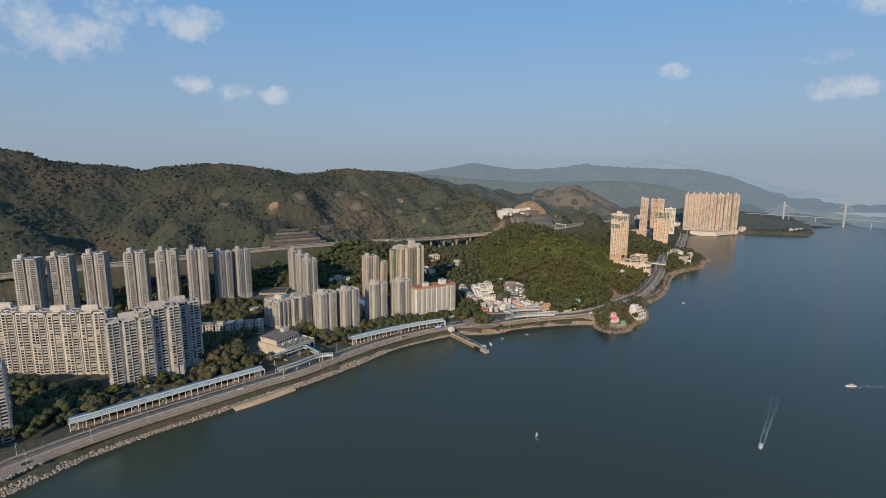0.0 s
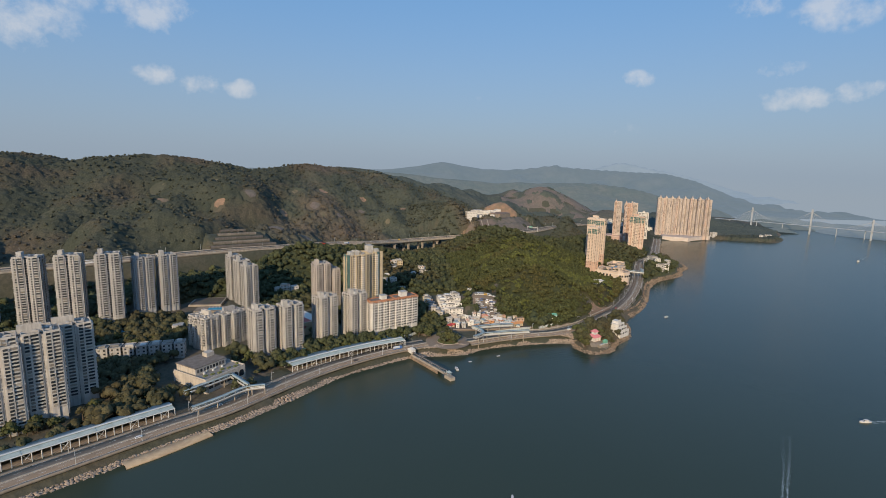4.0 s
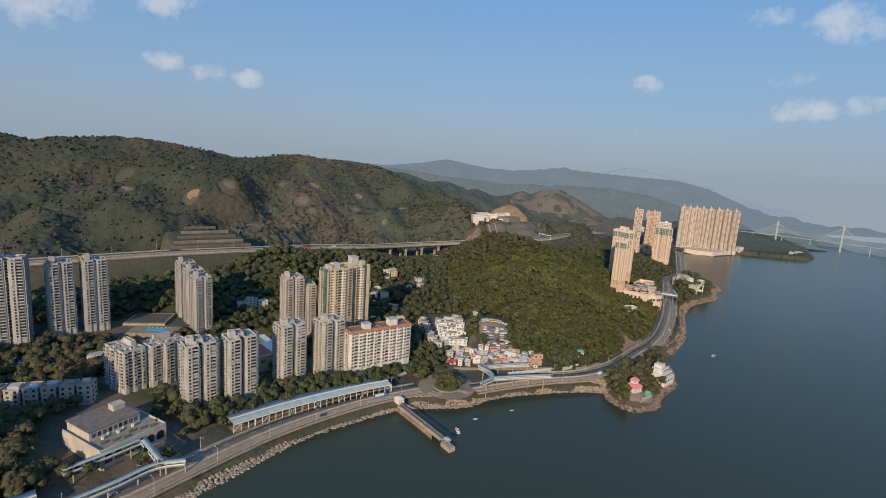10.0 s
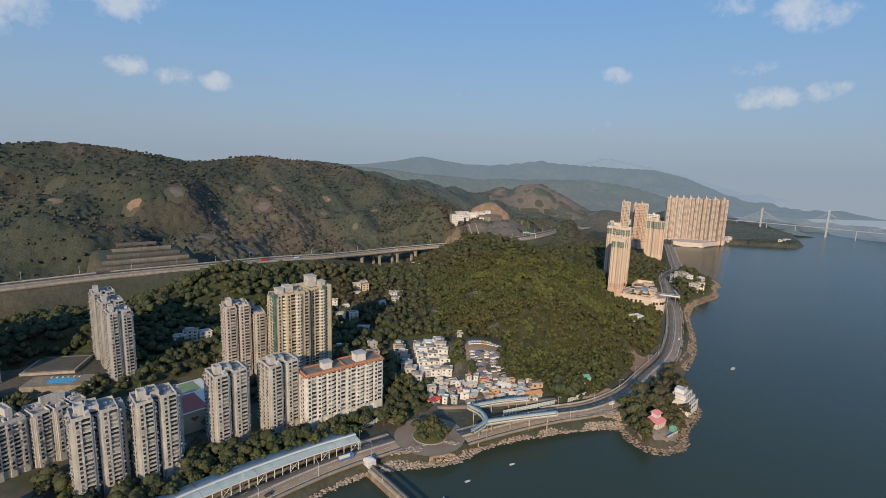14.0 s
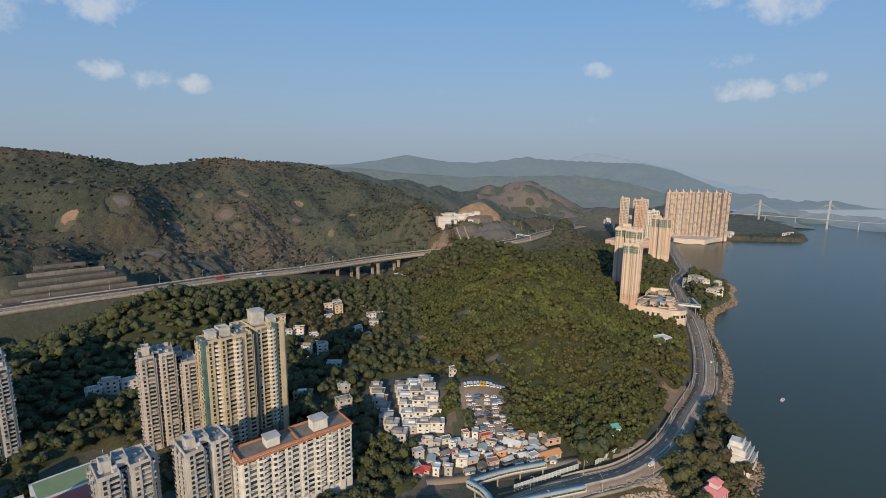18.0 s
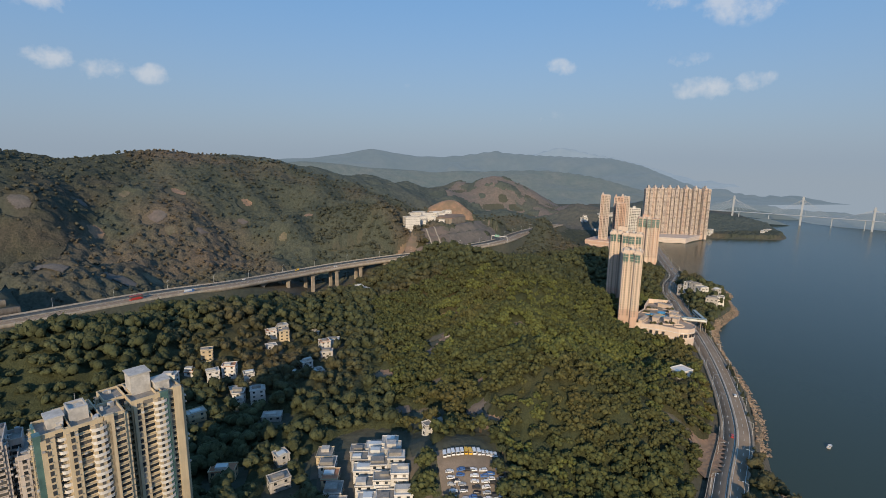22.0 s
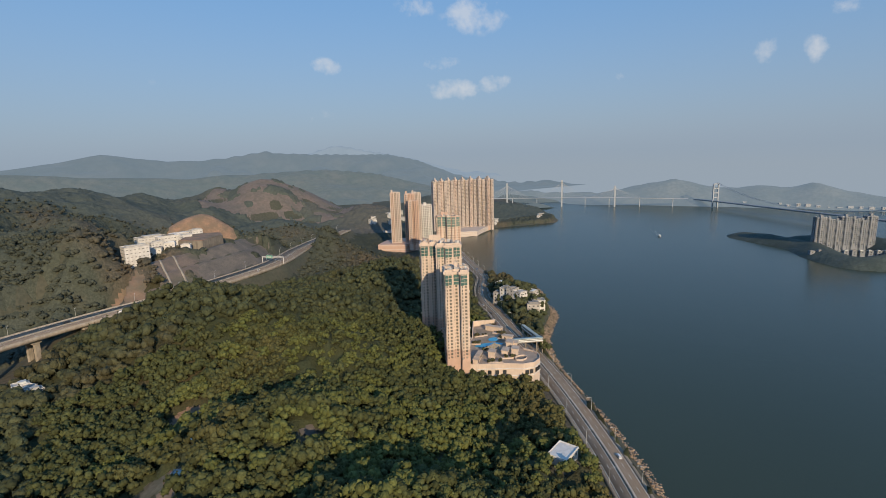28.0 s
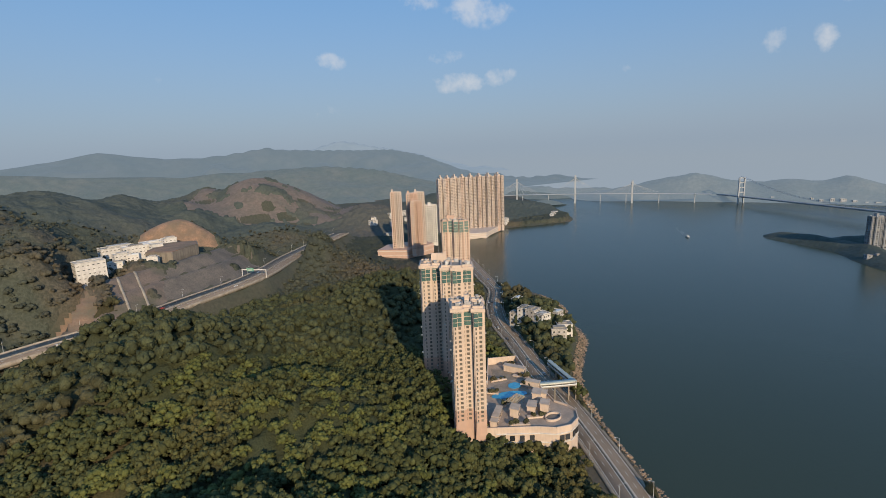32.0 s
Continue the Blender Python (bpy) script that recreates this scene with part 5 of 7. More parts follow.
def simple_crown(seed, lumps, cards):
    r = np.random.default_rng(seed)
    vs, fs, base = [], [], 0
    for k in range(lumps):
        v, f = low_lump(seed * 17 + k)
        a, rad = 2.4 * k + r.uniform(-0.5, 0.5), 0.6 * math.sqrt(k / max(lumps, 1))
        vs.append(v * r.uniform(0.45, 0.68) * (1, 1, 0.9) + (math.cos(a) * rad, math.sin(a) * rad, 0.65 + 0.45 * (1 - rad) + r.uniform(-0.15, 0.15)))
        fs.append(f + base)
        base += len(v)
    if cards:
        lump = np.concatenate(vs)
        pick = lump[r.integers(0, len(lump), cards)] * 1.04
        d = r.normal(0, 1, (cards, 2, 3))
        d /= np.linalg.norm(d, axis=2)[:, :, None]
        w = r.uniform(0.14, 0.3, (cards, 1))
        q = np.stack([pick - d[:, 0] * w, pick + d[:, 1] * w, pick + d[:, 0] * w], 1).reshape(-1, 3)
        vs.append(q)
        fs.append(np.arange(cards)[:, None] * 3 + base + (0, 1, 2))
    return np.concatenate(vs), np.concatenate(fs)


def woods(name, x0, x1, y0, y1, gap, radius, protos, mat, label, keep=None, tall=1.0, seed=1, drop=0.06):
    r = np.random.default_rng(seed)
    x, y = np.meshgrid(np.arange(x0, x1, gap), np.arange(y0, y1, gap * 0.9))
    x, y = x.ravel(), y.ravel()
    x, y = x + r.uniform(-0.48, 0.48, x.shape) * gap, y + r.uniform(-0.48, 0.48, y.shape) * gap
    ok = ~open_ground(x, y) & (r.random(x.shape) > drop)
    if keep is not None:
        ok &= keep(x, y)
    x, y = x[ok], y[ok]
    z = ground_height(x, y)
    rad = r.uniform(*radius, len(x)) * (1 + 0.25 * lattice(x, y, 40, 21))
    size = np.stack([rad, rad * r.uniform(0.85, 1.35, len(x)) * tall], 1)
    lift = r.uniform(0.5, 2.8, len(x)) * tall
    me = raw_mesh(name, *scatter(protos, np.stack([x, y, z + lift], 1), size, r.uniform(0, 6.28, len(x)), r.integers(0, len(protos), len(x))), mat)
    return tagged(new(name, me), label, "woodland", kind="stuff")


def near_zone(x, y):
    return (x > 60) & (x < 345) & (y > 535) & (y < 830) & (x < 60 + (y - 440) * 1.1)


RICH = [crown_shape(k, 8, 84, 0.76, (0.27, 0.44), 0.19, fine=False) for k in range(6)]
MID = [simple_crown(50 + k, 5, 32) for k in range(6)]
FARC = [simple_crown(80 + k, 3, 14) for k in range(6)]


def seen_side(x, y):
    """The slopes of the range that face the sea."""
    c = np.array(RANGE)
    return y < np.interp(x, c[:, 0], c[:, 1]) + 45


def bright(x, y):
    """Clumps of yellower trees, thicker towards the sunny end of the headland."""
    return lattice(x, y, 30, 71) + 0.8 * lattice(x, y, 9, 72) > 0.8 - 0.85 * np.exp(-((x - 205) / 55) ** 2 - ((y - 650) / 80) ** 2) - 0.6 * np.exp(-((x - 185) / 40) ** 2 - ((y - 760) / 40) ** 2)


woods("headland_woods", 55, 350, 530, 835, 4.8, (2.4, 4.4), RICH, FOREST, "dense sunlit broadleaf woods on the headland", lambda x, y: near_zone(x, y) & ~bright(x, y), seed=2, drop=0.05)
woods("headland_woods", 55, 350, 530, 835, 4.8, (2.3, 4.1), RICH, FOREST_YELLOW, "yellow-green broadleaf trees on the headland", lambda x, y: near_zone(x, y) & bright(x, y), seed=2, drop=0.05)
def valley(x, y):
    c = np.array(HIGHWAY)
    return ~near_zone(x, y) & ~((y > np.interp(x, c[:, 0], c[:, 1]) + 18) & (x < 110))


woods("valley_woods", -430, 460, 470, 1010, 6.4, (2.6, 4.8), MID, FOREST_DARK, "dark broadleaf woods of the valley and slopes", valley, seed=3, drop=0.05)
woods("estate_woods", -420, 20, 215, 480, 6.0, (3.0, 4.8), MID, FOREST_DARK, "dark trees between the estate blocks and the road", lambda x, y: (y - 215) > (x + 420) * -0.1, seed=4, drop=0.12)
def rocky_free(x, y):
    """Leaves bare rock showing on the brown hill above the bay."""
    return (((x - 410) / 150) ** 2 + ((y - 1470) / 95) ** 2 > 1) | (lattice(x, y, 26, 91) + 0.5 * lattice(x, y, 11, 92) > 0.15)


def uphill(x, y):
    """The slopes above the highway."""
    c = np.array(HIGHWAY)
    return y > np.interp(x, c[:, 0], c[:, 1]) + 18


def canopy_sheet(name, x0, x1, y0, y1, step, cell, mat, label, keep=None, high=(1.6, 4.2), seed=1):
    """A closed woodland canopy seen from far off: rounded crowns of many heights grown together over the land."""
    x, y = np.meshgrid(np.arange(x0, x1 + step, step), np.arange(y0, y1 + step, step))
    r = np.random.default_rng(seed)
    x, y = x + r.uniform(-0.3, 0.3, x.shape) * step, y + r.uniform(-0.3, 0.3, x.shape) * step
    best = np.zeros(x.shape)
    ci, cj = np.floor(x / cell).astype(np.int64), np.floor(y / cell).astype(np.int64)

    def chance(p, q, n):
        m = (p * 73856093 ^ q * 19349663 ^ (seed * 83 + n) * 83492791) & 0x7FFFFFFF
        m = ((m ^ (m >> 13)) * 1274126177) & 0x7FFFFFFF
        return ((m ^ (m >> 16)) % 65536) / 65536.0

    for di in (-1, 0, 1):
        for dj in (-1, 0, 1):
            p, q = ci + di, cj + dj
            d = np.hypot(x - (p + chance(p, q, 1)) * cell, y - (q + chance(p, q, 2)) * cell)
            rad = cell * (0.38 + 0.42 * chance(p, q, 3))
            top = high[0] + (high[1] - high[0]) * chance(p, q, 4)
            best = np.maximum(best, top * np.sqrt(np.clip(1 - (d / rad) ** 2, 0, 1)) * 1.5)
    best += r.uniform(-0.35, 0.35, x.shape) * step * 0.25
    ok = ~open_ground(x, y)
    if keep is not None:
        ok &= keep(x, y)
    z = ground_height(x, y) + np.where(ok, best + (0.4 if high[1] > 3.2 else 1.0), -1.5)
    n = x.shape[1]
    i = (np.arange(x.shape[0] - 1)[:, None] * n + np.arange(n - 1)[None])
    use = (ok[:-1, :-1] | ok[1:, :-1] | ok[:-1, 1:] | ok[1:, 1:])
    i = i[use]
    tri = np.concatenate([np.stack([i, i + 1, i + n + 1], 1), np.stack([i, i + n + 1, i + n], 1)])
    v = np.stack([x, y, z], -1).reshape(-1, 3)
    live = np.unique(tri)
    back = np.zeros(len(v), np.int64)
    back[live] = np.arange(len(live))
    return tagged(new(name, raw_mesh(name, v[live], back[tri], mat)), label, "woodland", kind="stuff")


canopy_sheet("hillside_canopy", -760, -230, 470, 1260, 2.7, 7.0, FOREST_FAR, "closed scrubby woods on the long hillside", seen_side, (1.2, 3.0), seed=3)
canopy_sheet("hillside_canopy", -1080, -760, 470, 1000, 4.5, 9.0, FOREST_FAR, "closed woods on the western hillside", seen_side, seed=4)
canopy_sheet("hillside_canopy", -230, 420, 1010, 1260, 2.5, 5.5, FOREST_FAR, "closed woods on the hills inland of the highway", None, (0.8, 2.4), seed=5)
canopy_sheet("hillside_canopy", -230, 420, 1260, 1640, 3.2, 6.5, FOREST_HAZED, "closed woods round a rocky hill, haze greyed into their colour", rocky_free, (0.6, 2.0), seed=15)
canopy_sheet("hillside_canopy", 420, 1150, 940, 1270, 3.4, 7.0, FOREST_FAR, "closed woods round the bay", None, (1.0, 2.6), seed=6)
canopy_sheet("hillside_canopy", 420, 1150, 1270, 1640, 3.8, 7.0, FOREST_HAZED, "closed woods on the hills behind the bay", rocky_free, (0.6, 2.0), seed=16)
canopy_sheet("valley_canopy", -230, 460, 470, 1010, 2.7, 6.0, FOREST_DARK, "closed dark undergrowth of the valley woods", lambda x, y: ~(uphill(x, y) & (x < 110)), high=(1.2, 3.4), seed=7)
canopy_sheet("hillside_canopy", -230, 112, 690, 1010, 2.7, 7.0, FOREST_FAR, "closed scrubby woods above the viaduct", uphill, seed=8)
woods("hillside_woods", -230, 112, 690, 1010, 8.0, (1.6, 3.0), FARC, FOREST_FAR, "taller trees above the viaduct", uphill, 0.9, seed=9, drop=0.2)
woods("hillside_woods", -760, -230, 470, 1220, 9.5, (1.6, 3.0), FARC, FOREST_FAR, "taller trees on the long hillside", seen_side, 0.9, seed=5, drop=0.2)
woods("hillside_woods", -230, 420, 1010, 1270, 8.0, (1.4, 2.6), FARC, FOREST_FAR, "taller trees inland of the highway", None, 0.9, seed=6, drop=0.2)
woods("hillside_woods", 0, 160, 1000, 1120, 6.4, (2.4, 4.0), MID, FOREST_FAR, "close trees round the works shelf", None, 0.9, seed=12, drop=0.1)
woods("hillside_woods", 262, 400, 1010, 1150, 6.8, (2.4, 4.0), MID, FOREST_FAR, "close trees hiding the highway", None, 0.9, seed=13, drop=0.1)



# ---- ground patches ----
def patch(name, ring, mat, label, category, lift=0.5, step=3.0, flat=None):
    """A piece of ground with its own surface, laid over the land inside a ring."""
    xs_, ys_ = [p[0] for p in ring], [p[1] for p in ring]
    x, y = np.meshgrid(np.arange(min(xs_), max(xs_) + step, step), np.arange(min(ys_), max(ys_) + step, step))
    z = ground_height(x, y) + lift if flat is None else np.full(x.shape, flat)
    inside = on_land(x + step / 2, y + step / 2, ring)[:-1, :-1]
    n = x.shape[1]
    i = (np.arange(x.shape[0] - 1)[:, None] * n + np.arange(n - 1)[None])[inside]
    me = raw_mesh(name, np.stack([x, y, z], -1).reshape(-1, 3), np.stack([i, i + 1, i + n + 1, i + n], 1), mat, True)
    return tagged(new(name, me), label, category, kind="structure")


patch("cut_slope", [(172, 1008), (241, 1051), (272, 1084), (256, 1112), (234, 1106), (208, 1084), (184, 1062), (176, 1040)], SHOTCRETE, "grey shotcrete cut slope above the highway", "slope", 0.35, 2.0)
patch("cut_slope", [(124, 994), (172, 1008), (176, 1040), (182, 1068), (152, 1052), (128, 1038)], BROWNCUT, "brown-grey cut slope with drains", "slope", 0.35, 2.0)
patch("earth_slope", [(140, 1172), (240, 1150), (250, 1180), (228, 1206), (192, 1212), (158, 1196)], EARTH, "bare orange earth slope above the works buildings", "slope", 0.5, 2.0)
patch("earth_slope", [(92, 982), (124, 992), (130, 1016), (122, 1036), (104, 1020), (92, 1000)], EARTH, "bare orange bank beside the highway", "slope", 0.9)
for x0, y0 in ((148, 1002), (161, 1008)):
    p = np.array([(x0 - 0.5 * k, y0 + 4.5 * k) for k in range(11)])
    p = np.column_stack([p, ground_height(p[:, 0], p[:, 1]) + 0.8])
    tagged(strip("slope_drain", p, -0.9, 0.9, CONCRETE, 0.1, 0.5), "stepped concrete drain down the cut slope", "drain", kind="structure")
patch("earth_slope", [(201, 566), (214, 571), (234, 594), (230, 604), (212, 592), (200, 576)], EARTH, "bare orange bank above the coast road", "slope", 1.2)
patch("dirt_track", [(96, 700), (104, 698), (114, 716), (124, 738), (118, 748), (110, 730)], EARTH, "sandy track among the trees", "track", 0.6)
for k, (bx, by, br) in enumerate(BARE):
    r = random.Random(k)
    patch("bare_ground", [(bx + br * r.uniform(0.6, 1.25) * math.cos(0.7 * i), by + br * r.uniform(0.6, 1.25) * math.sin(0.7 * i)) for i in range(9)], (EARTH, SCRUB, ROCKY)[k % 3], "patch of bare soil and rock among the trees", "bare ground", 0.5, 1.5)
patch("rocky_slope", [(410 + 165 * math.cos(0.35 * i), 1470 + 105 * math.sin(0.35 * i)) for i in range(18)], ROCKY, "brown rocky hillside with thin scrub above the bay", "slope", 0.3, 6.0)
patch("car_park_ground", [(73, 580), (103, 582), (99, 548), (92, 536), (74, 545)], DUSTY, "dusty brown car park surface", "car park", 0.25)
patch("village_ground", [(18, 612), (56, 606), (70, 570), (66, 550), (112, 548), (118, 520), (66, 516), (36, 508), (34, 545), (22, 560)], ESTATEFLOOR, "worn concrete village ground", "village ground", 0.2)
patch("estate_ground", [(-176, 445), (-150, 466), (-120, 496), (-118, 540), (-76, 545), (-30, 528), (22, 540), (30, 512), (-20, 488), (-60, 462), (-95, 422), (-118, 376), (-160, 420)], ESTATEFLOOR, "concrete and planted ground between estate towers", "estate ground", 0.15)
patch("estate_ground", [(-172, 520), (-172, 470), (-185, 440), (-250, 420), (-330, 440), (-330, 490), (-220, 500)], ESTATEFLOOR, "concrete ground below the back row", "estate ground", 0.15)
patch("valley_lane", [(10, 640), (16, 640), (26, 690), (22, 730), (40, 800), (34, 802), (15, 735), (18, 690)], PAVING, "narrow concrete valley lane", "lane", 0.3)
for k in range(5):
    u = np.arange(72 + 7 * k, 166 - 6 * k, 6.0)
    v = 11 + 9 * k
    p = np.stack([-290 + 0.711 * u - 0.703 * v, 637 + 0.703 * u + 0.711 * v], 1)
    z = line_distance(p[:, 0], p[:, 1], HIGHWAY)[1] + 4.0 * (k + 1)
    p = np.column_stack([p, z])
    tagged(strip("retaining_wall", p, -0.8, 0.8, (SHOTCRETE, OLDWALL)[k % 2], 0.6, 5.5), "terraced concrete retaining wall above the highway", "retaining wall", kind="structure")
    tagged(strip("terrace_strip", p, 1.0, 6.5, (EARTH, SCRUB, SCRUB, SCRUB, SCRUB)[k], -0.1, 0.2), "narrow stepped terrace with thin scrub above the highway", "terrace", kind="structure")
for cx, cy, w in ((-205, 842, 22), (-165, 868, 26), (-100, 868, 18), (-128, 872, 14)):
    patch("grid_beam_slope", [(cx - w / 2, cy - 7), (cx + w / 2, cy - 2), (cx + w / 2, cy + 10), (cx - w / 2, cy + 5)], SHOTCRETE, "concrete grid beams holding the slope", "slope", 1.2)

# ---- houses ----
def house(x, y, w, d, floors, turn, wall, roof, label, group="", z=None, fh=3.0, shed=True, seed=0, category="house", roof_kind="flat", far=False, pane=(1.3, 1.3)):
    r = random.Random(seed * 7 + int(x * 3 + y))
    z = spot(x, y) if z is None else z
    top = thing("house", x, y, z, turn, label, category, group)
    h = floors * fh
    b = Build()
    b.box(0, 0, -3, w, d, h + 3)
    part("wall", b, wall, top)
    if roof_kind == "flat":
        b = Build()
        b.box(0, 0, h, w + 0.5, d + 0.5, 0.28)
        part("roof", b, roof, top)
        b = Build()
        for sx, sy, pw, pd in ((0, -d / 2, w + 0.5, 0.2), (0, d / 2, w + 0.5, 0.2), (-w / 2, 0, 0.2, d), (w / 2, 0, 0.2, d)):
            b.box(sx, sy, h + 0.28, pw, pd, 0.45)
        part("parapet", b, wall, top)
        if shed:
            b = Build()
            b.box(r.uniform(-0.2, 0.2) * w, r.uniform(-0.2, 0.2) * d, h + 0.28, w * r.uniform(0.45, 0.85), d * r.uniform(0.3, 0.6), r.uniform(0.7, 1.7))
            part("roof_shed", b, r.choice((PALEROOF, ROOFGREY, STEEL, roof)), top)
    else:
        b = Build()
        e = 0.5
        b.v = [(-w / 2 - e, -d / 2 - e, h), (w / 2 + e, -d / 2 - e, h), (w / 2 + e, d / 2 + e, h), (-w / 2 - e, d / 2 + e, h), (-w / 2 - e, 0, h + d * 0.3), (w / 2 + e, 0, h + d * 0.3)]
        b.f = [(0, 1, 5, 4), (2, 3, 4, 5), (0, 4, 3), (1, 2, 5), (3, 2, 1, 0)]
        part("roof", b, roof, top)
    me, rest = pane_mesh(*pane, GLASS), Build()
    for fx, fy, a, wide, own in faces_of([(0, 0, w, d)]):
        n = max(1, int(wide // 3.2))
        c, s = math.cos(radians(a)), math.sin(radians(a))
        if a == 180:
            continue
        for i in range(n):
            for k in range(floors):
                u = (i - (n - 1) / 2) * wide / n
                q = pose(fx + c * u, fy + s * u, k * fh + 1.0, 0, 0, a)
                if far:
                    g0 = len(rest.v)
                    rest.v += [tuple(q @ vv.co) for vv in me.vertices]
                    rest.f += [tuple(g0 + t_ for t_ in p_.vertices) for p_ in me.polygons]
                    continue
                ob = new("window", me)
                ob.parent = top
                ob.matrix_local = q
    if rest.f:
        tagged(part("window_rows", rest, GLASS, top), kind="stuff")
    if floors > 1 and (not far or group == "valley houses"):
        for k in range(1, floors):
            b = Build()
            b.box(0, -d / 2 - 0.55, k * fh - 0.1, w * 0.86, 1.1, 0.18)
            b.box(0, -d / 2 - 1.05, k * fh + 0.08, w * 0.86, 0.1, 0.85)
            part("balcony", b, wall, top)
    return top


hr = random.Random(11)
walls = (WHITE, WHITE, GREIGE, CREAM, PINKISH, WHITE)
roofs = (ROOFGREY, WHITE, STEEL, ROOFGREY, WHITE, TERRACOTTA)
vlabel = "pale two-storey village house with a roof shed"
for k, yy in enumerate((603, 595, 586, 577, 568, 559)):
    for j in range(3):
        house(40 + j * 7.45 + k * 0.6, yy - j * 0.9, 7.4, 6.4, 2, -8, hr.choice((WHITE, WHITE, GREIGE, GREYWALL)), hr.choice((PALEROOF, PALEROOF, PALEROOF, WHITE, ROOFGREY)), vlabel, "village terraces", seed=k * 3 + j, fh=2.15 + 0.12 * ((k * 2 + j) % 3))
for k, yy in enumerate((604, 596, 587, 578, 569)):
    house(24.5 + k * 1.4, yy, 7.2, 8.0, 2, -8, hr.choice(walls), hr.choice(roofs), vlabel, "village terraces", seed=40 + k, fh=2.4)
for k, yy in enumerate((560, 551)):
    house(33 + k * 4, yy, 7.4, 7, 2, -14, GREIGE, PALEROOF, vlabel, "village terraces", seed=50 + k)
# low sheds and shops by the roundabout
REDROOF = material("red awning sheet", (0.50, 0.07, 0.06), 0.7)
placed_sheds = []
for k in range(260):
    x, y = hr.uniform(44, 116), hr.uniform(517, 549)
    if len(placed_sheds) >= 74 or abs(x - 90) < 5 and y > 536 or (y < 521 + (x - 48) * 0.1) or any((x - p) ** 2 + (y - q) ** 2 < 17 for p, q in placed_sheds):
        continue
    placed_sheds.append((x, y))
    kind = hr.random()
    house(x, y, hr.uniform(3.2, 6.2), hr.uniform(3, 4.6), 1 if kind < 0.7 else 2, hr.choice((12, 20, -20, 70, 15)) + hr.uniform(-8, 8), hr.choice(walls + walls + (ORANGEWALL, GREYWALL, SALMON)), hr.choice((PALEROOF, PALEROOF, STEEL, PALEROOF, ROOFGREY, ROOFGREY, TERRACOTTA, PALEBLUE, PALEBLUE, DARKROOF, WHITE, REDROOF)),
          "low patched village shed with a metal sheet roof", "village sheds", seed=60 + k, shed=kind > 0.85, fh=2.3, category="shed", roof_kind="gable" if kind < 0.45 else "flat", far=True, pane=(0.9, 0.8))
house(96, 541, 9, 6, 1, -35, WHITE, WHITE, "white tented market shed beside the car park", seed=93, shed=False, fh=2.6, roof_kind="gable", category="shed")
house(112, 531, 13, 5, 1, 18, CREAM, ORANGEWALL, "long low market hall with an orange roof", seed=99, shed=False, roof_kind="gable", category="hall")
house(118, 543, 8, 6, 1, 10, SALMON, ROOFGREY, "salmon single-storey house by the woods", seed=98, shed=False)
house(140, 541, 9, 6, 1, 12, REDCOURT, GREENROOF, "small red temple with a green tiled roof", seed=97, roof_kind="gable", category="temple")
house(152, 543, 7, 6, 2, 12, WHITE, GREENROOF, "small white house with a green roof", seed=96, roof_kind="gable")
house(74, 607, 4.0, 4.5, 2, 20, WHITE, ROOFGREY, "narrow white house on the wooded slope", seed=95, shed=False)
house(79.5, 609, 4.2, 4.8, 2, 20, ORANGEWALL, ROOFGREY, "bright orange house with a dark roof on the wooded slope", seed=94, roof_kind="gable")
for k, (x, y, w, fl) in enumerate(VALLEY):
    house(x, y, w, 6.0, fl, hr.uniform(-10, 35), hr.choice((WHITE, WHITE, GREIGE, CREAM)), hr.choice((ROOFGREY, PALEROOF, PALEROOF, TERRACOTTA)), "white valley house among dark trees", "valley houses", seed=120 + k, far=True, fh=2.4, pane=(1.2, 1.1))
house(233, 631, 11, 8, 1, 15, WHITE, WHITE, "pale roofed service building in the woods", seed=140, shed=False, category="service building")
house(118, 738, 7, 3.5, 1, 40, GREYWALL, STEEL, "tin-roofed hillside hut by a sandy track", seed=141, shed=False, category="hut")
house(106, 708, 6, 3.5, 1, 60, GREYWALL, PALEBLUE, "blue tin-roofed hillside hut", seed=142, shed=False, category="hut")
# works buildings on the shelf above the highway
for k, (x, y, w, d, fl, t, zb, roof) in enumerate(((127, 1060, 21, 13, 6, 12, 51, PALEROOF), (150, 1158, 30, 13, 2, 14, 60, ROOFGREY), (182, 1164, 22, 12, 2, 14, 60, WHITE), (196, 1150, 12, 9, 3, 14, 60, PALEROOF), (166, 1138, 26, 9, 3, 14, 58, WHITE), (182, 1130, 10, 10, 3, 14, 58, WHITE),
                                                    (152, 1122, 14, 8, 2, 14, 58, PALEROOF), (146, 1082, 12, 6, 2, -20, 57.5, PALEBLUE), (160, 1086, 10, 6, 3, -20, 57.5, WHITE), (174, 1082, 9, 6, 2, -20, 57.5, WHITE))):
    house(x, y, w, d, fl, t, WHITE, roof, "white flat-roofed works building on a levelled shelf", "works buildings", seed=150 + k, z=zb, far=True, fh=3.5, category="works building", pane=(1.5, 0.6))
SHELF = [(170, 1104), (190, 1083), (217, 1112), (220, 1138), (188, 1150)]
tank = thing("earth_platform", 192, 1112, 57, 0, "orange earth platform with a tan retaining face", "platform", kind="structure")
b = Build()
b.prism(SHELF, 46, 66)
fixed(part("retaining_face", b, OLDWALL), tank)
b = Build()
b.prism([(195 + (x - 195) * 0.95, 1116 + (y - 1116) * 0.95) for x, y in SHELF], 66, 66.6)
fixed(part("earth_fill", b, EARTH), tank)

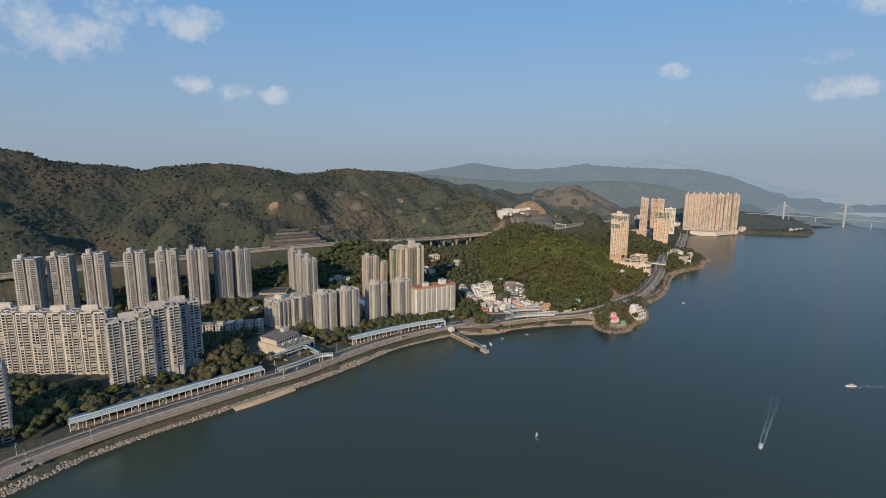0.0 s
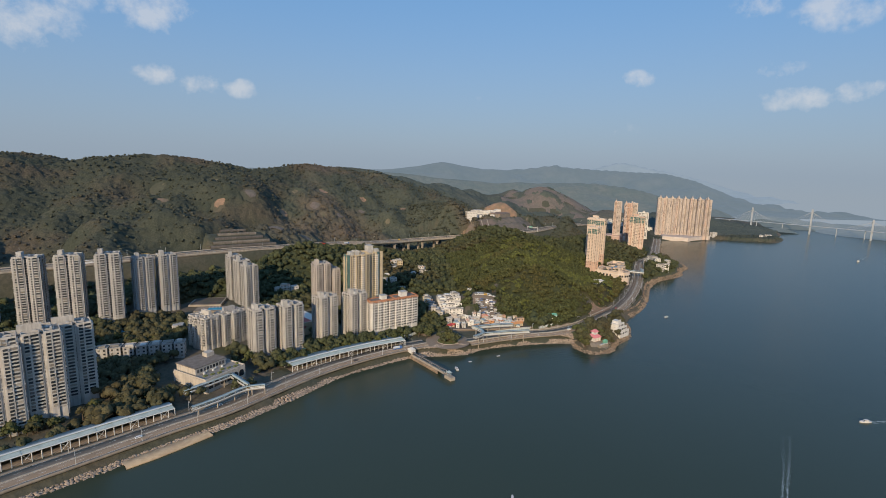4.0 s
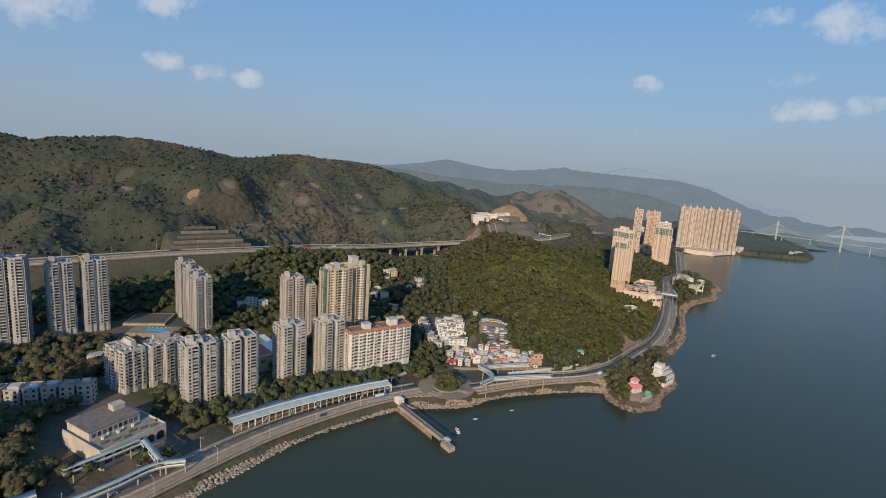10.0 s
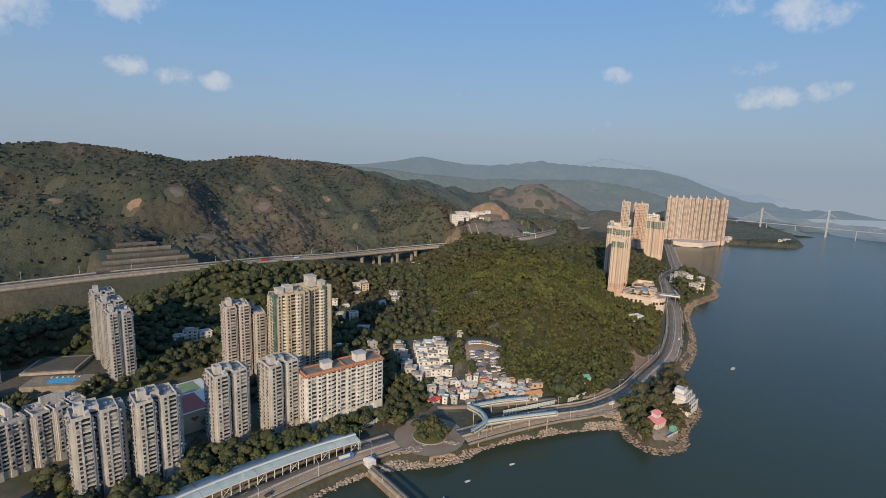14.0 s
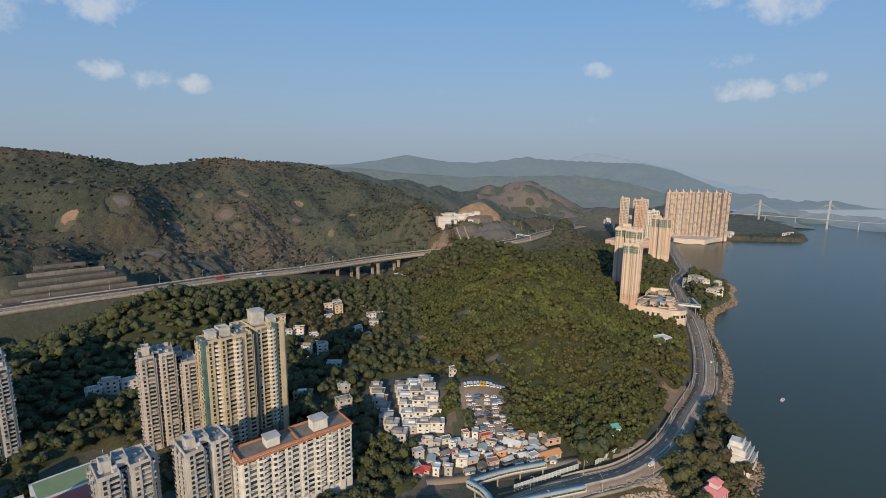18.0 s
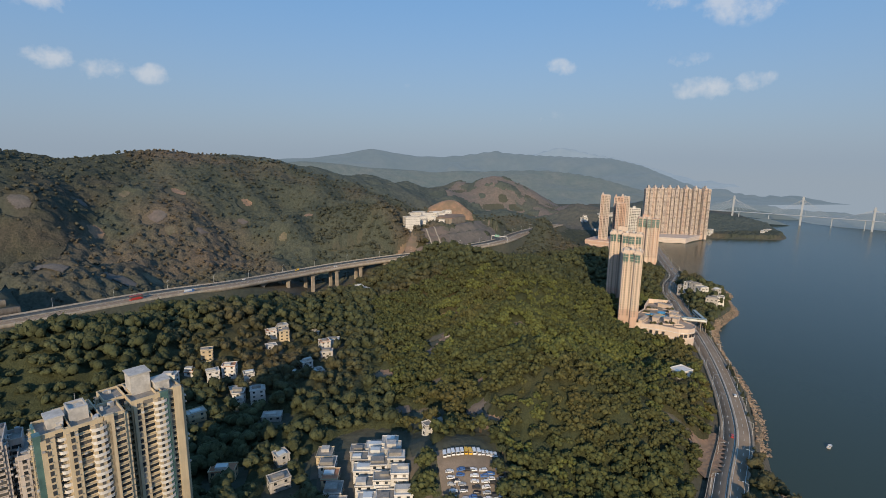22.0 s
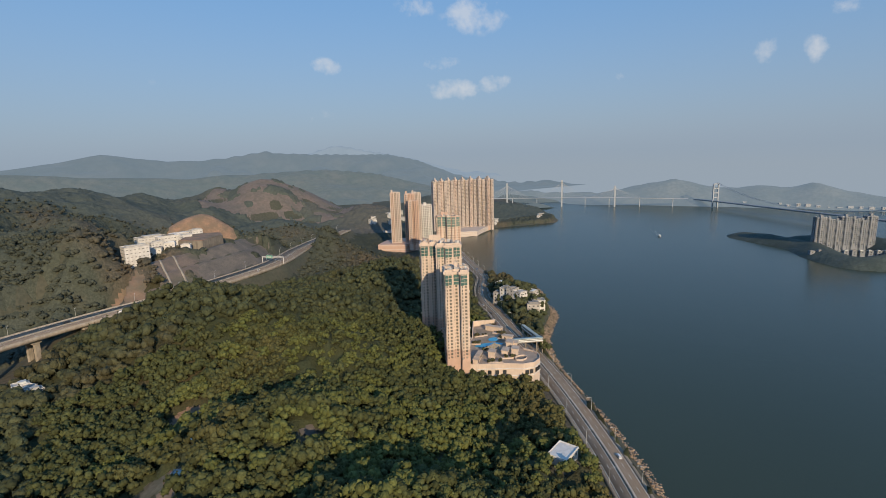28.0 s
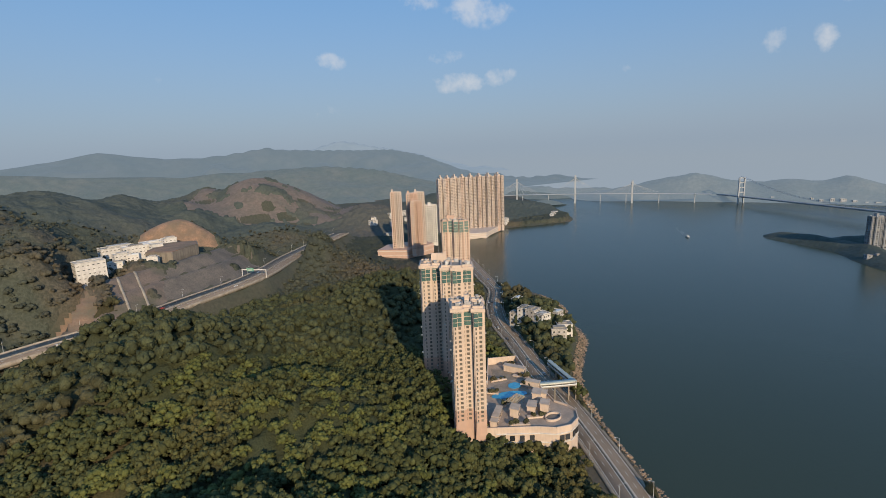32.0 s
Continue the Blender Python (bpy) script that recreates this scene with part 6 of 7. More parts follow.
# ---- clubhouse, car park, pools ----
club = thing("clubhouse", -134.5, 405.5, 8, 59, "cream clubhouse with an arcaded front and flat roof terraces", "clubhouse")
b = Build()
b.box(0, 0, -3, 32, 34, 10)
part("lower_wall", b, CREAMGREY, club)
b = Build()
b.box(-2, 6, 7, 24, 20, 5)
part("upper_wall", b, CREAMGREY, club)
b = Build()
b.box(-2, 6, 12, 25, 21, 0.5)
part("upper_roof", b, DARKROOF, club)
for k in range(9):
    b = Build()
    b.box(-12 + k * 2.5, -4.07, 8.6, 1.6, 0.14, 2.2)
    part("window", b, GLASS, club)
for k in range(7):
    b = Build()
    b.box(-11 + k * 4.4, -10 - (k % 3) * 1.6, 7.15, 2.6, 1.6, 0.9)
    part("planter", b, LAWN, club)
b = Build()
b.box(0, 0, 7, 31.4, 33.4, 0.15)
part("terrace", b, ROOFGREY, club)
b = Build()
b.box(6, 9, 12.5, 6, 5, 3)
part("lift_house", b, CREAMGREY, club)
for sx, sy, pw, pd in ((0, -16.8, 32, 0.4), (-15.8, 0, 0.4, 33), (15.8, 0, 0.4, 33)):
    b = Build()
    b.box(sx, sy, 7.15, pw, pd, 1.0)
    part("parapet", b, CREAMGREY, club)
for k in range(6):
    b = Build()
    ring = [(-2.0, 0.6), (2.0, 0.6), (2.0, 3.2)] + [(2.0 * math.cos(a), 3.2 + 2.0 * math.sin(a)) for a in np.linspace(0.3, 2.84, 7)] + [(-2.0, 3.2)]
    for yy in (-17.12, -16.9):
        b.poly([(-12.8 + k * 5.1 + x, yy, zz) for x, zz in ring])
    part("arch_opening", b, GLASS, club)
for k in range(5):
    b = Build()
    b.cyl(-9 + k * 3.6, -6 + (k % 2) * 2.5, 7.2, 8.6, 0.9, n=8)
    part("roof_fan", b, STEEL, club)

garage = thing("car_park_block", -97, 511, 10, 40, "multi-storey car park with rooftop sports courts and a heart mural", "car park")
b = Build()
b.box(0, 0, -3, 27, 40, 13)
part("core", b, CREAM, garage)
for k in range(4):
    b = Build()
    b.box(0, 0, 1.2 + k * 2.6, 28, 41, 1.2)
    part("deck_parapet", b, WHITE, garage)
b = Build()
b.box(-4, -8, 10.1, 16, 22, 0.2)
part("red_court", b, REDCOURT, garage, "red rooftop court")
b = Build()
b.box(-2, 12, 10.1, 22, 14, 0.22)
part("green_court", b, GREENCOURT, garage, "green rooftop garden")
b = Build()
b.box(-4, -20.7, -1, 14, 0.5, 11.5)
part("mural_wall", b, CREAM, garage)
b = Build()
heart = [(1.9 * math.sin(a) ** 3, 0.11 * (13 * math.cos(a) - 5 * math.cos(2 * a) - 2 * math.cos(3 * a) - math.cos(4 * a))) for a in np.linspace(0, 6.2, 26)]
b.poly([(-4 + x, -21.0, 6.5 + zz) for x, zz in heart[::-1]])
part("heart_mural", b, REDCOURT, garage, "red painted heart")


def pool(x, y, z, w, d, turn, label, deckw=6, deckd=5):
    top = thing("swimming_pool", x, y, z, turn, label, "swimming pool")
    b = Build()
    b.box(0, 0, -4, w + deckw, d + deckd, 4)
    part("deck", b, PAVING, top)
    b = Build()
    b.prism([(w / 2 * math.copysign(abs(math.cos(a)) ** 0.45, math.cos(a)), d / 2 * math.copysign(abs(math.sin(a)) ** 0.45, math.sin(a))) for a in np.linspace(0, 6.1, 22)], 0.0, 0.1)
    part("water", b, POOL, top)
    b = Build()
    for k in range(6):
        b.box(-w / 2 + k * w / 5, d / 2 + 1.4, 0.02, 0.7, 1.8, 0.4)
    tagged(part("loungers", b, WHITE, top), kind="stuff")
    return top


pool(-178.5, 533.5, 20.5, 15, 7, 6, "blue rectangular estate pool on a paved deck", 22, 8)
pool(-77, 461, 9.5, 9, 7, 40, "small round blue pool among shrubs")
pool(-15, 489, 9.5, 8, 5, 25, "kidney-shaped blue pool by the white slab")
pool(-232, 470, 19, 22, 7, 12, "long blue garden pool on a podium", 8, 5)
court = thing("tennis_court", -196, 558, 20.5, 8, "fenced green-grey tennis court on a podium", "tennis court")
b = Build()
b.box(0, 0, -4, 30, 26, 4.3)
part("slab", b, CONCRETE, court)
b = Build()
b.box(0, 0, 0.32, 27, 23, 0.1)
part("surface", b, DARKCOURT, court)
for sx, sy, pw, pd in ((0, -13, 30, 0.1), (0, 13, 30, 0.1), (-15, 0, 0.1, 26), (15, 0, 0.1, 26)):
    b = Build()
    b.box(sx, sy, 0.3, pw, pd, 0.25)
    b.box(sx, sy, 3.2, pw, pd, 0.15)
    part("fence_rail", b, DARKSTEEL, court)
lawn = thing("garden_podium", -208, 482, 17, 12, "raised garden podium with lawn and curved paths", "garden podium")
b = Build()
b.box(0, 0, -8, 40, 20, 9)
part("podium_wall", b, CONCRETE, lawn)
b = Build()
b.prism([(15 * math.cos(a), 7 * math.sin(a)) for a in np.linspace(0, 6, 18)], 1.0, 1.15)
part("lawn", b, LAWN, lawn)
b = Build()
b.box(17, -4, 1, 8, 8, 4)
part("pavilion", b, GREYWALL, lawn)
# The row's darker grey wall colour stands in for the shade of the blocks.
for k in range(7):
    house(-220 + k * 8.2, 428 + k * 2.2, 7.0, 9, 4, 15, GREYWALL, ROOFGREY, "four-storey terraced house below the podium, greyed for shade", "terraced row", seed=160 + k, z=10, far=True, fh=2.8)

# ---- the peach towers' podium ----
TERRACE = material("brown paved terrace", (0.42, 0.335, 0.265), 0.9, second=(0.32, 0.26, 0.21), scale=0.25, fine=(1.5, 0.4))
ROOFTAN = material("tan roof screed", (0.52, 0.43, 0.345), 0.9, second=(0.43, 0.355, 0.29), scale=0.3)
pod = thing("podium", 290, 735, 24, 0, "peach podium with a curved ramp, terraces and swimming pools", "podium")
EDGE = [(257, 741), (259, 733), (269, 726), (284, 715), (290, 709), (297, 706.5), (304, 708.5), (308.5, 713.5), (309.3, 719), (307.5, 726), (312, 738), (315, 748.6), (319, 758.7), (326, 772), (311, 780), (295, 762), (274, 746)]
b = Build()
b.prism(EDGE, -2, 24.4)
fixed(part("podium_wall", b, PEACH), pod)
b = Build()
b.prism([(291.5 + (x - 291.5) * 0.985, 738 + (y - 738) * 0.985) for x, y in EDGE], 24.4, 24.6)
fixed(part("deck", b, TERRACE), pod)
for (x0, y0), (x1, y1) in zip(EDGE, EDGE[1:] + EDGE[:1]):
    b = Build()
    ln = math.hypot(x1 - x0, y1 - y0)
    high = 4.2 if y0 > 770 or y1 > 770 else 1.2
    b.box((x0 + x1) / 2, (y0 + y1) / 2, 24.4, ln + 0.3, 0.4, high, math.degrees(math.atan2(y1 - y0, x1 - x0)))
    fixed(part("parapet", b, PEACH), pod)
for x0, y0, x1, y1, n in ((262, 731, 284, 715.2, 6), (291, 708.2, 296.5, 706.6, 2), (298, 706.6, 304, 708.6, 2), (305, 709.6, 308.4, 713.6, 2)):
    t = math.degrees(math.atan2(y1 - y0, x1 - x0))
    for k in range(n):
        u = (k + 0.5) / n
        b = Build()
        b.box(x0 + (x1 - x0) * u + 0.1 * math.sin(radians(t)), y0 + (y1 - y0) * u - 0.1 * math.cos(radians(t)), 18.6, 2.2, 0.5, 2.6, t)
        fixed(part("wall_opening", b, GLASS), pod)
for k in range(2):
    ring_ = [(x, y) for x, y in EDGE[2:10]]
    for (x0, y0), (x1, y1) in zip(ring_[:-1], ring_[1:]):
        b = Build()
        b.box((x0 + x1) / 2, (y0 + y1) / 2, 17.6 + k * 4.4, math.hypot(x1 - x0, y1 - y0) + 0.3, 0.9, 0.4, math.degrees(math.atan2(y1 - y0, x1 - x0)))
        fixed(part("storey_band", b, WHITE), pod)
# No hole is cut: a flat dark disc paints the shade inside the ramp.
b = Build()
b.prism([(296 + 3.9 * math.cos(a), 716.5 + 2.8 * math.sin(a)) for a in np.linspace(0, 6, 20)], 24.6, 24.68)
fixed(part("ramp_well", b, DARKROOF, None), pod)
b = Build()
for k in range(20):
    a0 = 6.2832 * k / 20
    b.v += [(296 + r_ * math.cos(a0), 716.5 + r_ * 0.72 * math.sin(a0), z_) for r_, z_ in ((4.0, 24.6), (4.4, 24.6), (4.4, 25.7), (4.0, 25.7))]
    i, j = 4 * k, 4 * ((k + 1) % 20)
    b.f += [(i + m, j + m, j + (m + 1) % 4, i + (m + 1) % 4) for m in range(4)]
fixed(part("ramp_parapet", b, PEACH), pod)
for cx, cy, w, d, h, t in ((302, 732.5, 6, 4, 5, 35), (306, 732, 4, 3.5, 3.5, 35), (284, 729.5, 5, 4, 4.2, 35), (293, 727, 6, 4, 3.6, 35), (298, 723.5, 5, 4, 4.4, 35), (270, 728.5, 3, 3, 3.0, 35), (276, 733, 10, 2.6, 3.2, 35), (311, 744, 3, 7, 3.2, 25), (316, 763, 3, 12, 3.4, 25)):
    b = Build()
    b.box(cx, cy, 24.6, w, d, h, t)
    hall_ = fixed(part("pavilion", b, PEACH), pod)
    b = Build()
    b.box(cx, cy, 24.6 + h, w + 0.7, d + 0.7, 0.35, t)
    ob = fixed(part("roof_slab", b, ROOFTAN), hall_)
    b = Build()
    for k in range(max(1, int(w // 2))):
        u = (k + 0.5) / max(1, int(w // 2)) - 0.5
        b.box(cx + math.cos(radians(t)) * u * w + math.sin(radians(t)) * (d / 2), cy + math.sin(radians(t)) * u * w - math.cos(radians(t)) * (d / 2), 25.4, 1.0, 0.16, 1.6, t)
    ob = fixed(part("glazing", b, GLASS), hall_)
b = Build()
for k in range(9):
    b.box(287 + k * 1.1, 735.8 + k * 0.25, 27.4, 0.35, 5.4, 0.3, 12)
for x, y in ((286.6, 734), (286, 738.6), (296.2, 736), (295.6, 740.2)):
    b.box(x, y, 24.6, 0.4, 0.4, 2.8)
fixed(part("pergola", b, CREAM), pod)
b = Build()
b.prism([(304.5 + 3.8 * math.cos(a), 751 + 3.2 * math.sin(a)) for a in np.linspace(0, 6, 20)], 24.65, 24.8)
fixed(part("pool_water", b, POOL), pod)
b = Build()
b.prism([(295.5 + 9.6 * math.cos(a) * 0.9 + 3.4 * math.sin(a) * 0.42, 745.4 - 9.6 * math.cos(a) * 0.42 + 3.4 * math.sin(a) * 0.9) for a in np.linspace(0, 6, 26)], 24.65, 24.8)
fixed(part("pool_water", b, POOL), pod)
b = Build()
b.prism([(286, 750), (304, 739), (311, 749), (306, 756), (296, 758)], 24.6, 24.64)
fixed(part("pool_terrace", b, PAVING), pod)
b = Build()
b.prism([(298, 760), (312, 755), (318, 764), (308, 774)], 24.6, 24.66)
fixed(part("upper_court", b, PAVING), pod)
for cx, cy, w, d, t in ((280, 722, 9, 2.2, -37), (290, 722, 8, 2.0, -30), (289, 739.5, 8, 1.6, 12), (309.5, 747, 2, 7, 25), (314, 756, 2, 9, 25), (290, 752, 2, 6, 40), (302, 761, 9, 2, -20), (272, 739, 5, 2, 35), (320, 770, 5, 2, 20)):
    b = Build()
    b.box(cx, cy, 24.6, w, d, 0.8, t)
    planter = fixed(part("planter", b, PEACH), pod)
    r = np.random.default_rng(int(cx * 7 + cy))
    c_, s_ = math.cos(radians(t)), math.sin(radians(t))
    u, v = r.uniform(-0.5, 0.5, 8) * w, r.uniform(-0.4, 0.4, 8) * d
    me = raw_mesh("shrubs", *scatter(MID, np.stack([cx + c_ * u - s_ * v, cy + s_ * u + c_ * v, np.full(8, 25.2)], 1), r.uniform(0.7, 1.5, 8), r.uniform(0, 6, 8), r.integers(0, 6, 8)), FOREST_DARK)
    tagged(fixed(new("shrubs", me), planter), kind="stuff")
# podiums of the bay
for ring, h, mat, label in (([(618, 1222), (668, 1196), (752, 1244), (742, 1262), (640, 1280)], 10, FARPEACH, "pale seaside podium below the wall of towers"), ([(440, 1155), (470, 1125), (522, 1140), (525, 1175), (470, 1180)], 20, SALMON, "salmon podium with curved terraces")):
    pd = thing("podium", *ring[0], 2, 0, label, "podium")
    b = Build()
    b.prism(ring, 0, h)
    fixed(part("wall", b, mat), pd)
    m = (sum(p[0] for p in ring) / len(ring), sum(p[1] for p in ring) / len(ring))
    for k in range(3):
        b = Build()
        b.prism([(m[0] + (p[0] - m[0]) * 1.01, m[1] + (p[1] - m[1]) * 1.01) for p in ring], h * (0.3 + 0.3 * k), h * (0.3 + 0.3 * k) + 0.5)
        fixed(part("storey_band", b, WHITE), pd)
for k, (x, y, w, d, h) in enumerate(((772, 1262, 14, 10, 14), (905, 1262, 16, 8, 6), (935, 1285, 18, 9, 7), (890, 1250, 6, 6, 9), (960, 1310, 14, 8, 5))):
    house(x, y, w, d, max(1, int(h / 3)), 20, WHITE, ROOFGREY, "white low building on the far shore", "far shore buildings", seed=180 + k, z=4, far=True)
for k in range(14):
    house(hr.uniform(520, 640), hr.uniform(1250, 1360), hr.uniform(8, 14), hr.uniform(6, 10), hr.randint(2, 3), hr.uniform(-30, 30), WHITE, ROOFGREY, "small white house on the inland slope", "inland houses", seed=200 + k, far=True)
# villas on the rocky point
for k, (x, y, w, d, fl, t) in enumerate(((398, 846, 9, 8, 3, 25), (399, 838, 9, 8, 3, 20), (399, 829, 9, 8, 3, 10), (400, 820, 9, 8, 3, 0), (398, 803, 11, 8, 3, -35), (408, 806, 11, 8, 3, -35), (418, 822, 8, 7, 2, 10), (430, 878, 10, 7, 2, 20))):
    house(x, y, w, d, fl, t, WHITE if k % 2 else GREIGE, ROOFGREY, "white terraced villa with wide glass on the rocky point", "point villas", seed=220 + k, fh=3.2)
# temple and villa on the islet
tem = thing("seaside_temple", 178, 494, 4.5, 30, "small pink-roofed seaside temple with a white balustrade", "temple")
b = Build()
b.box(0, 0, -2, 9, 8, 6.5)
part("wall", b, WHITE, tem)
b = Build()
b.prism([(-5.6, -5), (5.6, -5), (5.6, 5), (-5.6, 5)], 4.5, 6.6, taper=0.55)
part("lower_roof", b, PINKROOF, tem)
b = Build()
b.box(0, 0, 6.4, 4.6, 4.2, 2.4)
part("upper_wall", b, WHITE, tem)
b = Build()
b.prism([(-3.2, -3), (3.2, -3), (3.2, 3), (-3.2, 3)], 8.8, 10.6, taper=0.3)
part("upper_roof", b, PINKROOF, tem)
for k in range(4):
    b = Build()
    b.cyl(-4 + k * 2.7, -4.6, -1, 4.5, 0.25, n=8)
    part("column", b, SALMON, tem)
b = Build()
b.box(0, -8.5, -2, 13, 8, 2.2)
part("terrace", b, PAVING, tem)
b = Build()
b.box(0, -8.5, 0.2, 5, 3, 0.1)
part("pond", b, POOL, tem)
b = Build()
b.box(5.5, -9.5, 0.2, 3.4, 3.4, 2.2)
b.prism([(3.4, -11.6), (7.6, -11.6), (7.6, -7.4), (3.4, -7.4)], 2.4, 3.6, taper=0.3)
part("pavilion", b, GREENROOF, tem)
b = Build()
for k in range(15):
    b.box(-6.3 + k * 0.9, -12.4, 0.2, 0.18, 0.18, 0.9)
b.box(0, -12.4, 1.1, 13, 0.25, 0.2)
part("balustrade", b, WHITE, tem)
tem.scale = (0.9, 0.9, 1.1)
villa = thing("shore_villa", 213, 521, 4, 40, "white tiered seaside villa on a rock ledge", "villa")
for k, (w, d, zz, h) in enumerate(((15, 10, -4, 7), (13, 8.5, 3, 3), (10, 7, 6, 3), (5, 5, 9, 2.4))):
    b = Build()
    b.box(-k * 0.6, k * 0.6, zz, w, d, h)
    b.box(-k * 0.6, k * 0.6 - d / 2 + 0.1, zz + h, w, 0.2, 0.9)
    part("storey", b, WHITE, villa)
villa.scale = (1.2, 1.2, 1.1)
me = pane_mesh(1.3, 1.3, GLASS)
for k in range(3):
    for j in range(4):
        ob = new("window", me)
        ob.parent = villa
        ob.matrix_local = pose(-4.5 + j * 2.8, -5.0 + k * 1.32 + (0 if k else 0.0), [0.8, 4.0, 7.0][k], 0, 0, 0)
tagged(patch("islet_terrace", [(165, 484), (185, 482), (196, 496), (190, 506), (168, 504)], PAVING, "paved temple terrace", "terrace", 0.25), kind="structure")

# ---- roundabout ----
island = Build()
island.cyl(41, 488, 5, 6.5, 9.5, n=26)
tagged(part("roundabout_island", island, LAWN), "planted roundabout island", "roundabout", kind="structure")
ring = Build()
n = 36
for i in range(n):
    a0, a1 = 6.2832 * i / n, 6.2832 * (i + 1) / n
    ring.poly([(41 + r * math.cos(a), 488 + r * math.sin(a), 6.16) for r, a in ((9.5, a0), (20, a0), (20, a1), (9.5, a1))])
tagged(part("road", ring, ASPHALT), "asphalt roundabout carriageway", "road", kind="structure")
kerb = Build()
for i in range(n):
    a0, a1 = 6.2832 * i / n, 6.2832 * (i + 1) / n
    kerb.prism([(41 + r * math.cos(a), 488 + r * math.sin(a)) for r, a in ((9.4, a0), (9.9, a0), (9.9, a1), (9.4, a1))], 6, 6.6)
tagged(part("kerb", kerb, CONCRETE), "pale roundabout kerb", "kerb", kind="structure")
viaduct_line = spline([(18, 502), (24, 512), (26, 524), (22, 536)], 3.0)
side = np.column_stack([viaduct_line, np.linspace(6.2, 9.5, len(viaduct_line))])
tagged(strip("road", side, -3.5, 3.5, ASPHALT, 0.1, 1.5), "estate access road rising from the roundabout", "road", kind="structure")
front = spline([(48, 520), (70, 521), (95, 524), (125, 528), (150, 532), (170, 542)], 4.0)
front = np.column_stack([front, road_z(front[:, 1]) + 0.1])
tagged(strip("road", front, -3.2, 3.2, ASPHALT, 0.15, 0.8), "village front road", "road", kind="structure")


# ---- vehicles ----
def car(color, kind="car"):
    """A parked or driving vehicle built of body, cabin glass, roof and four wheels; nose along +x."""
    dims = {"car": (4.4, 1.8, 0.75, 1.45), "van": (5.0, 1.9, 1.0, 2.2), "bus": (11.5, 2.5, 1.2, 4.2), "truck": (9.5, 2.5, 1.1, 3.2)}[kind]
    length, wide, low, high = dims
    names = {"car": "car", "van": "van", "bus": "double_decker_bus", "truck": "tanker_truck"}
    labels = {"car": "%s saloon car" % color, "van": "%s panel van" % color, "bus": "%s double-decker bus on the road" % color, "truck": "%s tanker truck with a long tank" % color}
    top = thing(names[kind], 0, 0, -500, 0, labels[kind] + (" with dark windows" if kind in ("car", "van") else ""), {"bus": "bus", "truck": "truck"}.get(kind, kind))
    b = Build()
    b.prism([(-length / 2, -wide / 2), (length / 2 - 0.25, -wide / 2), (length / 2, -wide / 2 + 0.35), (length / 2, wide / 2 - 0.35), (length / 2 - 0.25, wide / 2), (-length / 2, wide / 2)], 0.3, low + 0.2, taper=0.97)
    part("body", b, CARPAINT[color], top)
    if kind == "truck":
        b = Build()
        b.bar((-length / 2 + 0.2, 0, 2.1), (length / 2 - 2.4, 0, 2.1), 1.15, 12)
        part("tank", b, STEEL, top)
        b = Build()
        b.box(length / 2 - 1.1, 0, low, 2.0, wide, 1.9)
        part("cab", b, CARPAINT[color], top)
    else:
        c0, c1 = {"car": (-1.7, 0.9), "van": (-2.4, 1.9), "bus": (-5.7, 5.6)}[kind]
        b = Build()
        b.prism([(c0, -wide / 2 + 0.06), (c1, -wide / 2 + 0.06), (c1, wide / 2 - 0.06), (c0, wide / 2 - 0.06)], low + 0.2, high - 0.12, taper=0.86 if kind == "car" else 0.97)
        part("cabin_glass", b, GLASS, top)
        b = Build()
        m = (c0 + c1) / 2
        f = 0.86 if kind == "car" else 0.97
        b.box(m, 0, high - 0.12, (c1 - c0) * f, (wide - 0.12) * f, 0.12)
        if kind != "car":
            b.box(m - 0.5, 0, low + 0.2, (c1 - c0) * 0.72, wide, high - low - (0.35 if kind == "van" else 1.9))
        part("roof", b, CARPAINT[color], top)
    for sx in (-length * 0.31, length * 0.31):
        for sy in (-1, 1):
            b = Build()
            b.bar((sx, sy * (wide / 2 - 0.2), 0.32), (sx, sy * (wide / 2 + 0.02), 0.32), 0.32, 8)
            part("wheel", b, DARKSTEEL, top)
    return top


proto = {(c, k): car(c, k) for c, k in (("white", "car"), ("silver", "car"), ("black", "car"), ("red", "car"), ("blue", "car"), ("white", "van"), ("yellow", "van"), ("blue", "truck"), ("yellow", "bus"), ("red", "bus"), ("white", "bus"))}
used = set()


def place(key, x, y, z, turn, group=""):
    ob = proto[key] if key not in used else None
    m = pose(x, y, z, 0, 0, turn)
    if ob is None:
        ob = copy_thing(proto[key], m)
    else:
        used.add(key)
        ob.matrix_world = m
    ob.scale = (0.82, 0.82, 0.82)
    if group:
        ob["group"] = group
    return ob


vr = random.Random(21)
saloon = [("white", "car"), ("silver", "car"), ("black", "car"), ("black", "car"), ("white", "car"), ("silver", "car"), ("white", "car"), ("black", "car"), ("black", "car"), ("silver", "car"), ("blue", "car"), ("white", "car"), ("silver", "car")]
park = []
for k in range(13):
    park += [(76.5 + k * 2.0, 578 + k * 0.1, 85, ("yellow", "van") if k in (5, 6) else ("white", "van") if k < 9 else ("white", "car"))]
for k in range(15):
    park += [(101 - k * 0.3, 577 - k * 2.2, 172, vr.choice(saloon)), (88 - k * 0.1, 571 - k * 2.1, 170 if k % 2 else -8, vr.choice(saloon))]
for k in range(10):
    park += [(77.5 + k * 0.1, 571 - k * 2.3, -5, vr.choice(saloon))]
for k in range(8):
    park += [(92.6 - k * 0.2, 571 - k * 2.1, 174, vr.choice(saloon)), (106 + k * 2.3, 552 - 0.3 * k, 80, vr.choice(saloon))]
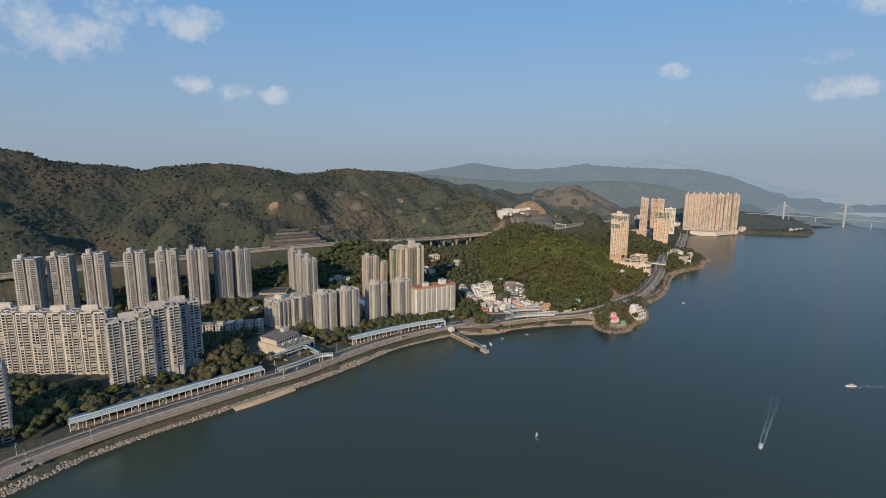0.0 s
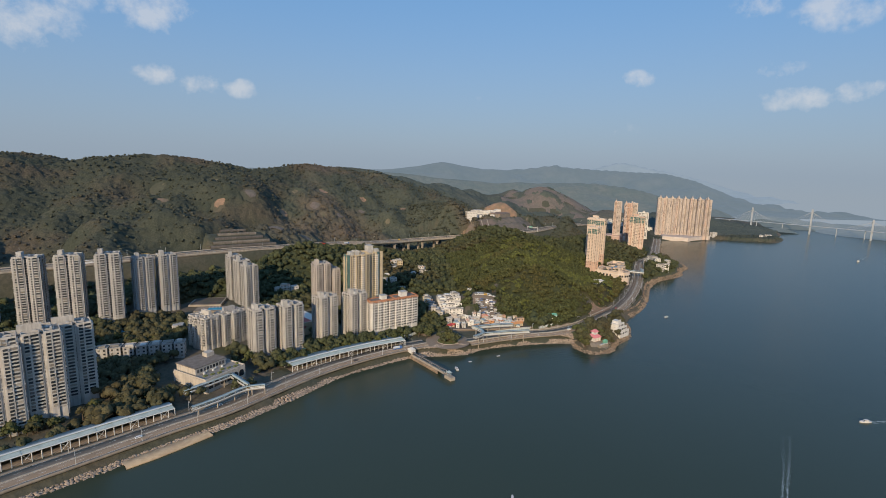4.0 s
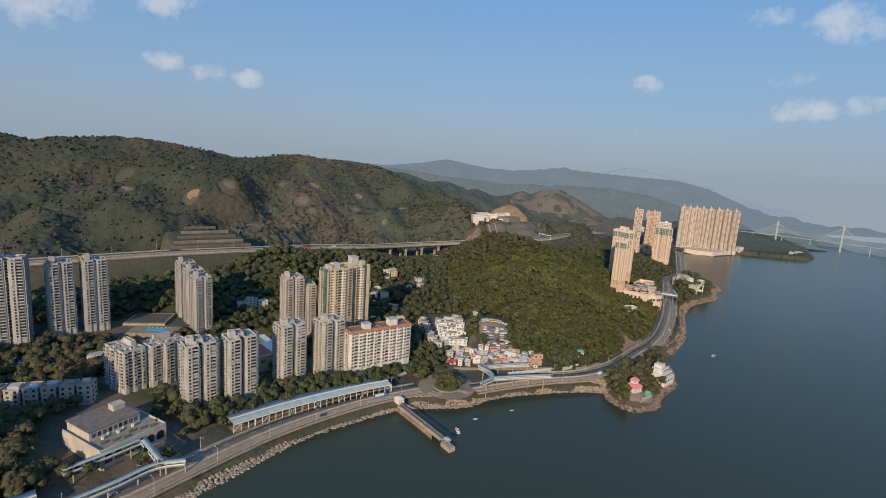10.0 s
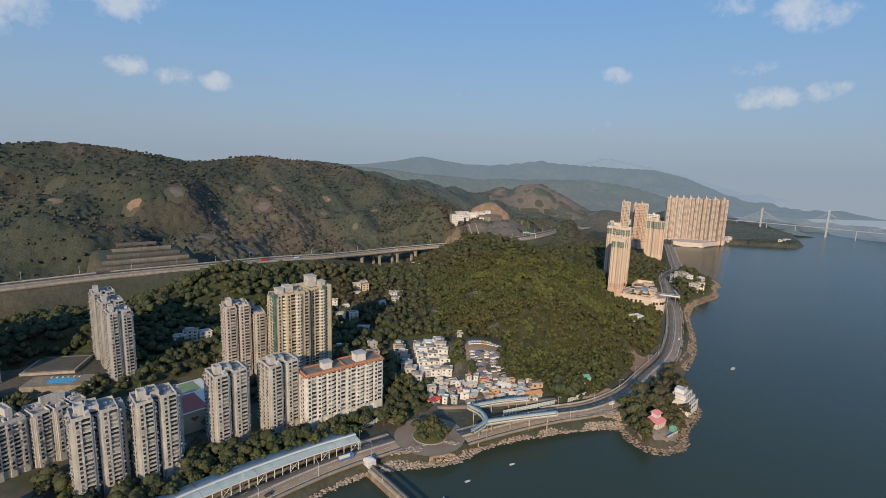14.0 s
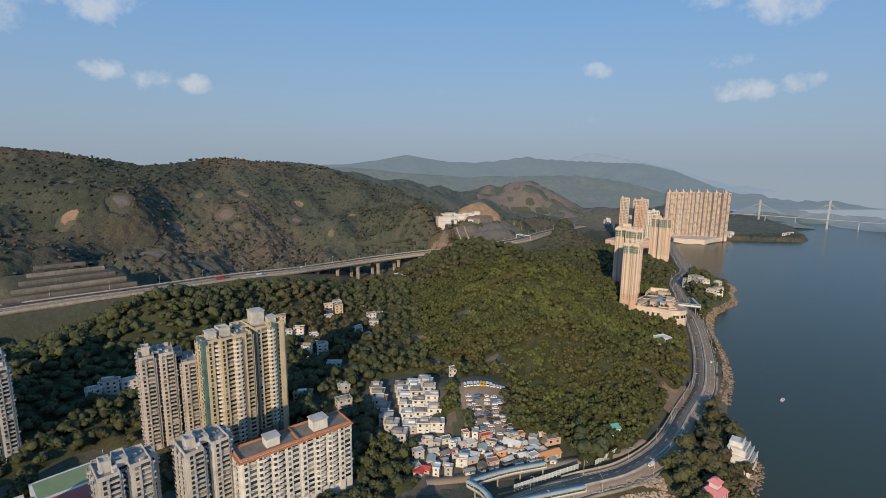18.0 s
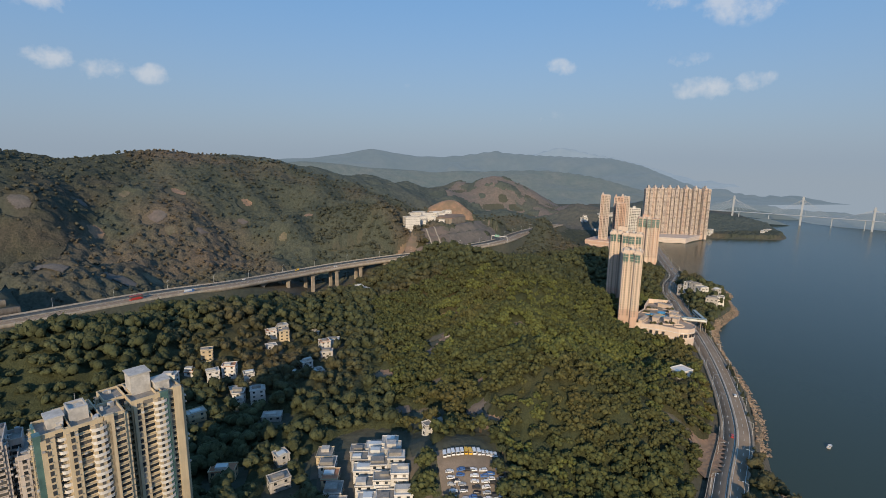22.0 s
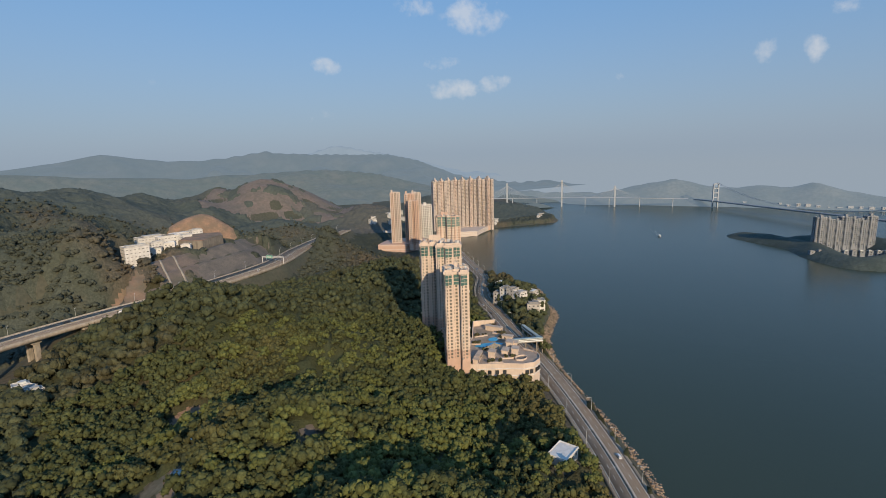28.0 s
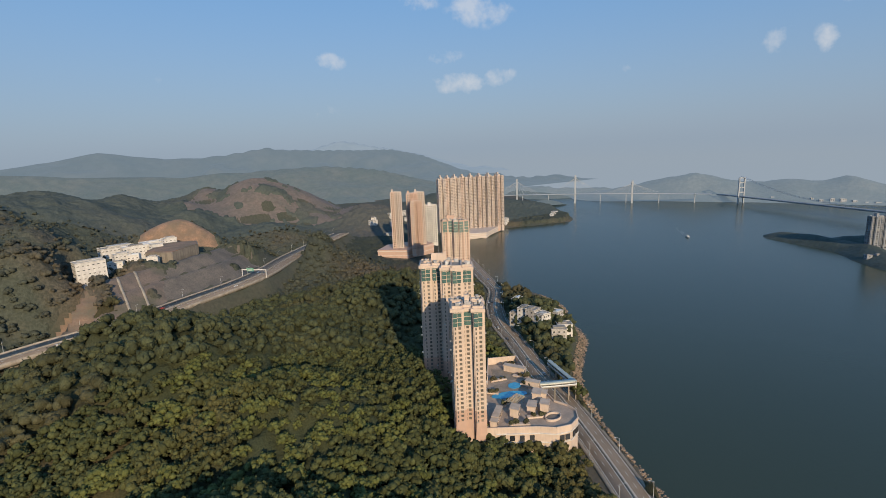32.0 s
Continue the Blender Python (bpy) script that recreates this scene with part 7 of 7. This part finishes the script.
for k in range(40):
    park += [(vr.choice((79.6, 82.2, 85.4, 95.4, 98.4)) + vr.uniform(-0.3, 0.3), 572 - vr.random() * 30, vr.choice((-5, 175)), vr.choice(saloon))]
for k in range(30):
    park += [(vr.uniform(82, 112), vr.uniform(534, 550), vr.choice((10, 80, 170)), vr.choice(saloon))]
for x, y, t, key in park:
    place(key, x + vr.uniform(-0.2, 0.2), y + vr.uniform(-0.2, 0.2), spot(x, y) + 0.25, t + vr.uniform(-4, 4), "parked cars")


def drive(line, off, at, key, way=1, lift=0.12):
    q = offset_line(line, off)
    k = min(int(at * (len(q) - 1)), len(q) - 2)
    a, c = q[k], q[k + 1]
    turn = math.degrees(math.atan2(c[1] - a[1], c[0] - a[0])) + (0 if way > 0 else 180)
    place(key, a[0], a[1], a[2] + lift, turn, "traffic")


for off, at, key, way in ((-3, 0.95, ("blue", "truck"), 1), (-6.5, 0.88, ("black", "car"), 1), (-3, 0.62, ("white", "car"), 1), (6, 0.7, ("silver", "car"), -1), (-6.5, 0.42, ("black", "car"), 1), (3, 0.3, ("white", "car"), -1), (-3, 0.2, ("silver", "car"), 1), (6, 0.12, ("white", "van"), -1), (3, 0.05, ("black", "car"), -1)):
    drive(west, off * 0.75, at, key, way)
for off, at, key, way in ((-3, 0.12, ("white", "van"), 1), (3, 0.24, ("red", "car"), -1), (-6, 0.3, ("white", "car"), 1), (3, 0.42, ("black", "car"), -1), (-3, 0.47, ("silver", "car"), 1), (6.5, 0.53, ("black", "car"), -1), (6.5, 0.56, ("silver", "car"), -1), (3, 0.63, ("black", "car"), -1), (-3, 0.72, ("blue", "car"), 1)):
    drive(east, off * 0.7, at, key, way)
for off, at, key, way in ((-5, 0.2, ("white", "bus"), 1), (5, 0.24, ("yellow", "bus"), -1), (-9, 0.3, ("silver", "car"), 1), (5, 0.36, ("black", "car"), -1), (-5, 0.42, ("red", "bus"), 1), (-9, 0.45, ("blue", "truck"), 1), (5, 0.47, ("black", "car"), -1), (9, 0.5, ("white", "car"), -1), (-5, 0.52, ("silver", "car"), 1), (9, 0.55, ("yellow", "van"), -1), (-5, 0.58, ("white", "car"), 1), (5, 0.62, ("black", "car"), -1), (-9, 0.65, ("white", "van"), 1), (5, 0.7, ("red", "car"), -1), (-5, 0.75, ("white", "car"), 1), (5, 0.79, ("silver", "car"), -1)):
    drive(highway, off, at, key, way, 0.0)

# ---- street lamps, gantry ----
lamp = thing("street_lamp", 0, 0, -500, 0, "tall grey street lamp with a curved arm beside the road", "street lamp", "street lamps")
b = Build()
b.cyl(0, 0, -0.3, 7.6, 0.11, 0.06, 6)
part("pole", b, STEEL, lamp)
b = Build()
b.bar((0, 0, 7.5), (0, -1.9, 8.1), 0.05)
part("arm", b, STEEL, lamp)
b = Build()
b.box(0, -2.2, 8.0, 0.3, 0.8, 0.14)
part("lantern", b, STEEL, lamp)
placed = False
for line, off, step in ((west, 7.8, 5), (west, -7.8, 5), (east, 7.2, 5), (east, -7.2, 5), (highway, 11.9, 5)):
    q = offset_line(line, off)
    for k in range(2, len(q) - 1, step):
        turn = math.degrees(math.atan2(q[k + 1][1] - q[k][1], q[k + 1][0] - q[k][0])) + (0 if off > 0 else 180)
        m = pose(q[k][0], q[k][1], q[k][2] + 0.1, 0, 0, turn)
        if placed:
            copy_thing(lamp, m)
        else:
            lamp.matrix_world, placed = m, True
k = int(np.argmin(np.hypot(highway[:, 0] - 249, highway[:, 1] - 1046)))
gx, gy, gz = highway[k]
gan = thing("sign_gantry", gx, gy, gz, math.degrees(math.atan2(highway[k + 1][1] - gy, highway[k + 1][0] - gx)), "white sign gantry with a green road sign over the highway", "sign gantry")
for yy in (-12.3, 12.3):
    b = Build()
    b.box(0, yy, -1, 0.6, 0.6, 8.5)
    part("post", b, WHITE, gan)
b = Build()
b.box(0, 0, 6.6, 0.7, 25, 0.9)
part("beam", b, WHITE, gan)
b = Build()
b.box(-0.6, 3.5, 5.6, 0.2, 7, 3.2)
board = part("sign", b, GREENROOF, gan)
b = Build()
for r in range(2):
    b.box(-0.73, 3.5, 6.3 + r * 1.2, 0.04, 4.6, 0.4)
part("lettering", b, WHITE, board)

# ---- single trees ----
def tree(seed, mat):
    """A tree: tapered trunk, limbs, and a crown of leafy lumps and loose clusters."""
    top = thing("tree", 0, 0, -500, 0, "broadleaf roadside tree with an uneven dark green crown", "tree")
    b = Build()
    b.cyl(0, 0, -0.6, 2.8, 0.28, 0.18, 7)
    r = random.Random(seed)
    for k in range(4):
        a = 1.6 * k + r.uniform(-0.4, 0.4)
        b.bar((0, 0, 2.2 + 0.2 * k), (1.5 * math.cos(a), 1.5 * math.sin(a), 4.2 + 0.3 * k), 0.09, 5)
    part("trunk", b, BARK, top)
    v, f = crown_shape(seed, 8, 130, 0.7, (0.34, 0.52), 0.26)
    part("crown", raw_mesh("crown", v * (3.1, 3.1, 2.9) + (0, 0, 1.6), f, mat), mat, top)
    return top


SINGLE = [tree(301, FOREST_DARK), tree(302, FOREST), tree(303, FOREST_DARK)]
fresh = [True] * 3
tr = random.Random(31)
spots = []
for k in range(26):
    a, r = tr.uniform(0, 6.28), tr.uniform(1, 8.3)
    spots.append((41 + r * math.cos(a), 488 + r * math.sin(a)))
for k in range(26):
    u = k / 25
    spots.append((-92 + 96 * u + tr.uniform(-2, 2), 436 + 56 * u + tr.uniform(-1.5, 3)))
for k in range(34):
    u = tr.random()
    spots.append((-222 + 95 * u + tr.uniform(-3, 1) - 14, 290 + 84 * u + tr.uniform(0, 10) + 8))
for k in range(14):
    spots.append((tr.uniform(-112, -92), tr.uniform(366, 392)))
for k in range(20):
    spots.append((tr.uniform(-15, 30), tr.uniform(496, 508)))
for k in range(34):
    spots.append((tr.uniform(163, 202), tr.uniform(499, 517)))
for k in range(10):
    spots.append((tr.uniform(164, 172), tr.uniform(482, 500)))
for k in range(6):
    spots.append((tr.uniform(186, 196), tr.uniform(490, 503)))
for k in range(14):
    spots.append((tr.choice((75, 98.5, 104)) + tr.uniform(-1.5, 1.5), tr.uniform(545, 598)))
for k in range(40):
    spots.append((tr.uniform(-235, -175), tr.uniform(442, 470)))
for k in range(20):
    spots.append((tr.uniform(-170, -150), tr.uniform(478, 520)))
for k in range(16):
    spots.append((tr.uniform(-128, -115), tr.uniform(480, 530)))
for k in range(10):
    spots.append((tr.uniform(196, 216), tr.uniform(505, 530)))
for k in range(12):
    spots.append((tr.uniform(-112, -70), tr.uniform(425, 445)))
for k in range(14):
    spots.append((tr.uniform(-130, -108), tr.uniform(420, 452)))
for k in range(16):
    spots.append((tr.uniform(22, 40), tr.uniform(518, 548)))
for x, y in spots:
    if float(line_distance(np.array([x]), np.array([y]), ROAD)[0][0]) < 10.5 or not on_land(np.array([x]), np.array([y]))[0]:
        continue
    if math.hypot(x - 213, y - 521) < 12 or math.hypot(x - 178, y - 494) < 8:
        continue
    k = tr.randrange(3)
    s = tr.uniform(0.75, 1.35)
    m = pose(x, y, spot(x, y), 0, 0, tr.uniform(0, 360))
    if fresh[k]:
        SINGLE[k].matrix_world, fresh[k] = m, False
    else:
        ob = copy_thing(SINGLE[k], m)
        ob.scale = (s, s, s * tr.uniform(0.9, 1.2))

# ---- boats ----
def boat(x, y, turn, length, label, wake=0.0, cabin=True):
    top = thing("motor_boat", x, y, 0, turn, label, "boat")
    w = length * 0.3
    b = Build()
    ring = [(-length / 2, -w / 2), (length * 0.2, -w / 2), (length / 2, 0), (length * 0.2, w / 2), (-length / 2, w / 2)]
    k = len(ring)
    b.v = [(x_ * 0.88, y_ * 0.7, -0.4) for x_, y_ in ring] + [(x_, y_, length * 0.11) for x_, y_ in ring]
    b.f = [(i, (i + 1) % k, k + (i + 1) % k, k + i) for i in range(k)] + [tuple(range(k, 2 * k))]
    part("hull", b, WHITE, top)
    if cabin:
        b = Build()
        b.box(-length * 0.08, 0, length * 0.11, length * 0.34, w * 0.7, length * 0.12)
        part("cabin", b, WHITE, top)
        b = Build()
        b.box(-length * 0.08, 0, length * 0.155, length * 0.35, w * 0.72, length * 0.05)
        part("cabin_window", b, GLASS, top)
    if wake:
        r = random.Random(int(x))
        b = Build()
        for i in range(int(wake * 3)):
            u = r.random() ** 0.8
            d = -length * 0.4 - u * wake
            off = r.choice((-1, 1)) * (w * 0.4 + u * wake * 0.016 * r.uniform(0.0, 1.1)) + r.gauss(0, 0.15 + u * 0.6)
            s = r.uniform(0.2, 0.8) * (1.1 - 0.9 * u)
            b.poly([(d - s * 1.6, off, 0.04), (d, off - s * 0.5, 0.05), (d + s * 1.6, off, 0.05), (d, off + s * 0.5, 0.04)])
        foam = part("wake", b, FOAM)
        foam.matrix_world = pose(x, y, 0, 0, 0, turn)
        tagged(foam, "broken white wake on the sea", "wake", kind="stuff")
    return top


boat(190, 270, -129, 7.5, "dark launch drawing a long wake", 85)
boat(312, 354, 180, 8, "white speedboat throwing a bright wake", 60)
boat(59, 283, 80, 4, "small white dinghy under way", 8, False)
boat(297, 587, 30, 6, "white motor boat at a mooring")
boat(885, 967, -140, 14, "white ferry with a spreading wake", 90)
boat(45, 440, 100, 7, "small dark workboat beside the pier")
for x, y in ((84, 468), (58, 455)):
    boat(x, y, 20, 3.4, "tiny white skiff at a mooring", 0, False)

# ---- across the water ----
# Land across the channel glows faintly blue-grey in place of haze.
FAR_LAND = material("far wooded shore with haze glow", (0.07, 0.09, 0.09), 1.0, second=(0.11, 0.12, 0.11), scale=0.02, fine=(0.12, 0.4), bump=2.0, bump_scale=0.1)
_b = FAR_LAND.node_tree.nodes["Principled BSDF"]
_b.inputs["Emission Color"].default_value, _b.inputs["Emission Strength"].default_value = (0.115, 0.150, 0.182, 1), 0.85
ISLAND = material("island woods", (0.05, 0.07, 0.06), 1.0, second=(0.08, 0.10, 0.085), scale=0.05, fine=(0.3, 0.5), bump=1.5, bump_scale=0.2)
# White dulled to blue-grey: the haze over bridges and far buildings is in the paint.
FARWHITE = material("pale steel and concrete dulled for haze", (0.36, 0.39, 0.42), 0.8)
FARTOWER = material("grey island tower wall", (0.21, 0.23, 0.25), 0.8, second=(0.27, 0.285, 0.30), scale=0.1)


def far_shore(name, line, wide, mat, label, step=16.0, rough=6.0):
    p = spline(line, 20.0)
    x0, x1, y0, y1 = p[:, 0].min() - wide, p[:, 0].max() + wide, p[:, 1].min() - wide, p[:, 1].max() + wide
    x, y = np.meshgrid(np.arange(x0, x1, step), np.arange(y0, y1, step))
    d, h = line_distance(x, y, [tuple(q) for q in p])
    k = np.clip(1 - d / wide, 0, 1)
    z = h * k * k * (3 - 2 * k) + rough * lattice(x, y, 60, 31) * k + rough * 0.5 * lattice(x, y, 25, 32) * k - 5 + 6 * np.clip(k * 6, 0, 1)
    n = x.shape[1]
    i = (np.arange(x.shape[0] - 1)[:, None] * n + np.arange(n - 1)[None]).ravel()
    return tagged(new(name, raw_mesh(name, np.stack([x, y, z], -1).reshape(-1, 3), np.stack([i, i + 1, i + n + 1, i + n], 1), mat, True)), label, "far shore", kind="structure")


far_shore("backdrop", [(1330, 1420, 22), (1400, 1330, 44), (1440, 1250, 56), (1470, 1180, 46), (1500, 1120, 36), (1520, 1060, 47), (1545, 1000, 44), (1560, 950, 55), (1580, 890, 34), (1600, 820, 20), (1620, 700, 40), (1600, 560, 40)], 130, FAR_LAND, "wooded hills across the channel, haze made as a glow")
far_shore("backdrop", [(1180, 1720, 30), (1290, 1600, 20), (1380, 1480, 18)], 60, FAR_LAND, "low shore beyond the bridge, haze made as a glow")
far_shore("island", [(975, 866, 6), (952, 815, 10), (925, 765, 11), (880, 728, 8), (850, 690, 8), (950, 660, 14), (1010, 720, 13), (990, 790, 9)], 34, ISLAND, "low dark wooded island in the channel", 8.0, 3.0)
for k in range(7):
    tower("apartment_tower", 922 + k * 9, 752 - k * 7, 4, -40, [(0, 0, 6, 11), (-4.5, 0, 5, 8), (4.5, 0, 5, 8)], 14 - (k % 3), "grey apartment tower on the island", FARTOWER, "island towers", seed=60 + k, aircon=0)
for k in range(12):
    house(868 + k * 7 + hr.uniform(-2, 2), 742 - k * 7, 6, 5, 2, -40, FARTOWER, ROOFGREY, "small grey shore house on the island", "island houses", seed=300 + k, z=2.5, far=True)
fr = random.Random(5)
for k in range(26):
    house(1378 + k * 5 + fr.uniform(-6, 6), 1220 - k * 18, fr.uniform(5, 11), 6, fr.randint(1, 3), fr.uniform(-60, -40), FARWHITE, FARWHITE, "pale building on the far shore, haze in its colour", "hazy shore buildings", seed=330 + k, z=2, far=True, shed=False)


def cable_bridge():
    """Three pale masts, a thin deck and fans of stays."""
    top = thing("cable_stayed_bridge", 1148, 1404, 0, 0, "white cable-stayed bridge with three masts, haze in its colour", "bridge")
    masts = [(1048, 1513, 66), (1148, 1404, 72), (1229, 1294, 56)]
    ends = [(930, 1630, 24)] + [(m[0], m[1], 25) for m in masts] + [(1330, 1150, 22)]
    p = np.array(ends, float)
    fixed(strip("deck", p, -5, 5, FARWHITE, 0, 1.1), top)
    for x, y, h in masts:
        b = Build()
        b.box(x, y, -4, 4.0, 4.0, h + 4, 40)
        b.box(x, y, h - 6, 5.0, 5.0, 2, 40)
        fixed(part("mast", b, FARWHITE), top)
    d = np.array([0.68, -0.73])
    for x, y, h in masts:
        for s in (-1, 1):
            for k in range(1, 8):
                b = Build()
                b.bar((x, y, h - 2 - k * 0.8), (x + s * d[0] * k * 9, y + s * d[1] * k * 9, 25.5), 0.22, 4)
                fixed(part("stay", b, FARWHITE), top)
    for u in np.linspace(0.05, 0.95, 9):
        x, y = np.interp(u, np.linspace(0, 1, 5), p[:, 0]), np.interp(u, np.linspace(0, 1, 5), p[:, 1])
        b = Build()
        b.box(x, y, -4, 1.6, 1.6, 27, 40)
        fixed(part("pier", b, FARWHITE), top)
    return top


cable_bridge()
sus = thing("suspension_bridge", 1358, 1097, 0, 0, "grey suspension bridge with framed portal towers, haze in its colour", "bridge")
for tx, ty, h in ((1358, 1097, 58), (1130, 640, 66)):
    for s in (-1, 1):
        b = Build()
        b.box(tx + s * 6, ty - s * 3, -4, 2.8, 2.8, h + 4, -26)
        fixed(part("tower_leg", b, FARWHITE), sus)
    for k in range(4):
        b = Build()
        b.box(tx, ty, h * (0.42 + 0.19 * k), 15, 2.2, 2.4, -26)
        fixed(part("cross_beam", b, FARWHITE), sus)
p = np.array([(1470, 1320, 14), (1358, 1097, 17), (1130, 640, 20), (1050, 480, 20)], float)
fixed(strip("deck", p, -6, 6, FARTOWER, 0, 2.5), sus)
for s in (-5, 5):
    b = Build()
    prev = None
    for u in np.linspace(0, 1, 17):
        q = (1358 + (1130 - 1358) * u + s, 1097 + (640 - 1097) * u, 22 + 40 * (2 * u - 1) ** 2)
        if prev:
            b.bar(prev, q, 0.4, 4)
        prev = q
    fixed(part("main_cable", b, FARWHITE), sus)
